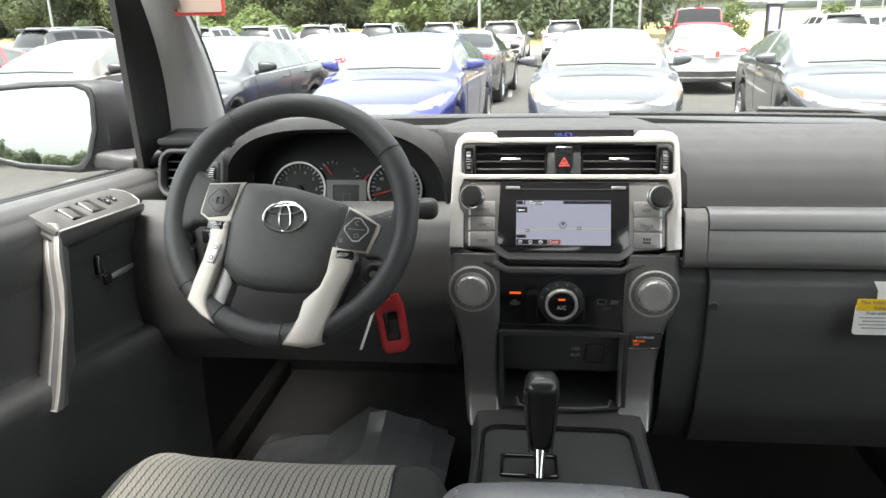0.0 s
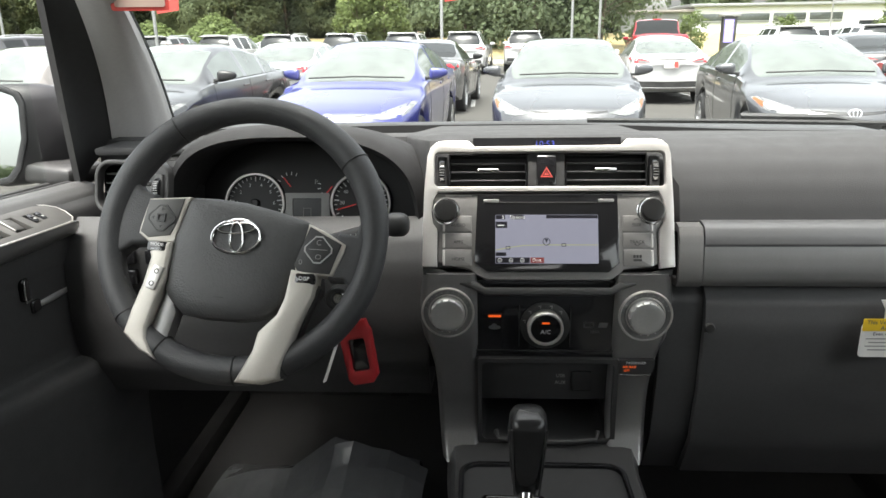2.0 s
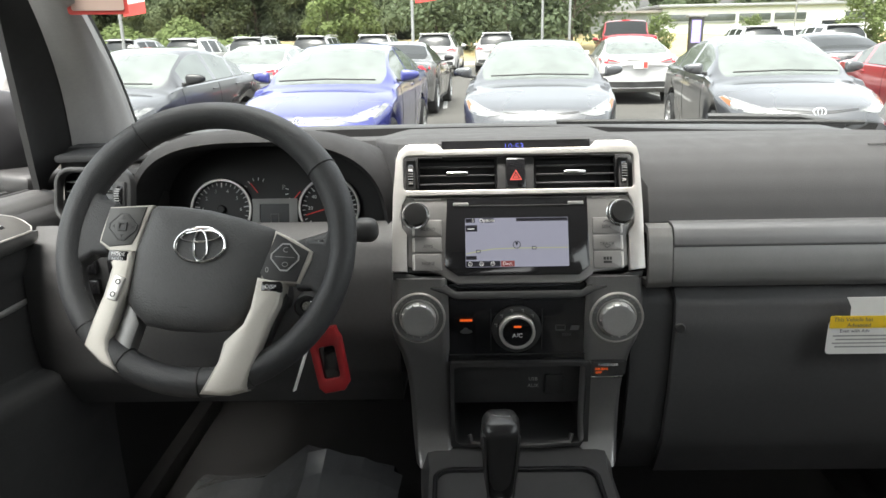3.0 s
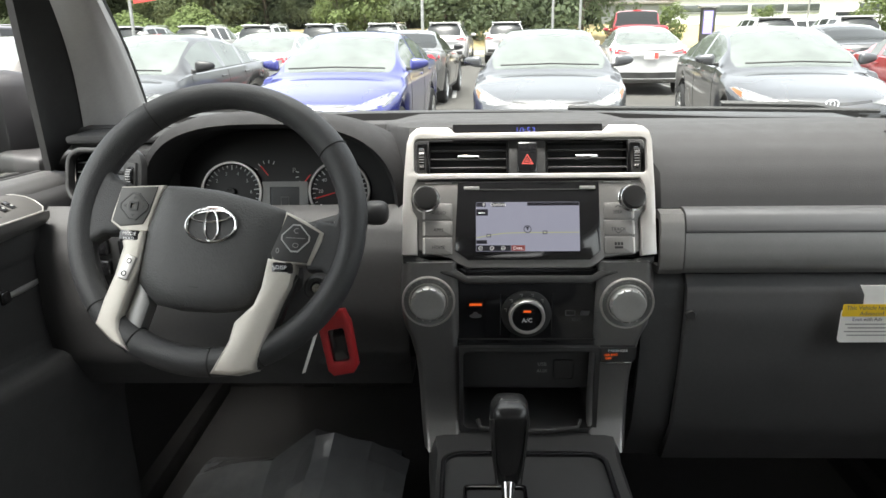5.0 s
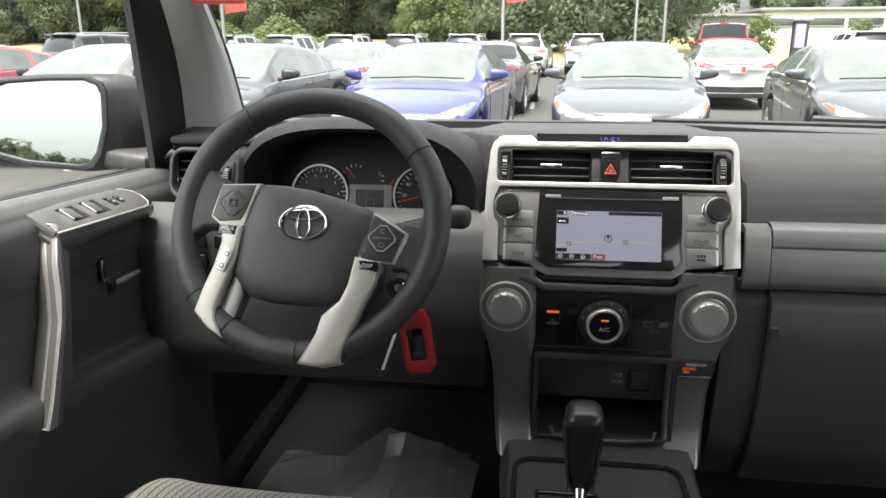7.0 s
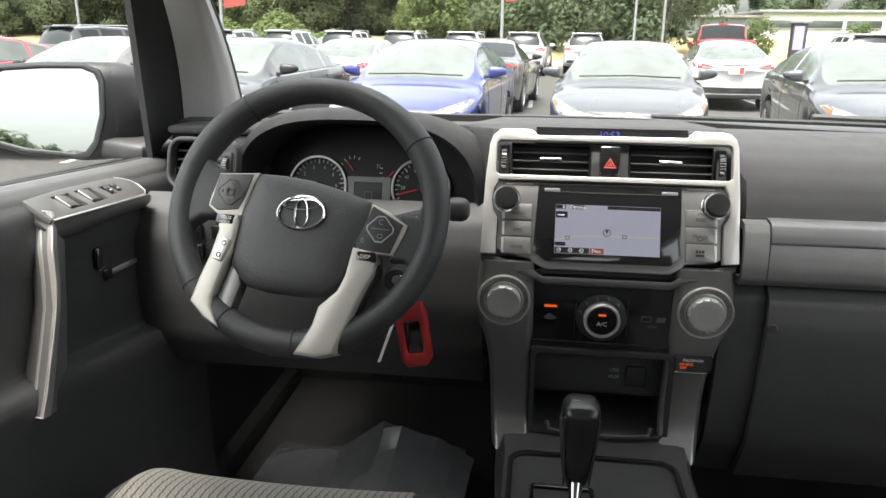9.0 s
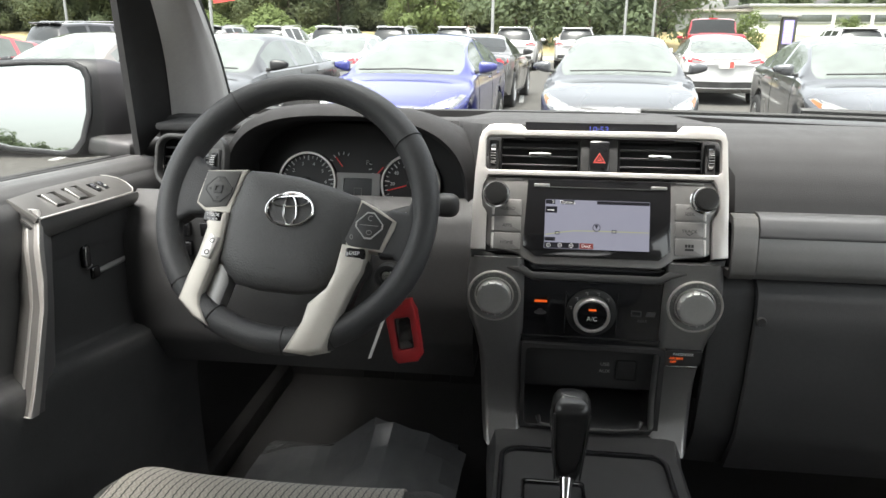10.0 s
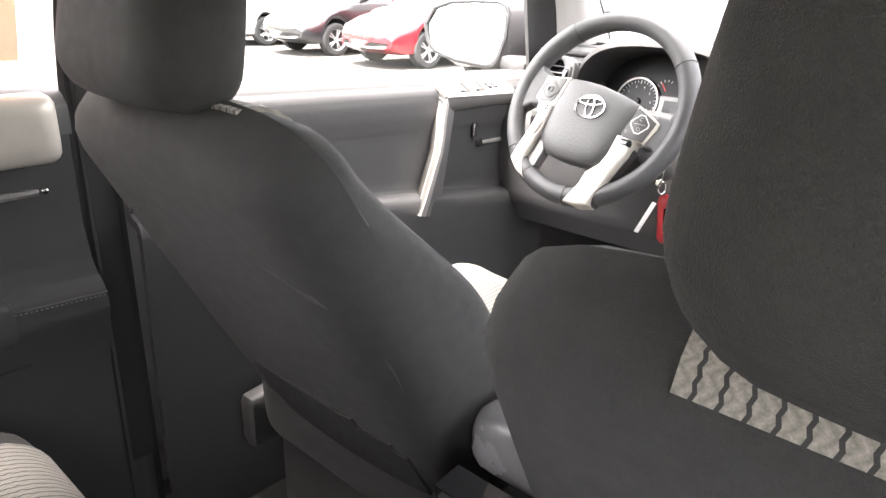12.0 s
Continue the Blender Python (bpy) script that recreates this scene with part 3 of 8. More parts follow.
    tube(bm, [(-0.553, 1.1815, 1.196 + 0.004 * i) for i in range(5)], 0.0018, 6)
    part("switch_mark", bm, DIMPRINT, sw)
    # left end: moulding under the pillar and side vent
    bm = bmesh.new()
    box(bm, (-0.605, 1.350, 1.338), (0.165, 0.09, 0.012), bev=0.005)
    part("corner_ledge", bm, DASH, th)
    bm = bmesh.new()
    box(bm, (-0.590, 1.345, 1.285), (0.125, 0.11, 0.09), bev=0.02)
    part("corner_block", bm, BLACK, th)
    # second cluster of fine lines of the passenger airbag seam
    bm = bmesh.new()
    tube(bm, [(0.50 + 0.02 * i, 1.2545 - 0.0, 1.3475) for i in range(12)], 0.0012, 6)
    part("airbag_seam", bm, BLACK, th)


def vent_slats(th, m, u0, v0, u1, v1, n, tab):
    """A louvred air outlet: dark box, blades, and the little sliding tab."""
    bm = bmesh.new()
    box(bm, ((u0 + u1) / 2, (v0 + v1) / 2, -0.035), (u1 - u0, v1 - v0, 0.004), m)
    for a, b, c, d in ((u0, v0, u0 + 0.002, v1), (u1 - 0.002, v0, u1, v1), (u0 + 0.002, v0, u1 - 0.002, v0 + 0.002), (u0 + 0.002, v1 - 0.002, u1 - 0.002, v1)):
        box(bm, ((a + c) / 2, (b + d) / 2, -0.0175), (c - a, d - b, 0.031), m)
    v = part("air_vent", bm, GLOSS, th, "black louvred air vent")
    for i in range(n):
        vv = v0 + (v1 - v0) * (i + 1) / (n + 1)
        part("blade", box(bmesh.new(), (0, 0, 0), (u1 - u0 - 0.005, 0.0018, 0.016), m @ pose((u0 + u1) / 2, vv, -0.010, 9), 0.0006, 1), BLADE, v)
    if tab is not None:
        bm = box(bmesh.new(), (tab, (v0 + v1) / 2 + 0.001, -0.004), (0.030, 0.0045, 0.012), m, 0.0018)
        part("tab", bm, CHROME, v, "chromed sliding tab")


def thumbwheel(th, m, u, v, w, h):
    bm = box(bmesh.new(), (u, v, -0.008), (w + 0.006, h + 0.006, 0.010), m, 0.002)
    b = part("thumbwheel_plate", bm, BLACK, th)
    bm = bmesh.new()
    mm = m @ pose(u, v, -0.012, 0, 90, 0)
    prof = [(0, -w / 2), (h / 2 - 0.001, -w / 2), (h / 2, -w / 2 + 0.001), (h / 2, w / 2 - 0.001), (h / 2 - 0.001, w / 2), (0, w / 2)]
    lathe(bm, prof, mm, 30)
    part("thumbwheel", bm, GLOSS, b)
    bm = bmesh.new()
    for i in range(-3, 4):
        a = i * 0.2
        box(bm, (u, v + h / 2 * math.sin(a), -0.012 + h / 2 * math.cos(a) + 0.0002), (w * 0.9, 0.0012, 0.001), m)
    part("thumbwheel_ribs", bm, DKSILVER, b)


def side_vent():
    th = thing("side_air_vent", pose(-0.585, 1.22, 1.27), "black louvred air vent with a rounded rim at the dashboard end", "air vent")
    m = pose(-0.582, 1.222, 1.302, 76, 0, -8)
    out, inn = rrect(-0.062, -0.043, 0.056, 0.036, 0.024, 6), rrect(-0.056, -0.036, 0.028, 0.029, 0.018, 6)
    part("rim", frame_prism(bmesh.new(), out, [inn], 0.014, m, 0.003), BLACK, th)
    vent_slats(th, m, -0.056, -0.037, 0.029, 0.030, 4, None)
    thumbwheel(th, m @ Matrix.Translation((0, 0, 0.022)), 0.043, -0.004, 0.008, 0.034)


def cluster():
    th = thing("instrument_cluster", pose(-0.362, 1.3, 1.2), "hooded instrument cluster with two silver-ringed dials", "instrument panel")
    cx = -0.362

    def arch(w, top, bot, y, n=40):
        pts = []
        for i in range(n + 1):
            a = math.pi * i / n
            x = math.cos(a)
            z = math.sin(a)
            pts.append((cx + w * (abs(x) ** 0.72) * (1 if x > 0 else -1), y + 0.03 * (1 - z), bot + (top - bot) * (z ** 0.62)))
        return pts
    bm = bmesh.new()
    loft(bm, [arch(0.235, 1.350, 1.20, 1.40), arch(0.208, 1.378, 1.215, 1.30), arch(0.199, 1.385, 1.215, 1.245), arch(0.192, 1.381, 1.214, 1.220),
              arch(0.184, 1.371, 1.214, 1.212), arch(0.178, 1.364, 1.216, 1.222), arch(0.168, 1.352, 1.222, 1.33), arch(0.160, 1.343, 1.222, 1.375)], cap=False)
    part("hood", bm, HOOD, th, "black moulded hood", 60)
    m = pose(cx, 1.318, 1.243, 74)
    bm = prism(bmesh.new(), rrect(-0.178, -0.07, 0.178, 0.105, 0.02), 0.01, m, z0=-0.012)
    part("face_plate", bm, GAUGE, th)
    for k, (u, nums, a_needle) in enumerate(((-0.0825, ("1", "2", "3", "4", "5", "6", "7"), 225), (0.0855, ("20", "40", "60", "80", "100", "120"), 196))):
        g = flat(m, u, 0.010) @ Matrix.Diagonal((0.91, 0.91, 1, 1))
        d = part("dial", lathe(bmesh.new(), [(0, 0.001), (0.047, 0.001), (0.0475, 0.004), (0.052, 0.006), (0.0535, 0.004), (0.054, -0.002)], g, 48), GAUGE, th)
        part("dial_ring", lathe(bmesh.new(), [(0.0480, 0.0050), (0.0490, 0.0068), (0.0520, 0.0068), (0.0532, 0.0045), (0.0532, 0.0)], g, 48), SILVER, d, "silver ring")
        bm = bmesh.new()
        for i in range(25):
            a = radians(215 - 250 * i / 24)
            r0 = 0.0380 if i % 4 == 0 else 0.0415
            box(bm, ((r0 + 0.0465) / 2, 0, 0.0016), (0.0465 - r0, 0.0020 if i % 4 == 0 else 0.0014, 0.0006), g @ pose(0, 0, 0, 0, 0, math.degrees(a)))
        part("dial_marks", bm, WHITE, d)
        bm = bmesh.new()
        for i, w in enumerate(nums):
            a = radians(215 - 250 * (i + 1) / 7)
            text(bm, w, 0.0085, flat(g, 0.0325 * math.cos(a), 0.0325 * math.sin(a), 0.0014), 0.0001)
        part("dial_numbers", bm, WHITE, d)
        bm = bmesh.new()
        box(bm, (0.021, 0, 0.004), (0.042, 0.0018, 0.001), g @ pose(0, 0, 0, 0, 0, a_needle))
        part("needle", bm, NEEDLE, d, "red needle")
        part("dial_cap", lathe(bmesh.new(), [(0, 0.008), (0.006, 0.008), (0.0075, 0.006), (0.0075, 0.001)], g, 20), BLACK, d)
    for u, rot in ((-0.026, 120), (0.040, 222)):
        g = flat(m, u, 0.036)
        bm = bmesh.new()
        for i in range(6):
            box(bm, (0.021, 0, 0.001), (0.005, 0.0013, 0.0006), g @ pose(0, 0, 0, 0, 0, rot - 55 + 22 * i))
        sd = part("small_dial", bm, WHITE, th)
        part("small_needle", box(bmesh.new(), (0.009, 0, 0.002), (0.019, 0.0014, 0.0008), g @ pose(0, 0, 0, 0, 0, rot + 8)), NEEDLE, sd)
    bm = bmesh.new()
    frame_prism(bm, rrect(-0.036, -0.045, 0.036, 0.026, 0.003), [rrect(-0.023, -0.035, 0.023, 0.018, 0.002)], 0.003, m)
    lcd = part("lcd_frame", bm, DKSILVER, th, "silver display frame")
    part("lcd", prism(bmesh.new(), rrect(-0.0225, -0.0345, 0.0225, 0.0175, 0.002), 0.001, m), LCD, lcd)
    bm = bmesh.new()
    for dx in (-0.006, 0.006):
        box(bm, (dx, -0.008, 0.0012), (0.001, 0.022, 0.0004), m)
    for dy in (-0.018, 0.002):
        box(bm, (0, dy, 0.0012), (0.012, 0.001, 0.0004), m)
    part("lcd_mark", bm, GREYPRINT, lcd)
    part("gear_letter", text(bmesh.new(), "P", 0.011, flat(m, 0.0145, 0.043, 0.001), 0.0001), DIMPRINT, lcd)


# ---- centre stack ----
def center_stack():
    th = thing("center_stack", pose(0, 1.2, 0.93), "centre stack with bright silver surround, air vents and climate knobs", "console")
    outer = [(-0.167, -0.004), (-0.166, 0.06), (-0.165, 0.10), (-0.161, 0.148), (-0.157, 0.159), (-0.148, 0.167), (-0.140, 0.1685), (-0.106, 0.1685), (-0.102, 0.166), (-0.0965, 0.1605),
             (0.101, 0.1615), (0.1065, 0.167), (0.110, 0.170), (0.146, 0.170), (0.156, 0.168), (0.164, 0.161), (0.1670, 0.150), (0.1690, 0.08), (0.1690, -0.004),
             (0.1495, -0.006), (0.1495, 0.046), (0.1565, 0.056), (0.1585, 0.071), (0.1565, 0.086), (0.150, 0.0985), (-0.147, 0.0985), (-0.1535, 0.086), (-0.1555, 0.071), (-0.1535, 0.056), (-0.147, 0.046), (-0.147, -0.004)]
    hole = rrect(-0.1515, 0.1050, 0.1600, 0.1535, 0.007, 4)
    part("surround", frame_prism(bmesh.new(), outer, [hole], 0.012, UP, 0.0028), SILVER, th, "bright silver surround", 30)
    bm = bmesh.new()
    box(bm, (0.0, 0.08, -0.04), (0.330, 0.165, 0.02), UP)
    part("backing", bm, BLACK, th)
    # clock strip above the vents
    bm = prism(bmesh.new(), [(-0.099, 0.150), (0.104, 0.150), (0.104, 0.176), (-0.099, 0.176)], 0.004, flat(UP, 0, 0, -0.006))
    ck = part("clock_strip", bm, GLOSS, th, "dark glossy clock strip")
    part("clock_digits", text(bmesh.new(), "10:53", 0.013, flat(UP, 0.0, 0.1665, -0.0018), 0.0001), BLUELED, ck)
    # vents
    vent_slats(th, UP, -0.132, 0.1055, -0.0245, 0.153, 3, -0.078)
    vent_slats(th, UP, 0.0275, 0.1055, 0.138, 0.153, 3, 0.082)
    thumbwheel(th, UP, -0.1415, 0.1295, 0.0075, 0.036)
    thumbwheel(th, UP, 0.1485, 0.1295, 0.0075, 0.036)
    bm = box(bmesh.new(), (0.0015, 0.129, -0.004), (0.050, 0.0475, 0.010), UP, 0.002)
    hz = part("hazard_plate", bm, BLACK, th)
    sw = part("hazard_switch", box(bmesh.new(), (0.0012, 0.1275, 0.003), (0.0275, 0.043, 0.012), UP, 0.003), GLOSS, hz, "black hazard switch")
    bm = bmesh.new()
    tri = [(0.0085, -0.006), (0, 0.0085), (-0.0085, -0.006)]
    frame_prism(bm, tri, [[(x * 0.66, y * 0.66) for x, y in tri]], 0.0004, flat(UP, 0.0012, 0.124, 0.009))
    tri = [(0.0035, -0.003), (0, 0.003), (-0.0035, -0.003)]
    frame_prism(bm, tri, [[(x * 0.4, y * 0.4) for x, y in tri]], 0.0004, flat(UP, 0.0012, 0.124, 0.009))
    part("hazard_triangle", bm, REDPRINT, sw, "red triangle")

    # lower half
    def leg(s):
        rows = [(1.194, 0.0945, 0.1670, 0.0), (1.172, 0.0930, 0.1700, 0.0), (1.15, 0.0925, 0.1715, 0.0), (1.12, 0.0922, 0.1710, 0.0), (1.100, 0.0920, 0.1675, 0.001), (1.080, 0.0920, 0.1600, 0.004),
                (1.05, 0.0920, 0.1535, 0.008), (1.02, 0.0918, 0.1505, 0.011), (0.99, 0.0915, 0.1490, 0.011), (0.96, 0.0910, 0.1475, 0.006), (0.935, 0.0905, 0.1450, -0.006), (0.918, 0.0900, 0.1420, -0.020)]

        def f(u, v):
            k = u * (len(rows) - 1)
            i = min(len(rows) - 2, int(k))
            a = k - i
            z, x0, x1, y = [rows[i][q] * (1 - a) + rows[i + 1][q] * a for q in range(4)]
            x = x0 + (x1 - x0) * v
            rim = 0.014 * smooth01(0.86, 1.0, v) ** 1.6 + 0.005 * smooth01(0.10, 0.0, v) ** 1.6
            return (s * x, 1.1435 + y + rim, z)
        part("side_trim", slab(grid(bmesh.new(), f, 33, 22), (0, 0.012, 0)), LEGSILVER, th, "satin grey side trim", 50)
    leg(-1)
    leg(1)
    bm = prism(bmesh.new(), [(-0.096, 1.070), (0.096, 1.070), (0.096, 1.182), (0.08, 1.186), (-0.08, 1.186), (-0.096, 1.182)], 0.006, flat(LO, 0, 0, -0.012))
    cp = part("climate_panel", bm, GLOSS, th, "black climate panel")
    for x in (-0.035, 0.035):
        part("panel_joint", box(bmesh.new(), (x, 1.117, -0.0055), (0.0012, 0.06, 0.0015), LO), BLACK, cp)
    part("panel_joint", box(bmesh.new(), (0, 1.0805, -0.0055), (0.19, 0.0015, 0.002), LO), BLACK, cp)

    def knob(x, z, r, ring, face, name, lab):
        m = flat(LO, x, z)
        k = part(name, lathe(bmesh.new(), [(ring, -0.006), (ring, 0.003), (ring - 0.0010, 0.0052), (ring - 0.0024, 0.0052), (ring - 0.0032, 0.0034)], m, 48), SILVER, th, lab)
        part("dial_face", lathe(bmesh.new(), [(ring - 0.0032, 0.0034), (r + 0.0045, 0.0026), (r + 0.0040, 0.0005), (r - 0.001, 0.0005)], m, 48), DKSILVER, k, "satin grey dial face")
        part("inner_ring", lathe(bmesh.new(), [(r + 0.0034, 0.0012), (r + 0.0030, 0.0046), (r + 0.0018, 0.0050), (r + 0.0012, 0.0012)], m, 48), SILVER, k, "bright inner ring")
        part("knob_cap", lathe(bmesh.new(), [(r, 0.0), (r, 0.012), (r - 0.0015, 0.0145), (r - 0.004, 0.0152), (r * 0.6, 0.0140), (0, 0.0135)], m, 40), face, k)
        bm = bmesh.new()
        for i in range(11):
            a = radians(-30 + 24 * i)
            box(bm, (0, r - 0.0005, 0.0125), (0.0018, 0.0022, 0.004), m @ pose(0, 0, 0, 0, 0, math.degrees(a)))
        part("knob_grip", bm, SILVER, k)
        bm = bmesh.new()
        for i in range(11):
            box(bm, (0, r + 0.0075, 0.0048), (0.0008, 0.003, 0.0006), m @ pose(0, 0, 0, 0, 0, 75 - 15 * i))
        part("knob_marks", bm, DIMPRINT, k)
        return k
    knob(-0.133, 1.139, 0.0235, 0.0365, KNOBCAP, "climate_knob", "ringed silver temperature knob")
    knob(0.134, 1.136, 0.0235, 0.0365, KNOBCAP, "climate_knob", "ringed silver fan knob")
    m = flat(LO, 0.0, 1.1185, -0.004)
    k = part("mode_knob", lathe(bmesh.new(), [(0.034, -0.003), (0.034, 0.001), (0.032, 0.0025), (0.0255, 0.0025), (0.0250, 0.0)], m, 40), BLACK, th)
    part("knob_ring", lathe(bmesh.new(), [(0.0245, 0.0), (0.0245, 0.013), (0.0235, 0.0145), (0.0210, 0.0145), (0.0200, 0.012)], m, 40), SILVER, k, "chrome ring")
    part("knob_cap", lathe(bmesh.new(), [(0.0200, 0.0125), (0.0190, 0.0138), (0, 0.0138)], m, 40), GLOSS, k)
    part("knob_text", text(bmesh.new(), "A/C", 0.0085, flat(m, 0, -0.004, 0.0142), 0.0001), WHITE, k)
    part("knob_lamp", box(bmesh.new(), (0, 0.009, 0.0142), (0.010, 0.0026, 0.0006), m), ORANGE, k)
    bm = bmesh.new()
    for i in range(5):
        a = radians(165 - 30 * i)
        mm = flat(m, 0.0295 * math.cos(a), 0.0295 * math.sin(a), 0.003)
        box(bm, (0, 0.001, 0), (0.004, 0.0012, 0.0004), mm)
        box(bm, (0.001, -0.0015, 0), (0.0012, 0.003, 0.0004), mm)
    part("mode_icons", bm, DIMPRINT, k)
    bm = box(bmesh.new(), (-0.069, 1.132, -0.004), (0.017, 0.0030, 0.001), LO)
    part("button_lamp", bm, ORANGE, cp)
    bm = bmesh.new()
    prism(bm, ellipse(0, 0, 0.0085, 0.0032, 16), 0.0004, flat(LO, -0.069, 1.115, -0.0055))
    prism(bm, [(-0.005, 0), (0.004, 0), (0.002, 0.004), (-0.003, 0.004)], 0.0004, flat(LO, -0.069, 1.1165, -0.0055))
    part("recirculation_icon", bm, GREYPRINT, cp)
    bm = bmesh.new()
    frame_prism(bm, rrect(-0.007, -0.0035, 0.007, 0.005, 0.001), [rrect(-0.0056, -0.0022, 0.0056, 0.0036, 0.0008)], 0.0004, flat(LO, 0.060, 1.1185, -0.0055))
    prism(bm, [(-0.006, -0.003), (0.006, -0.003), (0.008, 0.004), (-0.004, 0.004)], 0.0004, flat(LO, 0.0785, 1.1185, -0.0055))
    text(bm, "REAR", 0.0055, flat(LO, 0.069, 1.1085, -0.0055), 0.0001)
    part("defogger_icon", bm, GREYPRINT, cp)
    # storage pocket
    bm = frame_prism(bmesh.new(), rrect(-0.0925, 0.939, 0.1025, 1.071, 0.004), [rrect(-0.0865, 0.945, 0.0965, 1.065, 0.008)], 0.12, flat(LO, 0, 0, -0.118))
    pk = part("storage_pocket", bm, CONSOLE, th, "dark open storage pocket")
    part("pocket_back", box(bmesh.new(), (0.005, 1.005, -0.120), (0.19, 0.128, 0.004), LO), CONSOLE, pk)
    bm = bmesh.new()
    tube(bm, [(-0.066, 1.150, 0.955), (-0.062, 1.141, 0.947), (-0.03, 1.137, 0.945), (0.04, 1.137, 0.945), (0.076, 1.141, 0.947), (0.080, 1.150, 0.955)], 0.0035)
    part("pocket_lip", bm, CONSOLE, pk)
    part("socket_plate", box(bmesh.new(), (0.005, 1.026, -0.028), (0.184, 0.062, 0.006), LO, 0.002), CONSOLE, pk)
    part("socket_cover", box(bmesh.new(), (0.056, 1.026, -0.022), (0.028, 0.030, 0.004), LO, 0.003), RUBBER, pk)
    bm = bmesh.new()
    text(bm, "USB", 0.0075, flat(LO, 0.026, 1.0325, -0.0245), 0.0001)
    text(bm, "AUX", 0.0075, flat(LO, 0.026, 1.0220, -0.0245), 0.0001)
    part("socket_text", bm, DIMPRINT, pk)
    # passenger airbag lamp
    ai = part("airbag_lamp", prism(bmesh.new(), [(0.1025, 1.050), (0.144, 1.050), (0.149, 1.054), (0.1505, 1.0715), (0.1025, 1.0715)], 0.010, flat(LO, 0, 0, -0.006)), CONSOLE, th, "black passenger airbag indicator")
    part("lamp_edge", box(bmesh.new(), (0.124, 1.0485, 0.0), (0.044, 0.0022, 0.007), LO, 0.0008), CHROME, ai)
    part("lamp_text", text(bmesh.new(), "PASSENGER", 0.0052, flat(LO, 0.1255, 1.067, 0.0042), 0.0001), WHITE, ai)
    bm = bmesh.new()
    text(bm, "AIR BAG", 0.0048, flat(LO, 0.1165, 1.0610, 0.0042), 0.0001)
    text(bm, "OFF", 0.0048, flat(LO, 0.1130, 1.0555, 0.0042), 0.0001)
    part("lamp_warning", bm, ORANGE, ai)


def car_radio():
    th = thing("car_radio", pose(0, 1.17, 1.19), "grey car radio with a touch screen showing a pale map", "radio")
    body = [(-0.1535, 0.0965), (0.1565, 0.0965), (0.1560, 0.046), (0.1480, 0.042), (0.1480, 0.001), (0.1400, -0.0035), (0.1020, -0.0075), (0.0990, -0.0120), (0.0840, -0.0215), (-0.0800, -0.0215), (-0.0965, -0.0130), (-0.1010, -0.0085), (-0.1375, 0.000), (-0.1460, 0.004), (-0.1460, 0.042), (-0.1530, 0.046)]
    part("face", prism(bmesh.new(), body, 0.010, flat(UP, 0, 0, -0.004), 0.002), RADIOGREY, th, "dark silver faceplate", 30)
    low = [(-0.167, -0.004), (-0.146, -0.006), (-0.102, -0.018), (-0.082, -0.031), (0.086, -0.031), (0.106, -0.017), (0.148, -0.008), (0.169, -0.005), (0.167, -0.015), (0.10, -0.034), (0.085, -0.042), (-0.082, -0.042), (-0.098, -0.034), (-0.166, -0.014)]
    part("lower_lip", prism(bmesh.new(), low, 0.010, flat(UP, 0, 0, -0.006), 0.003), BLACK, th, "black lip under the radio", 30)
    gl = [(-0.0925, 0.0935), (0.0955, 0.0940), (0.0965, 0.0015), (0.0820, -0.0108), (-0.0790, -0.0108), (-0.0970, 0.0020)]
    g = part("screen_glass", prism(bmesh.new(), gl, 0.004, flat(UP, 0, 0, 0.0055), 0.001), GLOSS, th, "glossy black screen surround")
    sc = part("screen", prism(bmesh.new(), rrect(-0.0685, 0.0005, 0.0690, 0.0665, 0.001), 0.0006, flat(UP, 0, 0, 0.0097)), DISPLAY, g, "lit map screen")
    s0 = flat(UP, 0, 0, 0.0104)

    def tab(name, x0, y0, x1, y1, m, lvl=0.0):
        part(name, box(bmesh.new(), ((x0 + x1) / 2, (y0 + y1) / 2, lvl), (x1 - x0, y1 - y0, 0.0004), s0), m, g)
    tab("screen_tab", -0.0680, 0.0605, -0.0555, 0.0660, SCRDARK)
    tab("screen_tab", -0.0475, 0.0605, -0.0305, 0.0660, SCRDARK)
    tab("screen_tab", -0.0300, 0.0605, 0.0685, 0.0660, SCRDARK) if False else tab("screen_tab", 0.0000, 0.0615, 0.0685, 0.0660, SCRDARK)
    tab("screen_tab", -0.0680, 0.0485, -0.0525, 0.0570, SCRDARK)
    tab("screen_tab", -0.0680, 0.0105, -0.0540, 0.0155, SCRDARK)
    tab("screen_tab", -0.0680, 0.0010, -0.0225, 0.0085, SCRDARK)
    tab("screen_button", -0.0215, 0.0010, -0.0035, 0.0085, SCRRED)
    bm = bmesh.new()
    text(bm, "Options", 0.0062, flat(s0, -0.039, 0.0632, 0.0004), 0.0001)
    text(bm, "Dest.", 0.0062, flat(s0, -0.0125, 0.0047, 0.0004), 0.0001)
    text(bm, "5", 0.006, flat(s0, -0.058, 0.0632, 0.0004), 0.0001)
    for x in (-0.0625, -0.0475, -0.0325):
        frame_prism(bm, ellipse(x, 0.0047, 0.0028, 0.0028, 16), [ellipse(x, 0.0047, 0.0021, 0.0021, 16)], 0.0002, flat(s0, 0, 0, 0.0003))
        box(bm, (x, 0.0047, 0.0004), (0.0025, 0.0006, 0.0002), s0)
    box(bm, (-0.061, 0.052, 0.0004), (0.009, 0.0014, 0.0002), s0 @ pose(0, 0, 0))
    tagged(part("screen_print", bm, WHITE, g), kind="stuff")
    bm = bmesh.new()
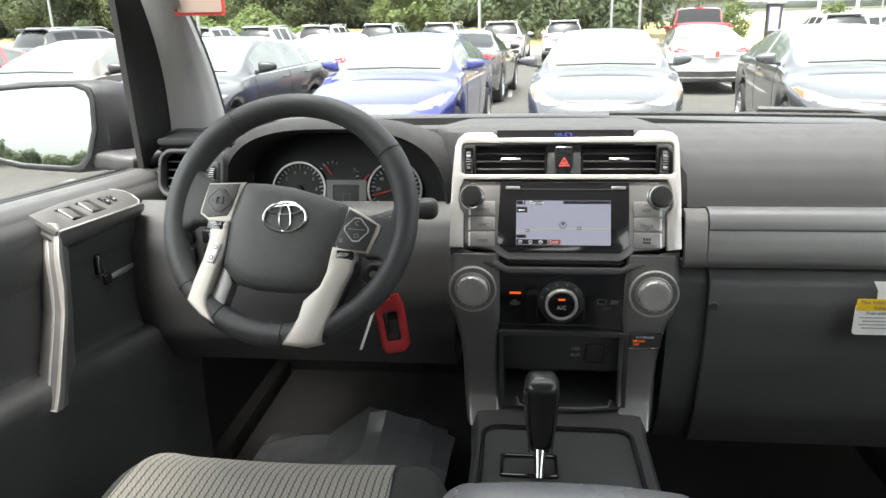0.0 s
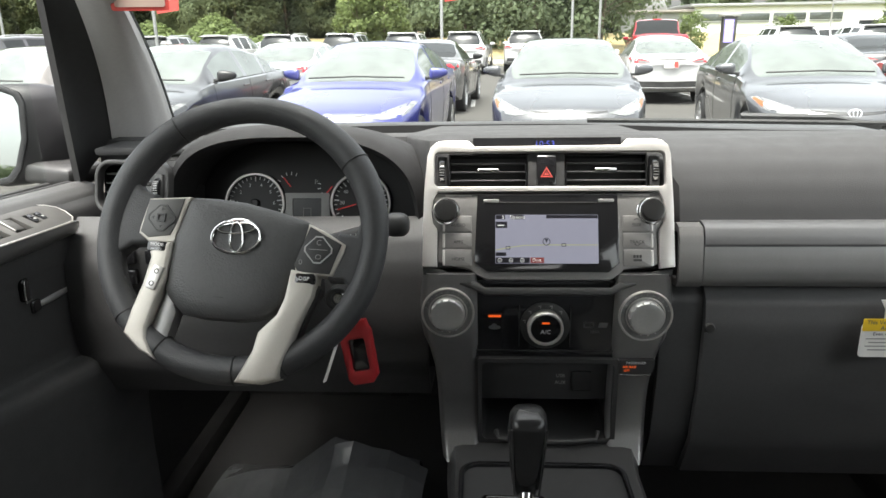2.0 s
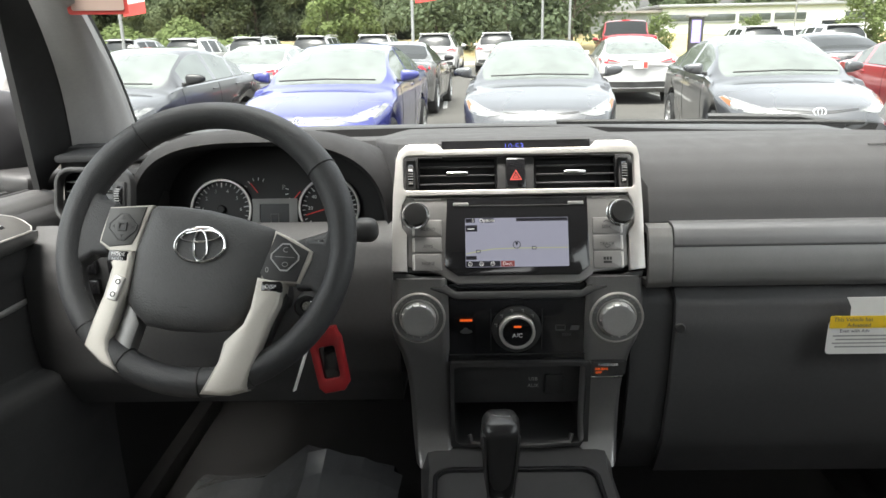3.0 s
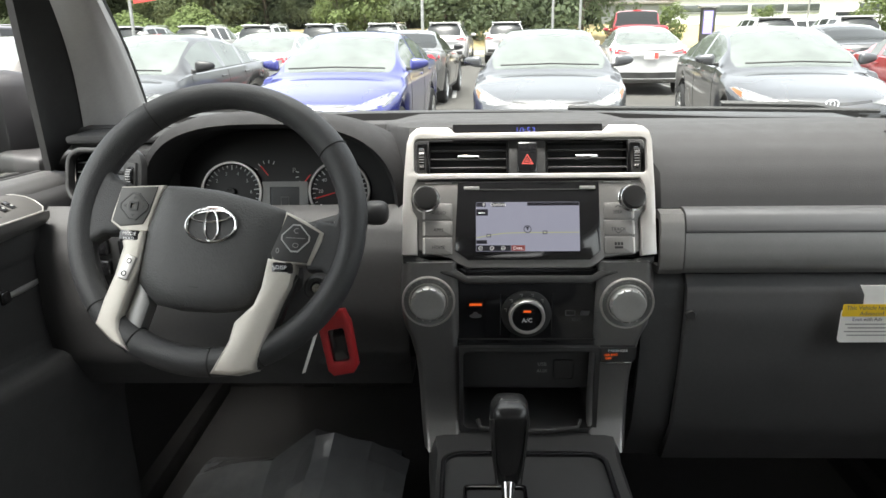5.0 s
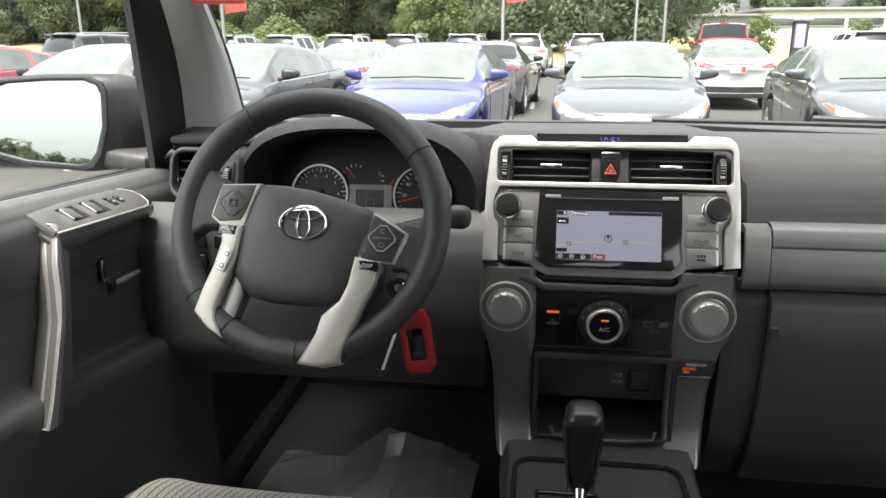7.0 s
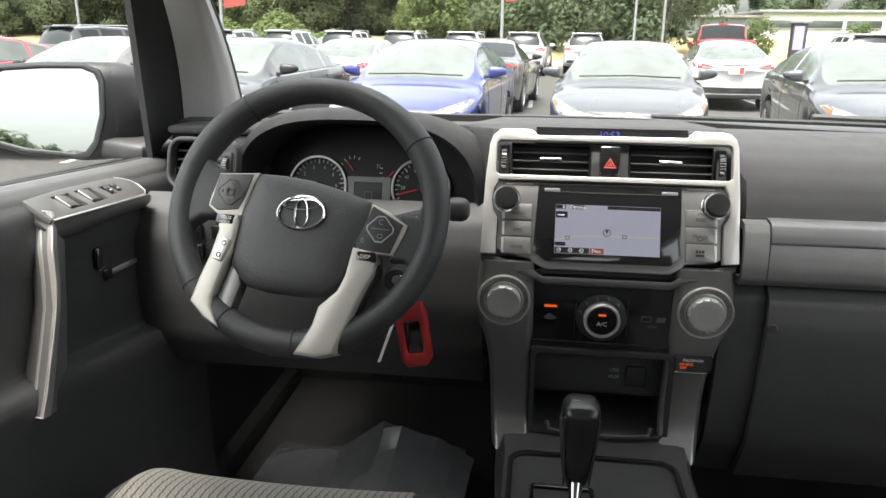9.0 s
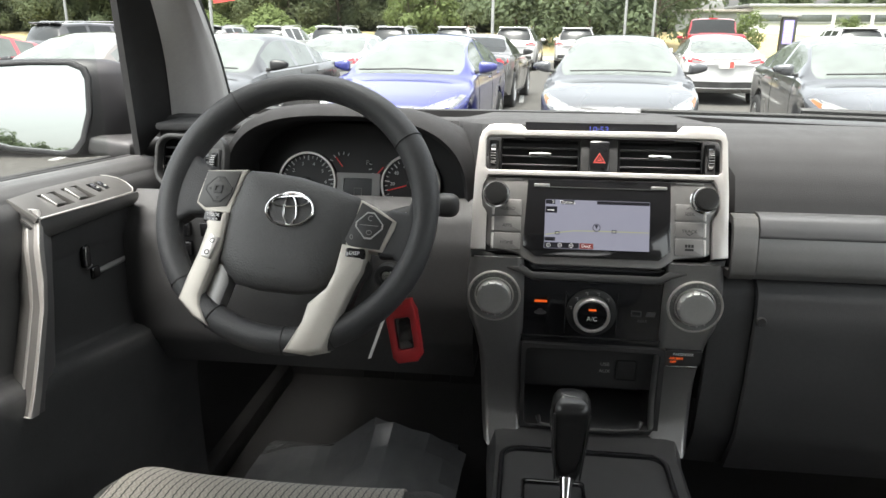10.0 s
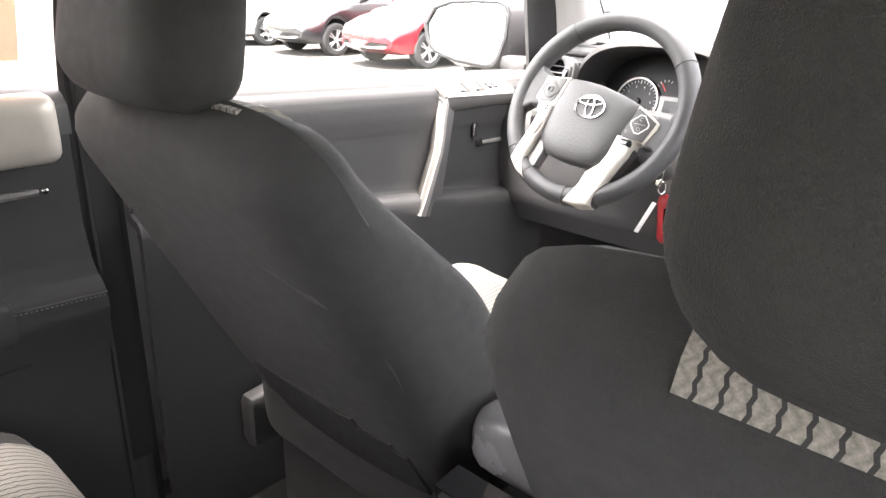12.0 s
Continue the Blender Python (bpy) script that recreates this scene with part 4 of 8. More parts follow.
    pts = [(-0.068, 0.0185), (-0.05, 0.022), (-0.03, 0.0248), (0.0, 0.0255), (0.0686, 0.0255)]
    for (x0, y0), (x1, y1) in zip(pts, pts[1:]):
        a = math.atan2(y1 - y0, x1 - x0)
        box(bm, (0, 0, 0), (math.hypot(x1 - x0, y1 - y0), 0.0012, 0.0003), s0 @ pose((x0 + x1) / 2, (y0 + y1) / 2, 0, 0, 0, math.degrees(a)))
    part("map_road", bm, SCRLINE, g)
    bm = bmesh.new()
    frame_prism(bm, ellipse(0.0, 0.030, 0.0052, 0.0052, 24), [ellipse(0.0, 0.030, 0.0043, 0.0043, 24)], 0.0003, s0)
    prism(bm, [(-0.0022, 0.0335), (0.0, 0.028), (0.0022, 0.0335)], 0.0003, s0)
    for x, y in ((-0.0515, 0.0215), (0.023, 0.0255)):
        frame_prism(bm, rrect(x - 0.003, y - 0.0022, x + 0.003, y + 0.0022, 0.0005), [rrect(x - 0.0022, y - 0.0014, x + 0.0022, y + 0.0014, 0.0004)], 0.0005, s0)
    tagged(part("map_marks", bm, SCRDARK, g), kind="stuff")
    bm = bmesh.new()
    box(bm, (0.0, 0.0835, 0.0098), (0.150, 0.0016, 0.001), UP)
    part("disc_slot", bm, BLACK, g)
    for x in (-0.074, 0.080):
        part("slot_button", box(bmesh.new(), (x, 0.0855, 0.0105), (0.021, 0.0048, 0.002), UP, 0.0008), DKSILVER, g)
    for s, cx in ((-1, -0.1185), (1, 0.1205)):
        names = ("AUDIO", "APPS", "HOME") if s < 0 else ("SEEK", "TRACK", "")
        for i, (v0, v1) in enumerate(((0.0435, 0.0655), (0.0215, 0.0415), (-0.003, 0.0195))):
            k = part("key", prism(bmesh.new(), rrect(cx - 0.0185, v0, cx + 0.0185, v1, 0.002), 0.0025, flat(UP, 0, 0, 0.006), 0.0008), RADIOGREY, th)
            bm = bmesh.new()
            vc = (v0 + v1) / 2
            if names[i]:
                text(bm, names[i], 0.0062, flat(UP, cx, vc - 0.002, 0.0087), 0.0001)
            else:
                for q in range(3):
                    box(bm, (cx - 0.004 + 0.004 * q, vc + 0.002, 0.0087), (0.003, 0.004, 0.0003), UP)
                box(bm, (cx, vc - 0.003, 0.0087), (0.011, 0.003, 0.0003), UP)
            if s > 0 and i < 2:
                d = 1 if i == 0 else -1
                for e in (-1, 1):
                    box(bm, (0, 0, 0), (0.005, 0.0008, 0.0003), UP @ pose(cx + e * 0.002, vc + d * 0.0058, 0.0087, 0, 0, -e * d * 35))
            part("key_text", bm, RUBBER, k)
            part("key_edge", box(bmesh.new(), (cx + s * 0.0195, vc, 0.0075), (0.0035, v1 - v0 - 0.001, 0.003), UP, 0.001), SILVER, k, "silver edge strip")
        part("panel_edge", box(bmesh.new(), (cx, 0.0935, 0.0068), (0.036, 0.0014, 0.0012), UP), SILVER, th)
        x = -0.1350 if s < 0 else 0.1395
        m = flat(UP, x, 0.0715, 0.005)
        k = part("radio_knob", lathe(bmesh.new(), [(0.0188, 0.0), (0.0188, 0.003), (0.0178, 0.004), (0.0165, 0.004)], m, 32), CHROME, th, "black knob in a chrome collar")
        part("knob_cap", lathe(bmesh.new(), [(0.0160, 0.003), (0.0152, 0.017), (0.0140, 0.0190), (0.0110, 0.0196), (0, 0.0190)], m, 32), KNOBDARK, k)
        part("knob_skirt", lathe(bmesh.new(), [(0.0168, 0.004), (0.0163, 0.012), (0.0158, 0.0125)], m, 32), CHROME, k)


cabin_shell()
a_pillar(-1, "trim_1")
a_pillar(1, "trim_2")
windscreen()
dashboard()
side_vent()
cluster()
center_stack()
car_radio()


# ---- steering ----
def steering_wheel():
    th = thing("steering_wheel", pose(-0.372, 1.06, 1.27), "black leather steering wheel with silver spokes and control pads", "steering wheel")
    R = 0.1595

    def fat(a):
        """Half thickness of the rim: fuller where the thumbs rest."""
        return 0.0155 + 0.0022 * math.exp(-((a - 0.55) / 0.55) ** 2) + 0.0022 * math.exp(-((a - 2.35) / 0.55) ** 2) + 0.0012 * math.exp(-((a - 4.7) / 1.0) ** 2)

    def rim(u, v):
        a, q = 2 * math.pi * u, 2 * math.pi * v
        r = fat(a)
        d = R + r * math.cos(q)
        return WH @ Vector((d * math.cos(a), d * math.sin(a), r * 1.12 * math.sin(q)))
    bm = grid(bmesh.new(), rim, 128, 18, closed=True)
    bmesh.ops.remove_doubles(bm, verts=bm.verts, dist=1e-5)
    part("rim", bm, LEATHER, th, "black leather rim")
    for u, v in ((-0.0914, 0.1408), (0.1382, 0.0927), (-0.085, -0.135), (0.004, -0.159), (0.058, -0.150), (-0.128, -0.094)):
        a = math.atan2(v, u) % (2 * math.pi)
        r = fat(a) * 1.01
        ring = [WH @ Vector(((R + r * math.cos(q)) * math.cos(a), (R + r * math.cos(q)) * math.sin(a), r * 1.12 * math.sin(q))) for q in [2 * math.pi * i / 20 for i in range(20)]]
        part("rim_seam", tube(bmesh.new(), ring, 0.0009, 6, True), RUBBER, th)
    # cross stitch along the inner edge
    bm = bmesh.new()
    for i in range(120):
        a = radians(22 + 336 * i / 119 + 70)
        k = fat(a % (2 * math.pi))
        box(bm, (R - k * 0.93, 0, 0.005), (0.0008, 0.0026, 0.0045), WH @ pose(0, 0, 0, 0, 0, math.degrees(a)) @ pose(0, 0, 0, 18 if i % 2 else -18, 0, 0))
    tagged(part("rim_stitch", bm, BLACK, th), kind="stuff")
    hub = [(-0.058, 0.0455), (-0.030, 0.0440), (0.005, 0.0390), (0.045, 0.0280), (0.080, 0.0155), (0.0865, 0.0095), (0.0800, -0.0195), (0.070, -0.0500), (0.0605, -0.0750), (0.050, -0.0915), (0.037, -0.0990), (0.008, -0.1035), (-0.035, -0.1010), (-0.063, -0.0945), (-0.0755, -0.0820), (-0.0855, -0.0690), (-0.0862, -0.0560), (-0.0830, -0.0180), (-0.0705, 0.0220), (-0.0640, 0.0415)]

    def swell(pts, k):
        cx, cy = sum(p[0] for p in pts) / len(pts), sum(p[1] for p in pts) / len(pts)
        return [(cx + (x - cx) * k, cy + (y - cy) * k) for x, y in pts]
    bm = bmesh.new()
    loft(bm, [[WH @ Vector((x, y, z)) for x, y in swell(hub, k)] for k, z in ((0.88, -0.055), (0.96, -0.030), (1.0, -0.006), (1.0, 0.003), (0.985, 0.0085), (0.955, 0.0125), (0.89, 0.0165), (0.76, 0.0195), (0.58, 0.0212), (0.36, 0.0222), (0.12, 0.0226))])
    hb = part("airbag_cover", bm, HUBMAT, th, "grained black airbag cover", 50)
    em = WH @ pose(0.0012, -0.0065, 0.0226, 0, 0, 2)
    bm = bmesh.new()

    def oval(rx, ry, cy, r):
        tube(bm, [em @ Vector((rx * math.cos(a), cy + ry * math.sin(a), 0.0012)) for a in [2 * math.pi * i / 40 for i in range(40)]], r, 8, True)
    oval(0.0285, 0.0198, 0.0, 0.0019)
    part("emblem", bm, CHROME, hb, "plain chromed oval emblem")
    bm = bmesh.new()
    oval(0.0078, 0.0178, -0.0005, 0.0013)
    part("emblem_oval", bm, CHROME, hb, "plain inner oval")
    bm = bmesh.new()
    oval(0.0225, 0.0062, 0.0100, 0.0013)
    part("emblem_oval", bm, CHROME, hb, "plain inner oval")
    bm = bmesh.new()
    text(bm, "SRS", 0.0115, WH @ pose(-0.0155, -0.0500, 0.0212, 0, 0, -8), 0.0006)
    text(bm, "AIRBAG", 0.0105, WH @ pose(-0.0155, -0.0610, 0.0208, 0, 0, -8), 0.0006)
    frame_prism(bm, rrect(-0.006, -0.0045, 0.006, 0.0045, 0.001), [rrect(-0.0045, -0.003, 0.0045, 0.003, 0.0008)], 0.0008, WH @ pose(-0.0155, -0.0730, 0.0198, 0, 0, -8))
    part("airbag_text", bm, BLACK, hb, "pressed lettering")
    # lower spokes
    left = [(-0.1060, -0.0120), (-0.0765, -0.0110), (-0.0770, -0.0260), (-0.0805, -0.0560), (-0.0880, -0.0760), (-0.0985, -0.1120), (-0.0970, -0.1240), (-0.0850, -0.1480), (-0.1050, -0.1370), (-0.1245, -0.1180), (-0.1165, -0.0880), (-0.1075, -0.0620), (-0.1005, -0.0300)]
    right = [(0.0660, -0.0440), (0.0955, -0.0500), (0.0920, -0.0750), (0.0815, -0.0970), (0.0655, -0.1410), (0.0560, -0.1690), (0.0320, -0.1745), (0.0080, -0.1725), (0.0270, -0.1370), (0.0320, -0.1160), (0.0525, -0.0965), (0.0600, -0.0780)]
    for pts in (left, right):
        part("silver_spoke", prism(bmesh.new(), pts, 0.0330, flat(WH, 0, 0, -0.012), 0.0045, 3), SPOKE, th, "satin silver lower spoke", 30)
    shade_l = [(-0.0800, -0.0600), (-0.0690, -0.0935), (-0.0790, -0.1290), (-0.0855, -0.1450), (-0.0965, -0.1235), (-0.0980, -0.1110), (-0.0870, -0.0755)]
    part("spoke_inset", prism(bmesh.new(), shade_l, 0.020, flat(WH, 0, 0, -0.012), 0.003), DKSILVER, th, "darker inner face of the spoke")
    edge_r = [(0.0955, -0.0600), (0.0985, -0.0640), (0.0850, -0.0960), (0.0690, -0.1410), (0.0600, -0.1660), (0.0560, -0.1680), (0.0655, -0.1410), (0.0815, -0.0970)]
    part("spoke_inset", prism(bmesh.new(), edge_r, 0.016, flat(WH, 0, 0, -0.012), 0.002), BLACK, th)
    # leather bridges from the rim to the pads
    lea_l = [(-0.1060, 0.0500), (-0.1240, 0.0560), (-0.1420, 0.0820), (-0.1600, 0.0300), (-0.1600, -0.0450), (-0.1430, -0.0210), (-0.1300, -0.0120), (-0.1120, -0.0120), (-0.1000, 0.0100)]
    lea_r = [(0.1180, 0.0020), (0.1380, -0.0010), (0.1520, 0.0480), (0.1620, -0.0200), (0.1560, -0.0700), (0.1390, -0.0900), (0.1330, -0.0640), (0.1250, -0.0560), (0.1080, -0.0560), (0.1000, -0.0300)]
    for pts in (lea_l, lea_r):
        part("leather_bridge", prism(bmesh.new(), pts, 0.0215, flat(WH, 0, 0, -0.012), 0.0065, 4), LEATHER, th, "", 30)
    pad_l = [(-0.1120, 0.0435), (-0.0600, 0.0450), (-0.0665, 0.0290), (-0.0740, 0.0000), (-0.0765, -0.0110), (-0.1080, -0.0100), (-0.1215, 0.0010), (-0.1205, 0.0090)]
    pad_r = [(0.0830, 0.0120), (0.1050, 0.0010), (0.1275, -0.0140), (0.1255, -0.0230), (0.1130, -0.0510), (0.0720, -0.0480), (0.0645, -0.0380), (0.0745, -0.0120)]
    for pts, face in ((pad_l, "l"), (pad_r, "r")):
        p = part("control_pad", prism(bmesh.new(), pts, 0.0245, flat(WH, 0, 0, -0.012), 0.003, 3), SPOKE, th, "silver framed control pad", 30)
        c = ((-0.0935, 0.0185) if face == "l" else (0.0960, -0.0205))
        inner = [(-0.1095, 0.0392), (-0.0700, 0.0400), (-0.0775, 0.0120), (-0.0835, -0.0010), (-0.1075, -0.0030), (-0.1165, 0.0035)] if face == "l" else [(0.0855, 0.0050), (0.1200, -0.0150), (0.1080, -0.0470), (0.0745, -0.0440), (0.0690, -0.0365), (0.0790, -0.0120)]
        inner = swell(inner, 1.09)
        part("pad_face", prism(bmesh.new(), inner, 0.0022, flat(WH, 0, 0, 0.0118), 0.0008), PADGREY if face == "l" else BLACK, p)
        mm = WH @ pose(c[0], c[1], 0.0142, 0, 0, -4)
        d = 0.0165
        rhomb = [(d, 0.0028), (d, -0.0028), (0.0042, -d * 0.98), (-0.0042, -d * 0.98), (-d, -0.0028), (-d, 0.0028), (-0.0042, d * 0.98), (0.0042, d * 0.98)]
        part("pad_key_rim", frame_prism(bmesh.new(), rhomb, [[(x * 0.90, y * 0.90) for x, y in rhomb]], 0.0016, mm), BLACK if face == "l" else KNOBCAP, p)
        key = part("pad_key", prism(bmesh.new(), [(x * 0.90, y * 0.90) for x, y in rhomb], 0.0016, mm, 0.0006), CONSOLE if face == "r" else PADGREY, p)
        bm = bmesh.new()
        if face == "l":
            frame_prism(bm, rrect(-0.0052, -0.0052, 0.0052, 0.0052, 0.001), [rrect(-0.0030, -0.0030, 0.0030, 0.0030, 0.0006)], 0.0026, flat(mm, 0, 0, 0.0010))
            for dx, dy, w in ((0, 0.0105, 0), (0, -0.0105, 180), (-0.0105, 0, 90), (0.0105, 0, -90)):
                prism(bm, [(-0.0022, -0.0012), (0.0022, -0.0012), (0, 0.0018)], 0.0003, flat(mm, dx, dy, 0.0016) @ pose(0, 0, 0, 0, 0, w))
        else:
            tube(bm, [mm @ Vector((0.001 + 0.0032 * math.cos(q), 0.0085 + 0.0028 * math.sin(q), 0.0019)) for q in [radians(60 + 24 * i) for i in range(11)]], 0.0004, 5)
            tube(bm, [mm @ Vector((0.001 + 0.0032 * math.cos(q), -0.0085 + 0.0026 * math.sin(q), 0.0019)) for q in [radians(36 * i) for i in range(10)]], 0.0004, 5, True)
            box(bm, (0, 0, 0.0018), (0.022, 0.0006, 0.0003), mm)
            tube(bm, [WH @ Vector((0.0755 + 0.0016 * math.cos(q), -0.0345 + 0.0028 * math.sin(q), 0.0142)) for q in [radians(40 * i) for i in range(9)]], 0.0005, 5, True)
        part("pad_mark", bm, BLACK if face == "l" else DIMPRINT, p)
    for (x, y), w, sz, tilt in (((-0.0935, -0.0175), "MODE", 0.0056, -4), ((0.0825, -0.0555), "DISP", 0.0064, -4)):
        m = WH @ pose(x, y, 0.0165, 0, 0, tilt)
        b = part("wheel_button", box(bmesh.new(), (0, 0, 0), (0.0245, 0.0135, 0.010), m, 0.003), GLOSS, th, "small black button")
        bm = bmesh.new()
        text(bm, w, sz, flat(m, 0, 0.0022 if w == "MODE" else 0.0, 0.0051), 0.0001)
        if w == "MODE":
            text(bm, "HOLD", 0.0046, flat(m, 0, -0.0034, 0.0051), 0.0001)
        part("button_text", bm, WHITE, b)
    m = WH @ pose(-0.0918, -0.0545, 0.0215, 0, 0, -19)
    b = part("cruise_switch", box(bmesh.new(), (0, 0, 0.0), (0.0125, 0.0285, 0.006), m, 0.002), SILVER, th, "pale rocker switch")
    bm = bmesh.new()
    for yy in (-0.0075, 0.0075):
        tube(bm, [m @ Vector((0.0026 * math.cos(a), yy + 0.0026 * math.sin(a), 0.0031)) for a in [2 * math.pi * i / 12 for i in range(12)]], 0.0007, 5, True)
    part("switch_mark", bm, BLACK, b)


def steering_column():
    th = thing("steering_column", pose(-0.374, 1.15, 1.2), "black steering column shroud with stalk and ignition lock", "steering column")
    bm = bmesh.new()
    rings = []
    for w, h, d in ((0.040, 0.036, -0.045), (0.048, 0.042, -0.075), (0.056, 0.050, -0.15), (0.060, 0.054, -0.24)):
        rings.append([WH @ Vector((x, y - 0.002, d)) for x, y in rrect(-w, -h, w, h, 0.02, 5)])
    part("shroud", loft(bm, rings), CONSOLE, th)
    a, b = Vector((-0.318, 1.14, 1.232)), Vector((-0.206, 1.135, 1.263))
    bm = tube(bmesh.new(), [a.lerp(b, i / 8) for i in range(9)], lambda t: 0.0100 + 0.002 * t, 12)
    st = part("stalk", bm, BLACK, th, "black wiper stalk")
    bm = softbox((0.017, 0.013, 0.016), 0.0125, 8, m=pose(-0.198, 1.135, 1.2655))
    part("stalk_knob", bm, BLACK, st)
    bm = bmesh.new()
    for i in range(4):
        box(bm, (-0.258 + 0.007 * i, 1.1245, 1.2490 + 0.0019 * i), (0.0014, 0.002, 0.012))
    part("stalk_marks", bm, DIMPRINT, st)
    ig = part("ignition_lock", lathe(bmesh.new(), [(0.0, 0.004), (0.009, 0.004), (0.0095, 0.006), (0.014, 0.006), (0.0165, 0.002), (0.0175, -0.04)], look((-0.272, 1.092, 1.178), (-0.344, 1.68, 1.01)), 28), BLACK, th, "black ignition lock ring")
    part("lock_barrel", lathe(bmesh.new(), [(0, 0.006), (0.006, 0.006), (0.0075, 0.004)], look((-0.272, 1.092, 1.178), (-0.344, 1.68, 1.01)), 20), CHROME, ig)


def key_set():
    th = thing("car_key", pose(-0.255, 1.095, 1.13), "red plastic key fob and pale tag hanging from the ignition", "key")
    m = look((-0.2570, 1.135, 1.083), (-0.235, 1.73, 0.95), 11) @ Matrix.Diagonal((0.86, 1.06, 1, 1))
    out = [(-0.024, -0.034), (-0.016, -0.042), (0.016, -0.042), (0.025, -0.033), (0.026, 0.026), (0.022, 0.034), (0.020, 0.042), (0.006, 0.042), (0.004, 0.036), (-0.004, 0.036), (-0.006, 0.042), (-0.022, 0.040), (-0.026, 0.028)]
    inn = rrect(-0.0135, -0.024, 0.0135, 0.018, 0.004)
    part("fob_case", frame_prism(bmesh.new(), out, [inn], 0.016, flat(m, 0, 0, -0.008), 0.003), REDFOB, th, "moulded red frame")
    part("fob_body", prism(bmesh.new(), rrect(-0.0145, -0.025, 0.0145, 0.019, 0.003), 0.008, flat(m, 0, 0, -0.006), 0.001), GLOSS, th, "dark recessed button panel")
    ring = [Vector((-0.258, 1.090, 1.150)) + Vector((0.004 * math.cos(a), 0.006 * math.cos(a), 0.011 * math.sin(a))) for a in [2 * math.pi * i / 20 for i in range(20)]]
    part("ring", tube(bmesh.new(), ring, 0.0011, 6, True), CHROME, th, "steel key ring")
    part("key_blade", box(bmesh.new(), (0, 0, 0), (0.012, 0.003, 0.036), pose(-0.264, 1.090, 1.168, 10, 12, 0), 0.001), CHROME, th)
    t = look((-0.288, 1.103, 1.088), (-0.50, 1.6, 0.95), -24)
    part("tag", box(bmesh.new(), (0, -0.002, 0), (0.018, 0.062, 0.0015), t @ pose(0, 0, 0, 0, 68, 0), 0.0006), PAPER, th, "pale paper tag")


# ---- centre console ----
def console():
    th = thing("center_console", pose(0, 0.75, 0.575), "black centre console with gear gate, armrest lid and rear vents", "console")
    bm = bmesh.new()
    prof = [(0.118, 0.575), (0.128, 0.70), (0.132, 0.86), (0.130, 0.915), (0.122, 0.928), (0.110, 0.930)]
    loop = prof + [(-x, z) for x, z in prof[::-1]]
    loft(bm, [[(x * k, y, z if z < 0.9 else z + dz) for x, z in loop] for y, k, dz in ((0.72, 0.95, 0.012), (0.86, 1.0, 0.006), (1.0, 1.0, 0), (1.10, 1.0, 0.002), (1.16, 1.05, 0.01))])
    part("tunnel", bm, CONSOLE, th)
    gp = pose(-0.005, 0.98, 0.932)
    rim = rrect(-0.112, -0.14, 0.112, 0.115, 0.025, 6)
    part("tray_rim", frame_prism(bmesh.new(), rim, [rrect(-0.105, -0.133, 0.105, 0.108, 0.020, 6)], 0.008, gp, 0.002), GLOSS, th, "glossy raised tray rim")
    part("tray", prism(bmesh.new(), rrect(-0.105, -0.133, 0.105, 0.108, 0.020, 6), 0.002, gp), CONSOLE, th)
    gate = rrect(-0.091, -0.140, 0.017, -0.034, 0.008)
    part("gear_gate", frame_prism(bmesh.new(), gate, [rrect(-0.086, -0.135, 0.012, -0.039, 0.006)], 0.009, gp, 0.002), KNOBRING, th, "satin metal gear gate frame")
    part("gate_plate", prism(bmesh.new(), rrect(-0.086, -0.135, 0.012, -0.039, 0.006), 0.004, gp), GLOSS, th)
    part("gate_inner", frame_prism(bmesh.new(), rrect(-0.072, -0.130, 0.002, -0.048, 0.006), [rrect(-0.068, -0.126, -0.002, -0.052, 0.005)], 0.006, gp, 0.001), KNOBCAP, th)
    bm = bmesh.new()
    for i, w in enumerate("PRND"):
        text(bm, w, 0.009, flat(gp, -0.060, -0.062 - 0.018 * i, 0.0045), 0.0001)
    part("gate_letters", bm, WHITE, th)
    part("switch_bay", frame_prism(bmesh.new(), rrect(0.022, -0.135, 0.068, -0.036, 0.008), [rrect(0.025, -0.132, 0.065, -0.039, 0.006)], 0.008, gp, 0.002), KNOBCAP, th)
    part("bay_floor", prism(bmesh.new(), rrect(0.025, -0.132, 0.065, -0.039, 0.006), 0.003, gp), GLOSS, th)
    part("coin_bin", frame_prism(bmesh.new(), rrect(-0.082, -0.012, -0.002, 0.040, 0.005), [rrect(-0.077, -0.008, -0.007, 0.035, 0.004)], 0.007, gp, 0.0015), GLOSS, th)
    bm = softbox((0.112, 0.175, 0.19), 0.02, 10, m=pose(0, 0.565, 0.775))
    part("bin", bm, BLACK, th)
    bm = softbox((0.138, 0.172, 0.040), 0.030, 16, m=pose(-0.008, 0.618, 1.020), deform=lambda p: (p.x, p.y, p.z + 0.010 * (1 - (p.x / 0.138) ** 2) * (p.z > 0)))
    part("armrest_lid", bm, ARMTOP, th, "smooth armrest lid, sky sheen put into its grey")
    rp = pose(0, 0.402, 0, 98)
    part("rear_panel", box(bmesh.new(), (-0.010, 0.950, 0.055), (0.262, 0.17, 0.014), rp @ Matrix.Translation((0, -0.0, -0.055)), 0.008), TRIMGREY, th)
    vm = pose(-0.068, 0.402, 0.985, 98)
    vent_slats(th, flat(vm, 0, 0, 0.028), -0.045, -0.035, 0.038, 0.04, 5, None)
    vm = pose(0.048, 0.402, 0.985, 98)
    vent_slats(th, flat(vm, 0, 0, 0.028), -0.038, -0.035, 0.045, 0.04, 5, None)


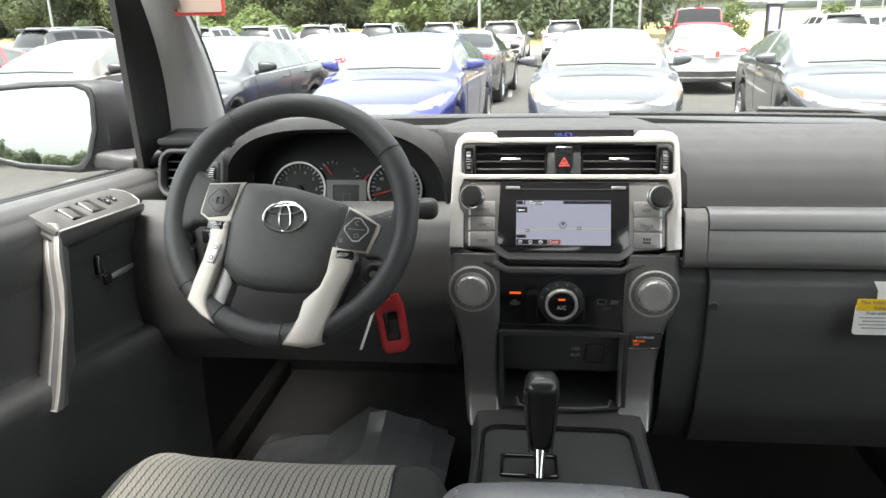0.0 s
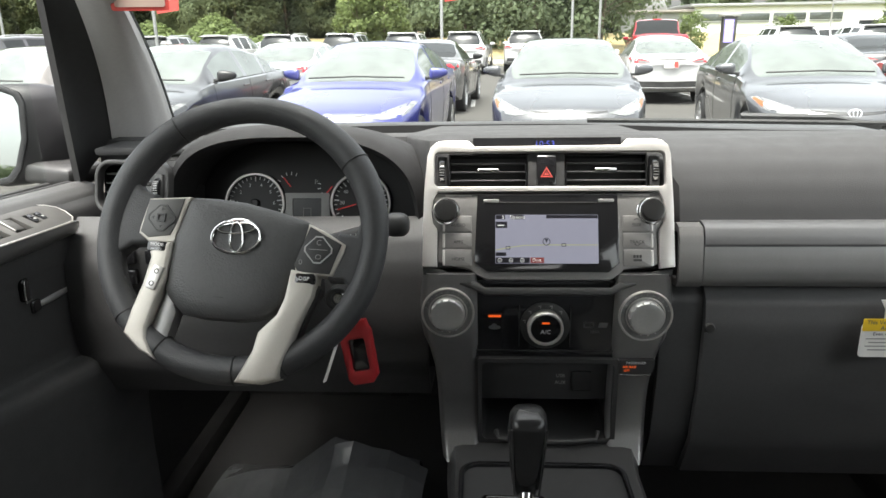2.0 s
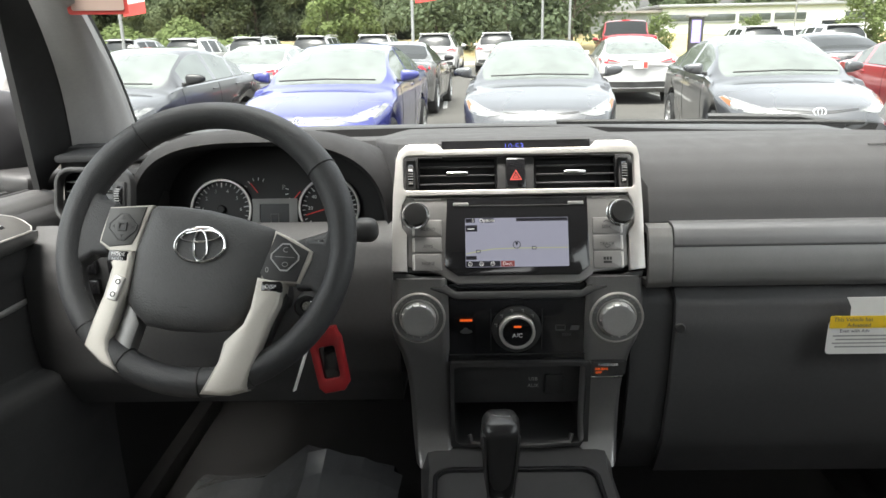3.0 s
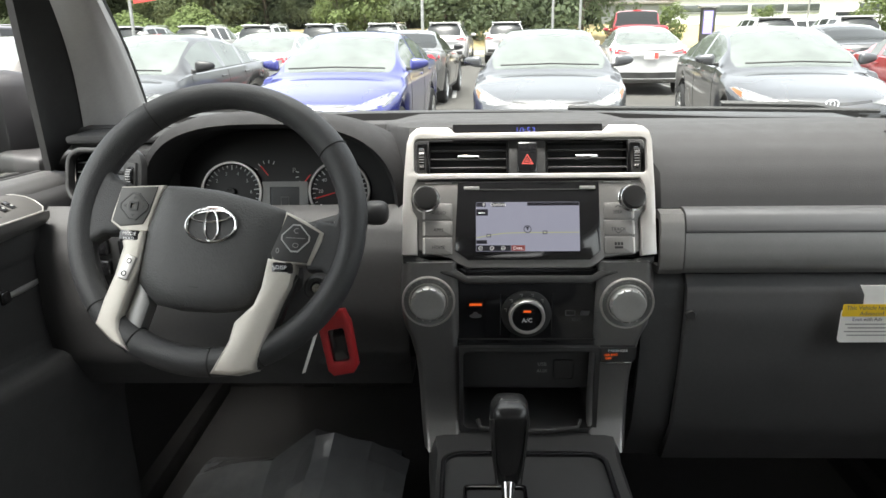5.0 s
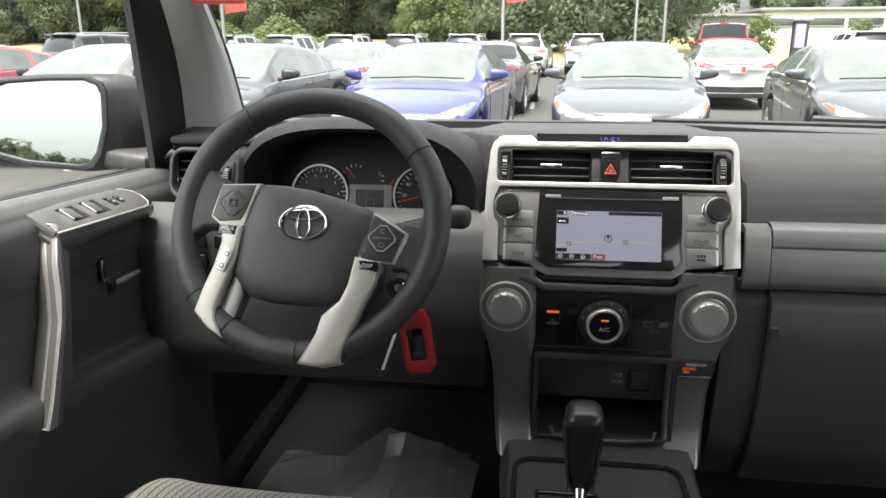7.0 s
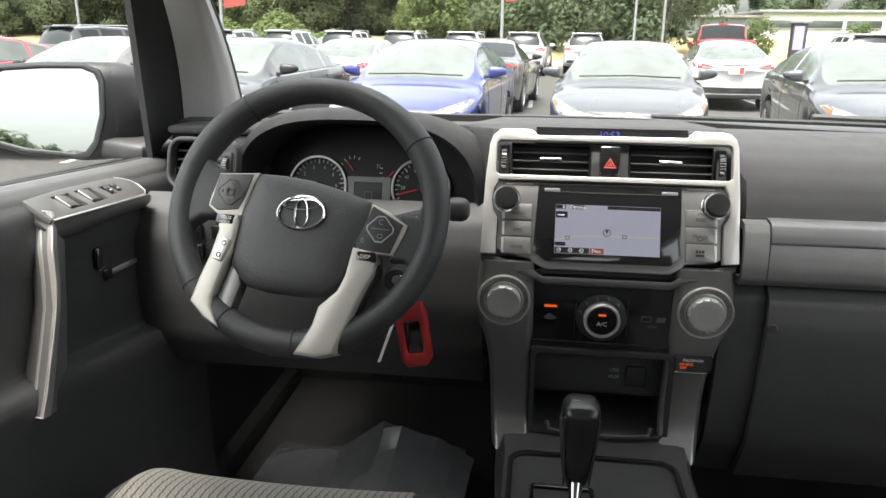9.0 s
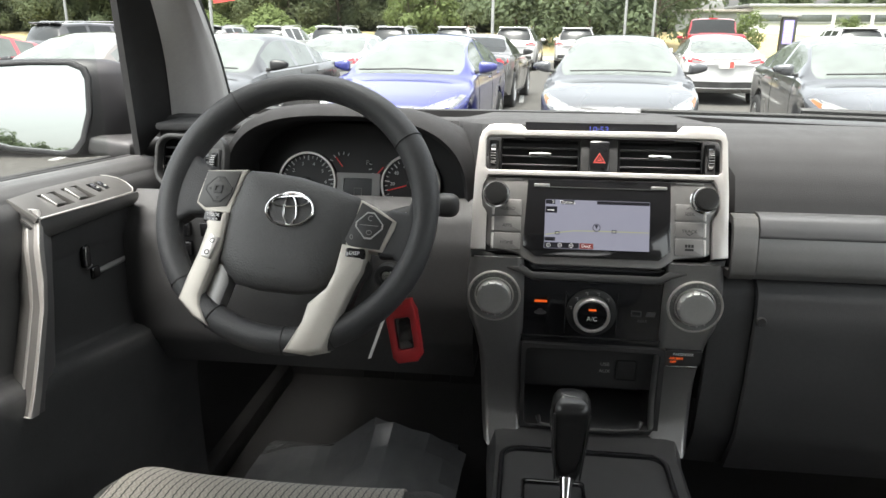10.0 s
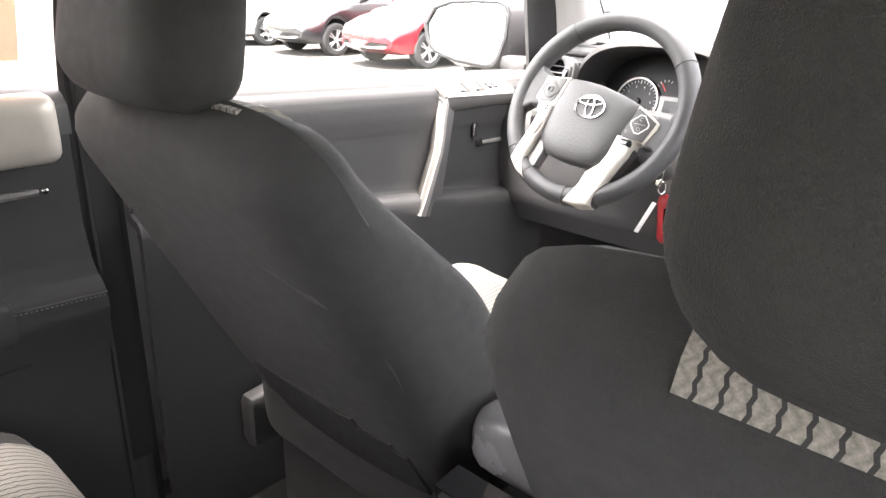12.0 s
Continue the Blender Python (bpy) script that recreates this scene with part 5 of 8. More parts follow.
def shifter():
    th = thing("gear_shifter", pose(-0.03, 0.985, 0.937), "black gear lever with glossy face and chrome neck", "gear lever")
    m = pose(-0.032, 1.004, 0.942, 9, 0, 0)
    rings = []
    for z, w, d in ((0.020, 0.0125, 0.014), (0.035, 0.0175, 0.018), (0.06, 0.0205, 0.021), (0.09, 0.0225, 0.023), (0.115, 0.0232, 0.024), (0.128, 0.0222, 0.023), (0.1355, 0.0185, 0.019), (0.1385, 0.010, 0.010)):
        rings.append([m @ Vector((x, y, z)) for x, y in [(w * math.copysign(abs(math.cos(a)) ** 0.6, math.cos(a)), d * math.copysign(abs(math.sin(a)) ** 0.6, math.sin(a))) for a in [2 * math.pi * i / 24 for i in range(24)]]])
    part("knob", loft(bmesh.new(), rings), KNOBDARK, th, "satin black grip", 55)
    for sx in (-1, 1):
        rail = [m @ Vector((sx * (0.0150 + 0.0052 * v), -(0.0150 + 0.0055 * math.sin(1.75 * v)) - 0.002, 0.026 + 0.104 * v)) for v in [i / 10 for i in range(11)]]
        part("knob_groove", tube(bmesh.new(), rail, 0.0012, 8), RUBBER, th)
    foot, top = Vector((-0.034, 0.962, 0.938)), m @ Vector((0, 0, 0.030))
    part("neck", tube(bmesh.new(), [foot.lerp(top, k / 8) for k in range(9)], lambda t: 0.0055 + 0.0065 * t ** 1.4, 14), CHROME, th, "tapered chrome neck")
    part("release_button", box(bmesh.new(), (-0.021, 0, 0.105), (0.006, 0.012, 0.020), m, 0.002), GLOSS, th)


# ---- doors, posts, side windows ----
def door(s, rear, name):
    y0, y1 = (-0.62, 0.305) if rear else (0.365, 1.345)
    th = thing(name, pose(s * 0.74, (y0 + y1) / 2, 0.6), ("black and grey rear door lining with armrest" if rear else "black and grey front door lining with silver pull handle, shut"), "door", kind="structure")

    def run(prof, n=20):
        def f(u, v):
            k = v * (len(prof) - 1)
            i = min(len(prof) - 2, int(k))
            a = k - i
            x, z = prof[i][0] * (1 - a) + prof[i + 1][0] * a, prof[i][1] * (1 - a) + prof[i + 1][1] * a
            y = y0 + (y1 - y0) * u
            k = smooth01(1.10, 1.23, z)
            drop = -0.047 * (y - 0.6) * k + (1 - k) * (-0.047 * (y - 0.6) if rear else -0.13 * (y - 0.88)) * smooth01(0.85, 1.0, z)
            return (s * (x - 0.012 * smooth01(0.9, 1.345, y)), y, z + drop)
        return f
    if rear:
        belt = [(0.790, 1.290), (0.780, 1.306), (0.765, 1.314), (0.745, 1.316), (0.728, 1.311), (0.718, 1.300), (0.7155, 1.285), (0.7165, 1.268)]
        panel = [(0.7185, 1.2665), (0.722, 1.22), (0.722, 1.14), (0.712, 1.095), (0.697, 1.074), (0.686, 1.067), (0.679, 1.060), (0.675, 1.048), (0.672, 1.03), (0.690, 0.99), (0.702, 0.94), (0.704, 0.80), (0.70, 0.60)]
    else:
        belt = [(0.790, 1.290), (0.780, 1.304), (0.765, 1.311), (0.748, 1.313), (0.735, 1.310), (0.727, 1.303), (0.7235, 1.295)]
        panel = [(0.7250, 1.2945), (0.718, 1.286), (0.7155, 1.270), (0.7155, 1.245), (0.719, 1.226), (0.7225, 1.215), (0.7235, 1.150), (0.7235, 1.086), (0.714, 1.074), (0.700, 1.070), (0.6955, 1.067), (0.6935, 1.059), (0.694, 1.035), (0.697, 0.99), (0.702, 0.94), (0.704, 0.80), (0.70, 0.60)]
    part("sill_pad", thick(grid(bmesh.new(), run(belt), 20, 24), 0.008 * s), TRIMGREY, th, "grey padded window sill", 60)
    part("lining", thick(grid(bmesh.new(), run(panel), 20, 48), 0.012 * s), DASH if rear else LINING, th, "black moulded lining", 60)
    f = run([(0.6755, 1.0555), (0.6740, 1.0500)]) if rear else run([(0.6950, 1.0680), (0.6925, 1.0520)])
    bm = tube(bmesh.new(), [f(i / 40, 0.5) for i in range(41)], 0.0022, 6)
    part("armrest_seam", bm, DASH, th)
    bm = bmesh.new()
    for i in range(150):
        a, b = Vector(f(i / 150, 1.0)), Vector(f((i + 0.55) / 150, 1.0))
        tube(bm, [a, b], 0.0007, 4)
    tagged(part("stitching", bm, DIMPRINT, th, "pale stitching"), kind="stuff")
    part("outer_skin", box(bmesh.new(), (s * 0.845, (y0 + y1) / 2, 0.94), (0.08, y1 - y0 - 0.01, 0.66), bev=0.02), paint("own", (0.30, 0.30, 0.30)), th)
    part("glass_run", box(bmesh.new(), (s * 0.7965, (y0 + y1) / 2, 1.299), (0.010, y1 - y0, 0.014), pose(0, 0, 0, math.degrees(-0.0) * 0, 0, 0), 0.002), RUBBER, th) if rear else part("glass_run", tube(bmesh.new(), [(s * 0.7965, y0 + (y1 - y0) * i / 10, 1.312 - 0.047 * (y0 + (y1 - y0) * i / 10 - 0.6)) for i in range(11)], 0.006, 6), RUBBER, th)
    part("sill_seal", tube(bmesh.new(), [(s * (0.771 - 0.012 * smooth01(0.9, 1.345, q)), q, 1.3165 - 0.047 * (q - 0.6)) for q in [y0 + (y1 - y0) * i / 12 for i in range(13)]], 0.0045, 6), RUBBER, th)
    if not rear:
        # pad seam above the lining
        fs = run([(0.7140, 1.2700), (0.7140, 1.2700)])
        part("pad_seam", tube(bmesh.new(), [fs(0.02 + 0.55 * i / 20, 0.5) for i in range(21)], 0.0012, 5), RUBBER, th)
        # window switch panel: a sloping plate with a rounded front end
        o, ax, ay = Vector((s * 0.7195, 1.000, 1.2905)), Vector((s * -0.030, 0.980, -0.045)).normalized(), Vector((s * -0.0425, 0.0, -0.0255))
        nrm = ax.cross(ay).normalized()
        if nrm.z < 0:
            nrm = -nrm
        ay = (ay - ax * ay.dot(ax)).normalized()
        side = nrm.cross(ax)
        base = Matrix((ax, side, nrm)).transposed().to_4x4()
        base.translation = o
        flip = 1 if side.dot(ay) > 0 else -1

        def at(u, v):
            return (u, flip * v)

        def plate(pts, dep, m, bev=0.0, z0=0.0):
            q = [at(*p) for p in pts]
            return prism(bmesh.new(), q if flip > 0 else q[::-1], dep, m, bev, 2, z0)
        outline = [(-0.004, 0.004), (0.060, -0.001), (0.120, -0.002), (0.172, -0.002), (0.196, 0.004), (0.2085, 0.014), (0.212, 0.026), (0.2085, 0.040), (0.198, 0.0475), (0.120, 0.0480), (0.010, 0.0475), (-0.004, 0.0475)]
        wells = [[(0.040, 0.010), (0.073, 0.010), (0.079, 0.038), (0.046, 0.038)], [(0.087, 0.009), (0.119, 0.009), (0.125, 0.037), (0.093, 0.037)], [(0.136, 0.012), (0.1485, 0.012), (0.1530, 0.031), (0.1405, 0.031)], [(0.155, 0.013), (0.1650, 0.013), (0.1690, 0.029), (0.1590, 0.029)]]
        sp = part("switch_panel", frame_prism(bmesh.new(), [at(*p) for p in outline], [[at(*p) for p in w] for w in wells], 0.007, flat(base, 0, 0, -0.007), 0.0015), PLATE, th, "satin grey window switch panel", 40)
        part("panel_floor", plate([(x, min(v, 0.046)) for x, v in outline], 0.004, base, z0=-0.019), RUBBER, sp)
        for k, w in enumerate(wells):
            c = (sum(p[0] for p in w) / 4, sum(p[1] for p in w) / 4)
            m = base @ Matrix.Translation((c[0], flip * c[1], 0.0))
            if k < 2:
                rk = part("window_switch", box(bmesh.new(), (-0.004, 0, -0.0035), (0.022, 0.025, 0.010), m @ pose(0, 0, 0, 0, 10, 0), 0.0025), PADGREY, sp, "grey rocker of a window switch")
                part("switch_edge", box(bmesh.new(), (-0.0135, 0, 0.0012), (0.0030, 0.024, 0.0030), m, 0.0012), SILVER, rk)
            else:
                lb = part("lock_button", box(bmesh.new(), (0, 0, -0.0020), (0.0085, 0.016, 0.008), m, 0.0015), GLOSS, sp)
                part("button_mark", box(bmesh.new(), (0, flip * 0.003, 0.0022), (0.004, 0.003, 0.0004), m), DIMPRINT, lb)
        edge = [base @ Vector((*at(u, v), -0.0015)) for u, v in ((0.000, 0.0480), (0.060, 0.0485), (0.120, 0.0488), (0.180, 0.0485), (0.198, 0.0478), (0.209, 0.0405), (0.2128, 0.026), (0.209, 0.013), (0.196, 0.003), (0.174, -0.003))]
        part("panel_rim", tube(bmesh.new(), edge, 0.0016, 8), SILVER, sp, "bright satin edge")
        # bezel that runs down from the panel and into the pull
        def bezel(u, v):
            q = base @ Vector((0.215 * u, flip * 0.0488, -0.004))
            return q + Vector((s * (0.001 + 0.016 * v * v), 0.010 * v * u, -0.030 * v * (1 - 0.25 * u)))
        part("panel_fascia", slab(grid(bmesh.new(), bezel, 24, 6), (s * 0.014, 0, 0)), DKSILVER, th, "satin grey bezel", 50)
        # pull handle: rear flank, bright ridge, broad front face
        ridge = [(0.6850, 1.0000, 1.2760), (0.6815, 0.9995, 1.2700), (0.6770, 0.9835, 1.2320), (0.6740, 0.9775, 1.1920), (0.6730, 0.9690, 1.1590), (0.6720, 0.9510, 1.1190), (0.6710, 0.9270, 1.0650), (0.6710, 0.9140, 1.0400)]
        back = [(0.7060, 0.9965, 1.2740), (0.7050, 0.9970, 1.2640), (0.7130, 0.9920, 1.2180), (0.7100, 0.9850, 1.1890), (0.6990, 0.9830, 1.1640), (0.6960, 0.9680, 1.1240), (0.6960, 0.9440, 1.0660), (0.6970, 0.9330, 1.0420)]
        front = [(0.6980, 1.0400, 1.2640), (0.6960, 1.0420, 1.2560), (0.6900, 1.0380, 1.2260), (0.6890, 1.0290, 1.1850), (0.6880, 1.0210, 1.1440), (0.6870, 1.0100, 1.1000), (0.6860, 0.9980, 1.0480), (0.6860, 0.9910, 1.0180)]

        def strip(f0, f1, d0, d1, nm, material, lab):
            def g(u, v):
                k = u * (len(ridge) - 1)
                i = min(len(ridge) - 2, int(k))
                t = k - i
                R, B, Fr = [Vector(q[i]).lerp(Vector(q[i + 1]), t) for q in (ridge, back, front)]
                w = f0 + (f1 - f0) * v
                p = R.lerp(B, -w) if w < 0 else R.lerp(Fr, w)
                p.x += d0 + (d1 - d0) * v + 0.004 * (1 - math.cos(min(1, abs(w) * 1.0) * math.pi / 2)) * (1 if w > 0 else 0)
                return (s * p.x, p.y, p.z)
            return part(nm, slab(grid(bmesh.new(), g, 40, 8), (s * 0.016, 0.002, 0)), material, th, lab, 50)
        strip(-1.0, -0.22, 0.006, 0.0, "pull_flank", RADIOGREY, "satin rear flank of the pull")
        strip(-0.22, 0.26, -0.0012, -0.0012, "pull_handle", SILVER, "curved bright pull ridge")
        strip(0.26, 1.0, 0.0, 0.004, "pull_face", DKSILVER, "darker broad front face of the pull")
        # handle recess, chromed lever and lock
        plane = Matrix(((0, 0, -s, s * 0.7130), (1, 0, 0, 0), (0, 1, 0, 0), (0, 0, 0, 1)))
        frame_pts = [(1.088, 1.131), (1.190, 1.120), (1.226, 1.126), (1.244, 1.142), (1.246, 1.176), (1.236, 1.196), (1.120, 1.208), (1.090, 1.204)]
        cy, cz = 1.166, 1.165
        inner = [(cy + (q - cy) * 0.93, cz + (z - cz) * 0.90) for q, z in frame_pts]
        if s < 0:
            frame_pts, inner = frame_pts[::-1], inner[::-1]
        hr = part("handle_recess", frame_prism(bmesh.new(), frame_pts, [inner], 0.006, plane, 0.0015), BLACK, th, "moulded rim of the handle recess")
        part("recess_floor", prism(bmesh.new(), inner, 0.001, plane, z0=0.001), GLOSS, hr)
        lever = [(s * 0.7045, 1.128 + 0.011 * i, 1.1510 - 0.00015 * i + 0.0006 * (i - 4) ** 2 * 0.1) for i in range(10)]
        h = part("inside_handle", tube(bmesh.new(), lever, lambda t: 0.0032 + 0.0022 * math.sin(math.pi * t), 10), KNOBCAP, th, "dark chromed inside handle")
        part("handle_root", softbox((0.006, 0.010, 0.009), 0.004, 6, m=pose(s * 0.7065, 1.127, 1.152)), GLOSS, h)
        lk = part("lock_lever", softbox((0.006, 0.0080, 0.016), 0.004, 8, m=pose(s * 0.7040, 1.108, 1.182)), GLOSS, th, "black lock lever")
        part("lever_edge", tube(bmesh.new(), [(s * 0.6975, 1.101, 1.170), (s * 0.6975, 1.1000, 1.182), (s * 0.6978, 1.104, 1.196)], 0.0009, 6), KNOBRING, lk)
        part("lever_edge", tube(bmesh.new(), [(s * 0.6978, 1.099, 1.1655), (s * 0.6978, 1.115, 1.1680)], 0.0011, 6), KNOBRING, lk)
    else:
        part("armrest_pad", softbox((0.028, 0.17, 0.035), 0.02, 10, m=pose(s * 0.688, 0.02, 1.06)), DASH, th)
        part("inside_handle", tube(bmesh.new(), [(s * 0.706, 0.155 + 0.012 * i, 1.214) for i in range(9)], 0.0055, 8), DKSILVER, th)
        part("handle_tip", softbox((0.004, 0.005, 0.004), 0.003, 6, m=pose(s * 0.703, 0.258, 1.214)), CHROME, th)
        part("silver_cap", softbox((0.022, 0.05, 0.045), 0.018, 8, m=pose(s * 0.715, 0.240, 1.292)), SPOKE, th)
        part("lower_groove", box(bmesh.new(), (s * 0.694, -0.1, 0.985), (0.01, 0.6, 0.006), None, 0.002), DASH, th)


def side_window(s, rear, name):
    y0, y1, t1 = (-0.60, 0.314, 0.314) if rear else (0.36, 1.345, 1.13)

    def f(u, v):
        y = y0 + (y1 + (t1 - y1) * v - y0) * u
        return (s * (0.7965 - 0.135 * v), y, 1.305 - 0.047 * (y - 0.6) * (1 - v) + 0.365 * v)
    ob = solo(name, thick(grid(bmesh.new(), f, 6, 6), 0.004 * s), PANE, "clear side window glass of the car door", "window", "structure", (s * 0.79, (y0 + y1) / 2, 1.3))
    ob.visible_shadow = False


def b_post(s, name):
    th = thing(name, pose(s * 0.74, 0.325, 0.6), "grey centre door post with black seals", "pillar", kind="structure")

    def f(u, v):
        z = 0.6 + 1.08 * u
        x = 0.735 - 0.10 * smooth01(1.3, 1.68, z)
        return (s * (x - 0.006 * math.sin(math.pi * v)), 0.318 + 0.040 * v, z)
    part("post_cover", thick(grid(bmesh.new(), f, 16, 6), 0.03 * s), TRIMGREY, th)
    # hidden block, added to shut out daylight between the two door skins
    part("post_body", box(bmesh.new(), (s * 0.805, 0.338, 0.93), (0.09, 0.05, 0.80), None, 0.01), BLACK, th)
    for v in (0.0, 1.0):
        part("post_seal", tube(bmesh.new(), [(f(i / 16, v)[0] + s * 0.004, f(i / 16, v)[1] + (0.004 if v else -0.004), f(i / 16, v)[2]) for i in range(17)], 0.008, 6), RUBBER, th)
    bm = bmesh.new()
    grid(bm, lambda u, v: (s * (0.726 - 0.10 * smooth01(1.3, 1.68, 0.75 + 0.85 * u)), 0.322 + 0.034 * v, 0.75 + 0.85 * u), 14, 2)
    part("belt_strap", thick(bm, 0.0015), CLOTH, th, "black seat belt webbing")
    bm = tube(bmesh.new(), [(s * 0.600, 1.09, 1.668), (s * 0.615, 0.7, 1.685), (s * 0.625, 0.33, 1.69), (s * 0.625, -0.6, 1.68), (s * 0.62, -1.4, 1.66)], 0.045, 10)
    part("roof_rail", bm, HEADLINER, th, "pale cloth roof rail")


def door_mirror():
    th = thing("door_mirror", pose(-0.78, 1.40, 1.29), "black door mirror reflecting pale sky and treetops", "mirror")
    face = [(-1.060, 1.372), (-1.038, 1.410), (-0.994, 1.425), (-0.930, 1.429), (-0.863, 1.429), (-0.842, 1.420), (-0.836, 1.405), (-0.838, 1.351), (-0.852, 1.306), (-0.866, 1.289), (-0.884, 1.285), (-0.969, 1.294), (-1.028, 1.311), (-1.050, 1.332)]
    c = Vector((-0.948, 1.352, 1.358))
    n = Vector((0.191, -0.977, 0.112)).normalized()
    x = Vector((0, 0, 1)).cross(n).normalized()
    m = Matrix((x, n.cross(x), n)).transposed().to_4x4()
    m.translation = c
    flatpts = [(px - c.x, pz - c.z) for px, pz in face]
    part("mirror_glass", prism(bmesh.new(), flatpts, 0.003, m), MIRROR, th, "mirror glass")

    def grown(k, left, right, up, down):
        return [(u * k + (right if u > 0 else -left) * abs(u) / 0.11, v * k + (up if v > 0 else -down) * abs(v) / 0.07) for u, v in flatpts]
    part("glass_frame", frame_prism(bmesh.new(), grown(1.0, 0.009, 0.009, 0.006, 0.008), [grown(1.0, -0.001, -0.001, -0.001, -0.001)], 0.012, flat(m, 0, 0, -0.002), 0.002), MIRRORBLACK, th)
    rings = []
    for k, l, r, u, d, z in ((1.0, 0.0095, 0.0095, 0.0065, 0.0085, 0.006), (1.0, 0.013, 0.022, 0.010, 0.011, 0.0), (1.0, 0.015, 0.060, 0.012, 0.011, -0.03), (1.0, 0.008, 0.085, 0.008, 0.006, -0.065), (0.9, 0.0, 0.090, 0.0, 0.0, -0.10), (0.7, 0.0, 0.06, 0.0, 0.0, -0.13), (0.3, 0, 0.03, 0, 0, -0.145)):
        rings.append([m @ Vector((a, b, z)) for a, b in grown(k, l, r, u, d)])
    bm = bmesh.new()
    loft(bm, rings, cap=False)
    bm.faces.new([v for v in bm.verts][-len(flatpts):])
    part("housing", bm, MIRRORBLACK, th, "black plastic housing", 60)
    bm = softbox((0.055, 0.045, 0.018), 0.012, 8, m=pose(-0.802, 1.400, 1.292, 0, 5, -12))
    part("foot", bm, BLACK, th, "grey mounting foot")


def rear_mirror():
    th = thing("rear_view_mirror", pose(0.04, 1.02, 1.66), "black rear-view mirror on a stem at the windscreen", "mirror")
    m = pose(0.040, 0.985, 1.592, 84, 0, -8)
    part("housing", softbox((0.125, 0.036, 0.018), 0.017, 14, lambda p: (p.x, p.y * (1 - 0.12 * (p.x / 0.125) ** 2), p.z), m), MIRRORBLACK, th)
    part("glass", prism(bmesh.new(), rrect(-0.117, -0.029, 0.117, 0.029, 0.026, 6), 0.002, flat(m, 0, 0, 0.0175)), MIRROR, th, "mirror glass")
    part("stem", tube(bmesh.new(), [(0.040, 1.005, 1.60), (0.040, 1.05, 1.635), (0.040, 1.10, 1.655)], 0.009, 8), MIRRORBLACK, th)


# ---- seats ----
def seat_back_shape(p):
    z = (p.z + 0.355) / 0.71
    w = 1.0 - 0.06 * smooth01(0.70, 1.0, z) - 0.05 * smooth01(0.3, 0.0, z)
    ax = abs(p.x) / 0.228
    y = p.y
    if p.y > 0:
        y += -0.026 * smooth01(0.02, 0.28, p.z) + 0.045 * smooth01(0.62, 0.92, ax) * smooth01(0.95, 0.55, z) - 0.008 * (1 - ax * ax)
    else:
        y -= 0.012 * (1 - ax * ax) * smooth01(1.0, 0.4, z)
    zz = p.z - 0.015 * smooth01(0.45, 1.0, ax) * smooth01(0.8, 1.0, z)
    return (p.x * w, y, zz)


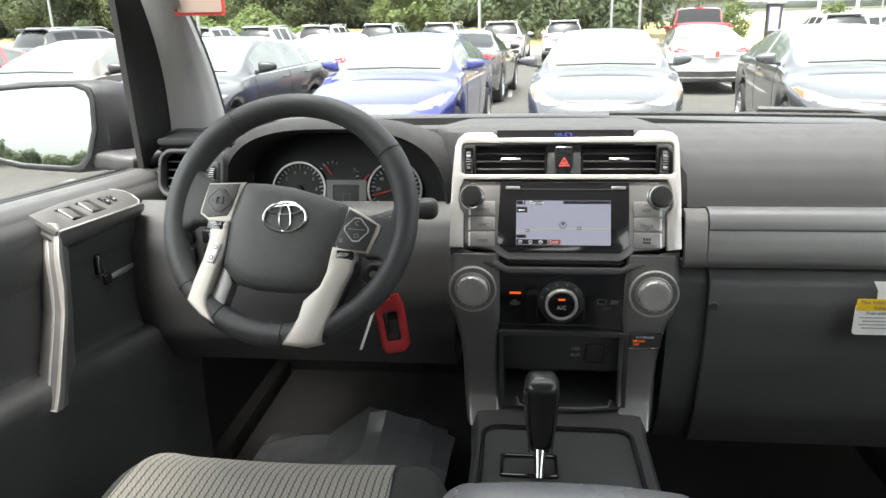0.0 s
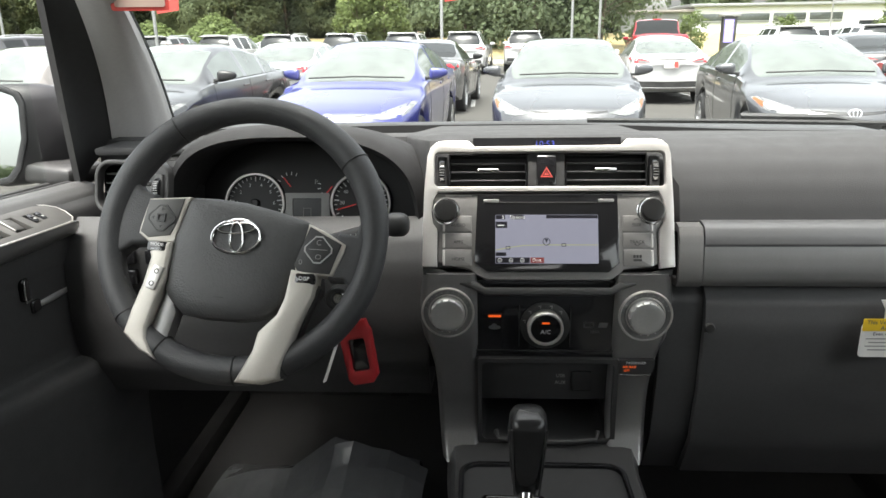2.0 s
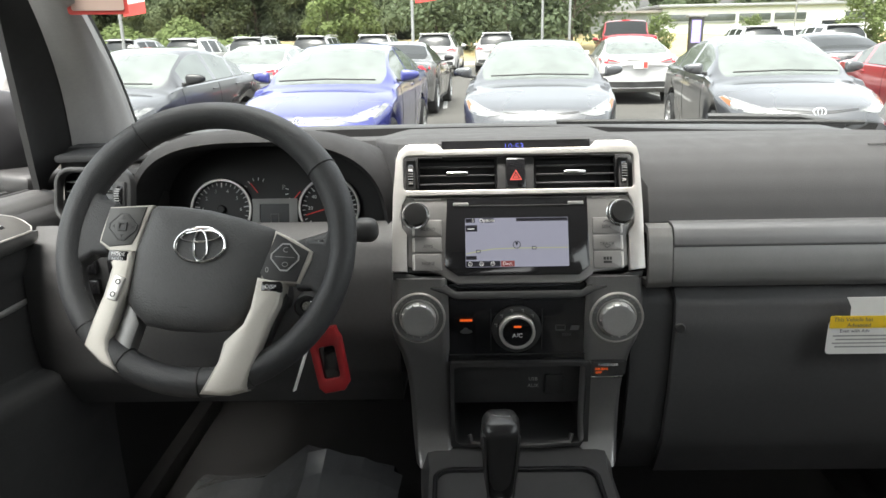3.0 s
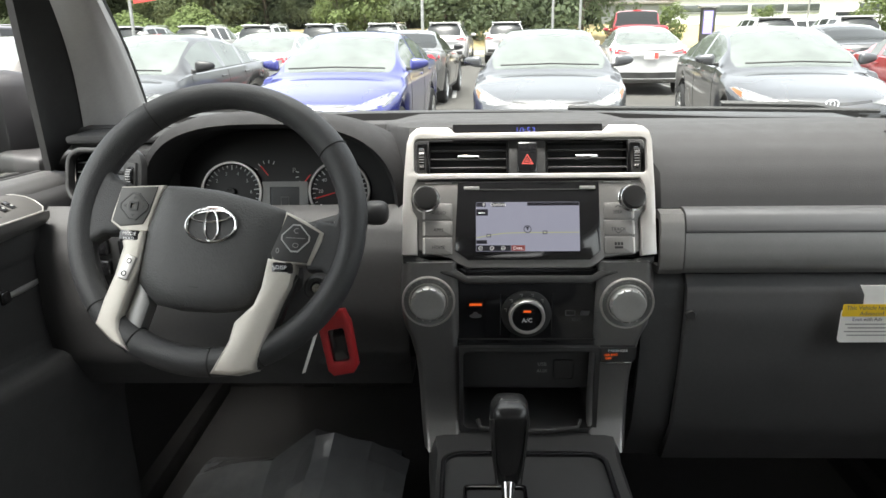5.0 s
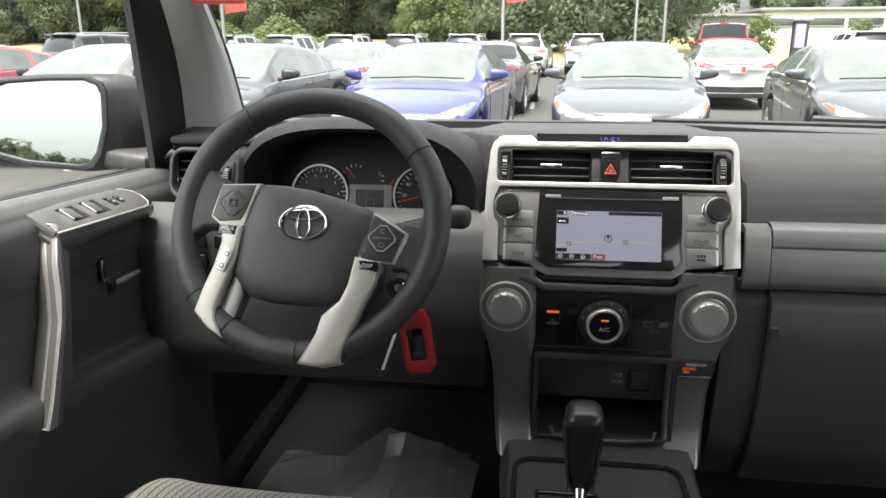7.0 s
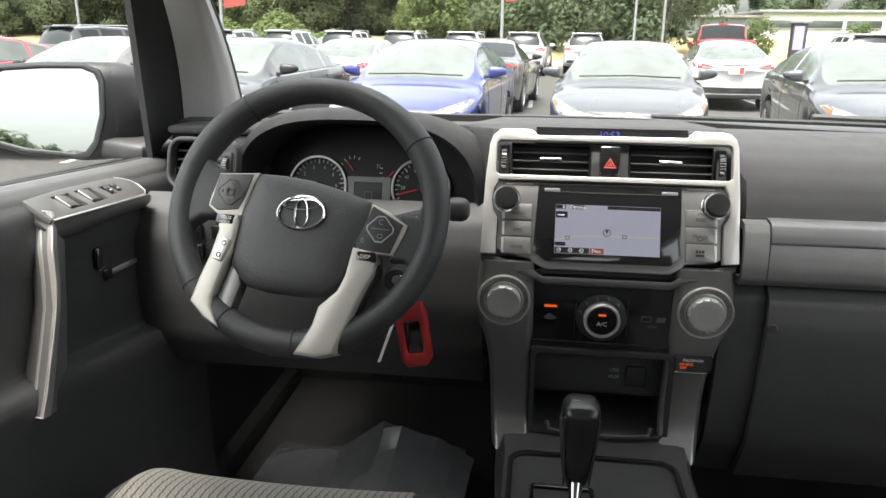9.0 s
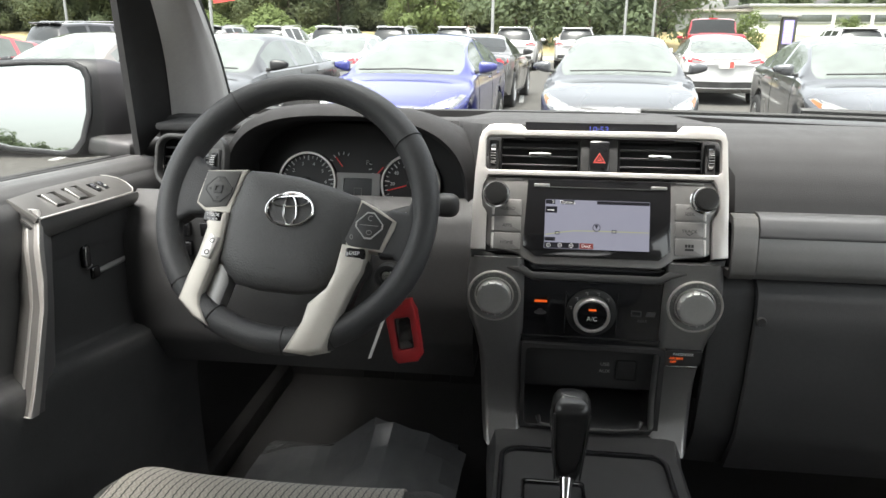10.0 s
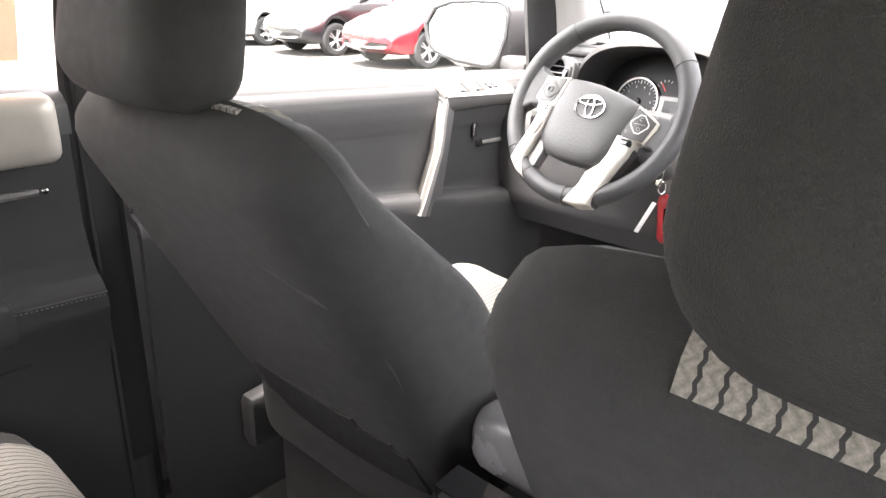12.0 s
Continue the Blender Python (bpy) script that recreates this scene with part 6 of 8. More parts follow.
def front_seat(m, flap, flap_w, flap_z, head_x, head_y, head_z):
    """A front seat; its own x, y, z start on the floor under the middle of the cushion."""
    th = thing("front_seat", m, "black cloth front seat with grey striped insert and headrest", "seat", "front seats", local=True)
    back = pose(0, -0.2695, 0.494, 29)
    part("backrest", softbox((0.222, 0.062, 0.355), 0.055, 26, seat_back_shape, back), CLOTH, th, "black cloth backrest", 60)
    part("backrest_insert", softbox((0.222, 0.062, 0.355), 0.055, 40, seat_back_shape, back, keep=lambda c, n: (abs(c.x) < 0.150 and c.y > 0.03 and -0.20 < c.z < 0.285) or (abs(c.x) < flap_w and c.z > flap_z + 0.085 and c.y > flap), off=0.004), STRIPE, th, "striped grey insert", 60)
    part("back_pocket", softbox((0.222, 0.062, 0.355), 0.055, 40, seat_back_shape, back, keep=lambda c, n: -0.12 < c.x < 0.172 and c.y < -0.03 and -0.30 < c.z < -0.08 + 0.05 * math.cos(c.x * 8), off=0.003), NET, th, "dark map pocket", 60)
    # piped seam that rounds each shoulder and runs down beside the pocket
    for sx in (-1, 1):
        line = [(0.120, 0.222), (0.150, 0.214), (0.176, 0.200), (0.193, 0.176), (0.203, 0.140), (0.206, 0.09), (0.203, 0.02), (0.197, -0.08), (0.190, -0.20), (0.182, -0.31)]
        seam = [back @ Vector(seat_back_shape(Vector((sx * x, -0.0605 if x < 0.18 else -0.0605 + (x - 0.18) * 0.7, z)))) for x, z in line]
        part("seam", tube(bmesh.new(), seam, 0.0026, 6), BLACK, th)

    def head(p):
        k = (p.z + 0.105) / 0.21
        return (p.x * (1.05 - 0.16 * smooth01(0.1, 1.0, k)), p.y + 0.012 * math.cos(p.x * 9) * (1 if p.y > 0 else -0.6), p.z + 0.006 * math.cos(p.x * 10) * (1 if p.z > 0 else -1.8))
    hr = pose(head_x, head_y, head_z, -11)
    h = part("headrest", softbox((0.104, 0.043, 0.110), 0.040, 20, head, hr), CLOTH, th, "black cloth headrest", 60)
    for sx in (-0.06, 0.06):
        part("headrest_post", tube(bmesh.new(), [hr @ Vector((sx, 0.0, -0.09)), hr @ Vector((sx, 0.012, -0.116))], 0.006, 10), CHROME, h)

    def cush(p):
        ax = abs(p.x) / 0.228
        z = p.z + (0.008 * smooth01(0.66, 0.95, ax) - 0.010 * (1 - ax * ax)) * (p.z > 0) - 0.03 * smooth01(0.6, 1.0, p.y / 0.27) * (p.z > 0)
        return (p.x * (1 - 0.06 * smooth01(0.5, 1.0, p.y / 0.27)), p.y, z)
    cu = pose(0, 0.015, 0.305, 2.5)
    part("cushion", softbox((0.228, 0.27, 0.085), 0.06, 26, cush, cu), CLOTH, th, "black cloth cushion", 60)
    part("cushion_insert", softbox((0.228, 0.27, 0.085), 0.06, 44, cush, cu, keep=lambda c, n: -0.190 < c.x < 0.158 and c.z > 0.035 and c.y > -0.2, off=0.004), STRIPE, th, "striped grey insert", 60)
    part("seat_base", box(bmesh.new(), (0, 0.0, 0.13), (0.42, 0.44, 0.20), None, 0.02), BLACK, th)
    for sx in (-1, 1):
        part("seat_rail", box(bmesh.new(), (sx * 0.19, 0.0, 0.020), (0.04, 0.60, 0.04), None, 0.006), DKSILVER, th, "steel seat rail")
    part("side_cover", softbox((0.022, 0.24, 0.05), 0.018, 12, m=pose(-0.236, -0.02, 0.235)), BLACK, th)
    part("recline_lever", softbox((0.010, 0.05, 0.012), 0.008, 8, m=pose(-0.268, -0.06, 0.25)), BLACK, th)
    return th


def rear_bench():
    th = thing("rear_bench", pose(0, -0.1, 0.575), "black cloth rear bench with grey striped inserts", "seat")

    def c(p):
        return (p.x, p.y, p.z - 0.02 * smooth01(0.5, 1.0, p.y / 0.25) * (p.z > 0))
    cu = pose(0, -0.085, 0.895, 3)
    part("cushion", softbox((0.64, 0.25, 0.085), 0.06, 34, c, cu), CLOTH, th, "", 60)
    for x0, x1 in ((-0.55, -0.18), (0.18, 0.55)):
        part("cushion_insert", softbox((0.64, 0.25, 0.085), 0.06, 70, c, cu, keep=lambda q, n: x0 < q.x < x1 and q.z > 0.0 and q.y > -0.2, off=0.004), STRIPE, th, "striped grey insert", 60)
    bk = pose(0, -0.44, 1.13, 20)
    part("backrest", softbox((0.64, 0.065, 0.26), 0.055, 30, None, bk), CLOTH, th, "", 60)
    for x in (-0.38, 0.38):
        part("headrest", softbox((0.13, 0.045, 0.085), 0.04, 14, None, pose(x, -0.545, 1.47, 12)), CLOTH, th, "", 60)
    part("base", box(bmesh.new(), (0, -0.1, 0.67), (1.2, 0.36, 0.20), None, 0.02), BLACK, th)


def loose_things():
    # folded protective film on the driver's floor, leaning against the tunnel
    ridge = [(-0.64, 1.50, 0.615), (-0.56, 1.49, 0.650), (-0.47, 1.47, 0.672), (-0.374, 1.458, 0.752), (-0.300, 1.462, 0.722), (-0.210, 1.475, 0.690)]

    def edge(u):
        k = u * (len(ridge) - 1)
        i = min(len(ridge) - 2, int(k))
        return Vector(ridge[i]).lerp(Vector(ridge[i + 1]), k - i)

    def crumple(x, y, k):
        q = Vector((x * 7, y * 7, k))
        return abs(noise.noise(q)) * 0.050 + abs(noise.noise(q * 2.3)) * 0.022

    def front(u, v):
        p = edge(u)
        y = p.y - 0.34 * v
        z = 0.592 + (p.z - 0.592) * (1 - v) ** 1.3 + crumple(p.x, y, 3.1) * math.sin(math.pi * min(1, v * 1.15)) * 0.8
        return (p.x + 0.02 * noise.noise(Vector((p.x * 9, y * 9, 1.3))) * v, y, z)

    def rear_side(u, v):
        p = edge(u)
        return (p.x, p.y + 0.002 + 0.10 * v, 0.592 + (p.z - 0.592) * (1 - v) + crumple(p.x, p.y + v * 0.1, 7.7) * 0.4 * math.sin(math.pi * v))

    def flap(u, v):
        x, y = -0.42 + 0.21 * u, 1.27 + 0.15 * v
        return (x + 0.02 * v, y, front((x + 0.64) / 0.43, (1.475 - y) / 0.34)[2] + 0.012 + 0.030 * math.sin(math.pi * u) * v + crumple(x, y, 5.2) * 0.4)
    th = thing("floor_film", pose(-0.40, 1.40, 0.578), "crumpled dark grey plastic film on the driver's floor", "plastic sheet")
    part("sheet", thick(grid(bmesh.new(), front, 15, 9), 0.001), BAG, th, "", 6)
    part("back_fold", thick(grid(bmesh.new(), rear_side, 12, 4), 0.001), BAG, th, "", 6)
    part("flap", thick(grid(bmesh.new(), flap, 6, 4), 0.001), BAG, th, "", 6)
    # pedals
    for x, w, nm in ((-0.42, 0.075, "brake_pedal"), (-0.275, 0.045, "accelerator_pedal")):
        th = thing(nm, pose(x, 1.72, 0.62), "black rubber pedal hanging in the dark footwell", "pedal")
        part("pad", box(bmesh.new(), (0, 0, 0), (w, 0.012, 0.07), pose(x, 1.72, 0.74, -25), 0.004), RUBBER, th)
        part("arm", tube(bmesh.new(), [(x, 1.73, 0.76), (x, 1.80, 0.88), (x, 1.95, 1.0)], 0.008, 8), BLACK, th)
    # warning label that hangs from the glovebox
    th = thing("hanging_label", pose(0.46, 1.12, 1.09), "white hanging label with a yellow printed heading", "label")
    m = pose(0, 1.118, 0, 90, 0, 0)
    part("sheet", prism(bmesh.new(), rrect(0.405, 1.0905, 0.520, 1.1375, 0.005), 0.0012, m), PAPER, th)
    part("strap", prism(bmesh.new(), [(0.432, 1.138), (0.520, 1.138), (0.520, 1.170), (0.424, 1.170), (0.431, 1.157)], 0.0010, m), PAPER, th)
    part("heading", prism(bmesh.new(), rrect(0.4055, 1.1275, 0.5195, 1.1445, 0.002), 0.0006, m, z0=0.0016), YELLOW, th, "yellow heading band")
    bm = bmesh.new()
    text(bm, "This Vehicle has", 0.0078, flat(m, 0.410, 1.1395, 0.0024), 0.0001, "LEFT")
    text(bm, "Advanced", 0.0078, flat(m, 0.428, 1.1315, 0.0024), 0.0001, "LEFT")
    part("heading_text", bm, GREYPRINT, th)
    part("text_line", text(bmesh.new(), "Even with Adv", 0.0066, flat(m, 0.420, 1.1232, 0.0016), 0.0001, "LEFT"), GREYPRINT, th)
    for i in range(4):
        part("text_bar", box(bmesh.new(), (0.462, 1.1165 - 0.0052 * i, 0.0014), (0.100 - 0.008 * (i % 2), 0.0018, 0.0006), m), DIMPRINT, th)
    # price sheet in the rear side window
    th = thing("window_sheet", pose(-0.77, 0.10, 1.36), "large pale printed sheet inside the rear side window", "label")
    sl = pose(-0.7605, 0, 1.345, 0, 20.5, 0) @ Matrix(((0, 0, 1, 0), (1, 0, 0, 0), (0, 1, 0, 0), (0, 0, 0, 1)))
    part("sheet", prism(bmesh.new(), rrect(-0.20, 0.012, 0.306, 0.25, 0.004), 0.001, sl), PINKPAPER, th)
    part("print_block", prism(bmesh.new(), rrect(-0.12, 0.03, 0.270, 0.225, 0.002), 0.0004, sl, z0=0.0012), TANPAPER, th)
    for i in range(9):
        part("text_bar", box(bmesh.new(), (0.075 + 0.008 * (i % 3), 0.035 + 0.021 * i, 0.0020), (0.34 - 0.05 * (i % 3), 0.009 if i % 4 == 0 else 0.005, 0.0006), sl), GREYPRINT if i % 4 == 0 else DIMPRINT, th)


steering_wheel()
steering_column()
key_set()
console()
shifter()
for s_, side in ((-1, "1"), (1, "2")):
    door(s_, False, "door_" + side)
    side_window(s_, False, "window_" + ("2" if s_ < 0 else "3"))
    door(s_, True, "door_" + ("3" if s_ < 0 else "4"))
    side_window(s_, True, "window_" + ("4" if s_ < 0 else "5"))
    b_post(s_, "trim_" + ("3" if s_ < 0 else "4"))
door_mirror()
rear_mirror()
front_seat(pose(-0.374, 0.72, 0.575), 0.024, 0.138, 0.2, 0.000, -0.447, 0.909)
front_seat(pose(0.276, 0.65, 0.574), -0.048, 0.100, 0.2515, 0.021, -0.480, 0.919)
rear_bench()
loose_things()


# ---- ground ----
def ground():
    n = 40
    bm = bmesh.new()

    def f(u, v):
        x = -400 + 800 * u
        y = -400 + 900 * v
        return (x, y, 0.0)
    grid(bm, f, n, n)
    solo("ground", bm, GRASS, "rough grass reaching to the horizon", "ground", "structure")
    bm = box(bmesh.new(), (0, 8, -0.06), (130, 64, 0.14))
    solo("pavement", bm, ASPHALT, "dark grey asphalt of the parking lot", "parking lot", "structure", (0, 8, 0))
    bm = box(bmesh.new(), (0, 47.0, -0.05), (260, 9.0, 0.11))
    solo("road", bm, ROADGREY, "pale grey road behind the parking lot", "road", "structure", (0, 47, 0))
    bm = box(bmesh.new(), (0, 40.6, 0.0), (130, 0.2, 0.26), bev=0.03)
    solo("kerb", bm, ROADGREY, "concrete kerb at the edge of the lot", "kerb", "structure", (0, 40.6, 0))
    for row, y in (("near", 10.6), ("far", 19.0), ("last", 27.0)):
        for i in range(-9 if row != "near" else -2, 10):
            bm = box(bmesh.new(), (0, 0, 0), (0.10, 5.2, 0.006))
            ob = solo("bay_line", bm, PAINTWHITE, "worn white bay line on asphalt", "line", "structure", group="bay lines")
            ob.location = (-0.30 + 2.7 * i, y, 0.0145)

    def bank(u, v):
        x = -130 + 190 * u
        y = 53 + 18 * v
        return (x, y, 0.02 + (1.5 + 0.5 * noise.noise(Vector((x * 0.05, y * 0.05, 0)))) * smooth01(0.0, 1.0, v))
    solo("grass_bank", grid(bmesh.new(), bank, 60, 8), DRYGRASS, "rising bank of dry and green grass", "grass", "structure", (-35, 60, 0))


# ---- cars ----
from mathutils.bvhtree import BVHTree


def lerp_keys(keys, y):
    if y <= keys[0][0]:
        return keys[0][1]
    for (a, va), (b, vb) in zip(keys, keys[1:]):
        if y <= b:
            t = (y - a) / (b - a)
            return va + (vb - va) * t
    return keys[-1][1]


SHAPES = {
    # length, half width, body top line and roof line as (y from the nose, height); posts of the side windows
    "sedan": dict(L=4.64, W=0.885, deck=[(0, 0.60), (0.04, 0.68), (0.12, 0.745), (0.35, 0.815), (0.8, 0.905), (1.22, 0.985), (1.5, 1.02), (3.9, 1.07), (4.25, 1.085), (4.52, 1.07), (4.60, 1.00), (4.64, 0.86)], roof=[(1.15, 0.985), (1.6, 1.215), (2.0, 1.375), (2.3, 1.435), (2.7, 1.45), (3.1, 1.425), (3.5, 1.33), (4.12, 1.085)], cowl=1.15, rf=2.06, rr=3.22, tail=4.12, posts=(1.62, 2.60, 2.70, 3.42, 3.50, 3.78), wheel=0.315, axles=(0.92, 3.62), flank=0.24),
    "hatch": dict(L=4.54, W=0.88, deck=[(0, 0.58), (0.04, 0.66), (0.12, 0.73), (0.4, 0.83), (0.8, 0.93), (1.15, 1.01), (1.4, 1.04), (3.7, 1.12), (4.35, 1.12), (4.48, 1.08), (4.54, 0.88)], roof=[(1.0, 0.96), (1.5, 1.22), (1.95, 1.41), (2.3, 1.47), (2.7, 1.475), (3.2, 1.42), (3.8, 1.30), (4.38, 1.13)], cowl=1.0, rf=1.98, rr=3.10, tail=4.38, posts=(1.5, 2.45, 2.55, 3.30, 3.38, 3.75), wheel=0.315, axles=(0.94, 3.64), flank=0.24),
    "suv": dict(L=4.75, W=0.94, deck=[(0, 0.76), (0.04, 0.86), (0.12, 0.95), (0.5, 1.05), (1.1, 1.13), (1.4, 1.16), (4.4, 1.20), (4.62, 1.19), (4.70, 1.15), (4.75, 0.98)], roof=[(1.2, 1.12), (1.65, 1.42), (2.0, 1.62), (2.3, 1.69), (3.3, 1.715), (4.1, 1.68), (4.4, 1.60), (4.66, 1.20)], cowl=1.2, rf=2.04, rr=4.22, tail=4.66, posts=(1.66, 2.55, 2.65, 3.40, 3.50, 4.15), wheel=0.36, axles=(0.94, 3.72), flank=0.32),
    "coupe": dict(L=5.02, W=0.955, deck=[(0, 0.70), (0.04, 0.78), (0.12, 0.84), (0.5, 0.91), (1.6, 1.0), (1.9, 1.02), (4.2, 1.09), (4.7, 1.09), (4.92, 1.07), (4.98, 1.02), (5.02, 0.86)], roof=[(1.8, 1.0), (2.2, 1.22), (2.6, 1.38), (2.9, 1.44), (3.3, 1.445), (3.7, 1.37), (4.30, 1.10)], cowl=1.8, rf=2.62, rr=3.60, tail=4.30, posts=(2.15, 3.25, 3.33, 3.70, 3.74, 3.80), wheel=0.36, axles=(1.0, 3.95), flank=0.26),
    "pickup": dict(L=5.8, W=1.01, deck=[(0, 0.98), (0.04, 1.08), (0.12, 1.16), (0.5, 1.22), (1.3, 1.28), (1.6, 1.31), (3.5, 1.34), (3.55, 1.48), (5.74, 1.50), (5.78, 1.47), (5.8, 1.3)], roof=[(1.4, 1.26), (1.8, 1.70), (2.05, 1.92), (2.35, 2.04), (3.2, 2.04), (3.40, 2.00), (3.52, 1.34)], cowl=1.4, rf=2.12, rr=3.36, tail=3.52, posts=(1.85, 2.55, 2.63, 3.15, 3.17, 3.20), wheel=0.42, axles=(1.0, 4.55), flank=0.36),
}
# lamps, grille and rear lamps as outlines in the upright plane: (half-width share, height)
FACES = {
    "sedan": dict(lamp=[(0.46, 0.690), (0.68, 0.660), (0.90, 0.690), (0.965, 0.800), (0.90, 0.815), (0.66, 0.742)], amber=[(0.90, 0.715), (0.955, 0.790), (0.93, 0.805), (0.875, 0.770)], grille=[(0.0, 0.665), (0.16, 0.672), (0.46, 0.700), (0.46, 0.718), (0.16, 0.700), (0.0, 0.694)], low=[(0.0, 0.36), (0.62, 0.36), (0.70, 0.56), (0.0, 0.60)],
                  tail=[(0.46, 0.915), (0.62, 0.885), (0.93, 0.900), (0.965, 1.000), (0.90, 1.030), (0.62, 0.965)], plate=0.86, shade=(0.34, 0.50)),
    "hatch": dict(lamp=[(0.52, 0.665), (0.70, 0.600), (0.86, 0.560), (0.95, 0.80), (0.90, 0.825), (0.68, 0.742)], amber=[(0.82, 0.56), (0.88, 0.56), (0.90, 0.62), (0.84, 0.62)], grille=[(0.0, 0.600), (0.50, 0.610), (0.52, 0.645), (0.0, 0.650)], low=[(0.0, 0.30), (0.70, 0.30), (0.78, 0.44), (0.0, 0.47)],
                  tail=[(0.60, 0.95), (0.80, 0.70), (0.93, 0.72), (0.95, 1.05), (0.88, 1.08), (0.66, 1.02)], plate=0.82, shade=(0.32, 0.50)),
    "suv": dict(lamp=[(0.50, 0.84), (0.72, 0.80), (0.92, 0.83), (0.96, 0.93), (0.72, 0.92)], amber=[(0.90, 0.84), (0.95, 0.90), (0.93, 0.92), (0.88, 0.88)], grille=[(0.0, 0.70), (0.46, 0.72), (0.48, 0.84), (0.0, 0.86)], low=[(0.0, 0.42), (0.66, 0.42), (0.72, 0.58), (0.0, 0.60)],
                tail=[(0.52, 1.045), (0.72, 0.985), (0.94, 1.000), (0.96, 1.105), (0.78, 1.130)], plate=0.88, shade=(0.42, 0.60)),
    "coupe": dict(lamp=[(0.50, 0.70), (0.90, 0.68), (0.93, 0.78), (0.50, 0.80)], amber=[(0.90, 0.70), (0.94, 0.72), (0.94, 0.76), (0.90, 0.76)], grille=[(0.0, 0.68), (0.48, 0.69), (0.48, 0.78), (0.0, 0.78)], low=[(0.0, 0.36), (0.62, 0.36), (0.70, 0.52), (0.0, 0.56)],
                  tail=[(0.22, 0.885), (0.86, 0.875), (0.93, 0.93), (0.90, 1.00), (0.22, 0.995)], plate=0.62, shade=(0.36, 0.52)),
    "pickup": dict(lamp=[(0.60, 1.00), (0.92, 1.00), (0.94, 1.12), (0.60, 1.12)], amber=[(0.88, 1.01), (0.93, 1.02), (0.93, 1.08), (0.88, 1.08)], grille=[(0.0, 0.86), (0.56, 0.86), (0.56, 1.12), (0.0, 1.14)], low=[(0.0, 0.50), (0.66, 0.50), (0.66, 0.70), (0.0, 0.70)],
                   tail=[(0.82, 1.02), (0.97, 1.02), (0.97, 1.42), (0.82, 1.42)], plate=0.72, shade=(0.46, 0.56)),
}


def car(kind, key, m, label, name="car", dark=False, group="parked cars"):
    """A parked car. Its own y runs from the nose (0) to the tail; z from the ground."""
    S, Q = SHAPES[kind], FACES[kind]
    L, W, p = S["L"], S["W"], S["posts"]
    th = thing(name, m, label, "car" if kind != "pickup" else "pickup truck", group, local=True)
    R = S["wheel"] + 0.065
    ys = {0.0, 0.02, 0.05, 0.09, 0.14, L, L - 0.02, L - 0.05, L - 0.10, S["cowl"], S["rf"], S["rr"], S["tail"], *p}
    ys |= {round(L * k / 44, 3) for k in range(1, 44)}
    if kind == "pickup":
        ys |= {3.385, 3.42, 3.455, 3.488}
    for a in S["axles"]:
        ys |= {round(a + R * math.sin(k / 9 * math.pi / 2), 3) for k in range(-9, 10)}
    keep = []
    for y in sorted(ys):
        if not keep or y - keep[-1] > 0.014 or y in (L, *p, S["cowl"], S["rf"], S["rr"], S["tail"]):
            keep.append(y)
    ys = keep
    rows = []
    for y in ys:
        deck = lerp_keys(S["deck"], y)
        in_cab = S["cowl"] <= y <= S["tail"]
        up = max(0.0, lerp_keys(S["roof"], y) - deck) if in_cab else 0.0
        w = W * (0.86 + 0.14 * math.sin(min(1.0, y / 0.8) * math.pi / 2)) * (0.90 + 0.10 * math.sin(min(1.0, (L - y) / 0.7) * math.pi / 2))
        zb = S["flank"] + 0.10 * max(0, 1 - y / 0.25) + 0.12 * max(0, 1 - (L - y) / 0.35)
        for a in S["axles"]:
            if abs(y - a) < R:
                zb = max(zb, S["wheel"] + math.sqrt(max(0, R * R - (y - a) ** 2)))
        crown = 0.085 if not in_cab else 0.05
        crown *= 0.5 if kind == "pickup" else 1.0
        zs = deck - crown
        zb = min(zb, zs - 0.08)
        h = zs - zb
        side = [(0.0, zb), (w * 0.80, zb), (w * 0.955, zb + 0.025), (w * 0.985, zb + h * 0.30), (w, zb + h * 0.60), (w * 0.992, zb + h * 0.84), (w * 0.962, zs)]
        k = min(1.0, up / 0.40)
        wt = W * (0.84 - 0.205 * k) if kind != "pickup" else W * (0.88 - 0.13 * k)
        hood = [(w * 0.90, zs + crown * 0.42), (w * 0.80, zs + crown * 0.66), (w * 0.68, zs + crown * 0.82), (w * 0.50, zs + crown * 0.93), (w * 0.26, zs + crown * 0.985), (0.0, deck)]
        top = deck + up
        cab = [(w * 0.905, zs + 0.025), (wt + 0.035, top - 0.085 * k), (wt, top - 0.038 * k - 0.004), (wt * 0.86, top - 0.008), (wt * 0.45, top + 0.012), (0.0, top + 0.016)]
        f = min(1.0, up / 0.10)
        ring = side + [(a[0] * (1 - f) + c[0] * f, a[1] * (1 - f) + c[1] * f) for a, c in zip(hood, cab)]
        # the nose, the screens and the tail bow in plan
        out = []
        for j, (x, z) in enumerate(ring):
            q = abs(x) / W
            yy = y + 0.34 * q ** 3 * max(0.0, 1 - y / 0.9) - 0.26 * q ** 3 * max(0.0, 1 - (L - y) / 0.7)
            if j >= 7:
                yy += 0.17 * q * q * smooth01(S["cowl"] - 0.4, S["cowl"], y) * smooth01(S["rf"] + 0.35, S["rf"], y)
                yy -= (0.13 if kind in ("sedan", "coupe", "hatch") else 0.06) * q * q * smooth01(S["rr"] - 0.3, S["rr"], y) * smooth01(S["tail"] + 0.3, S["tail"], y)
            out.append((x, yy, z))
        rows.append(out)
    body, glass_f, glass_r = bmesh.new(), bmesh.new(), bmesh.new()
    store, panes, n = {}, {}, len(rows[0])

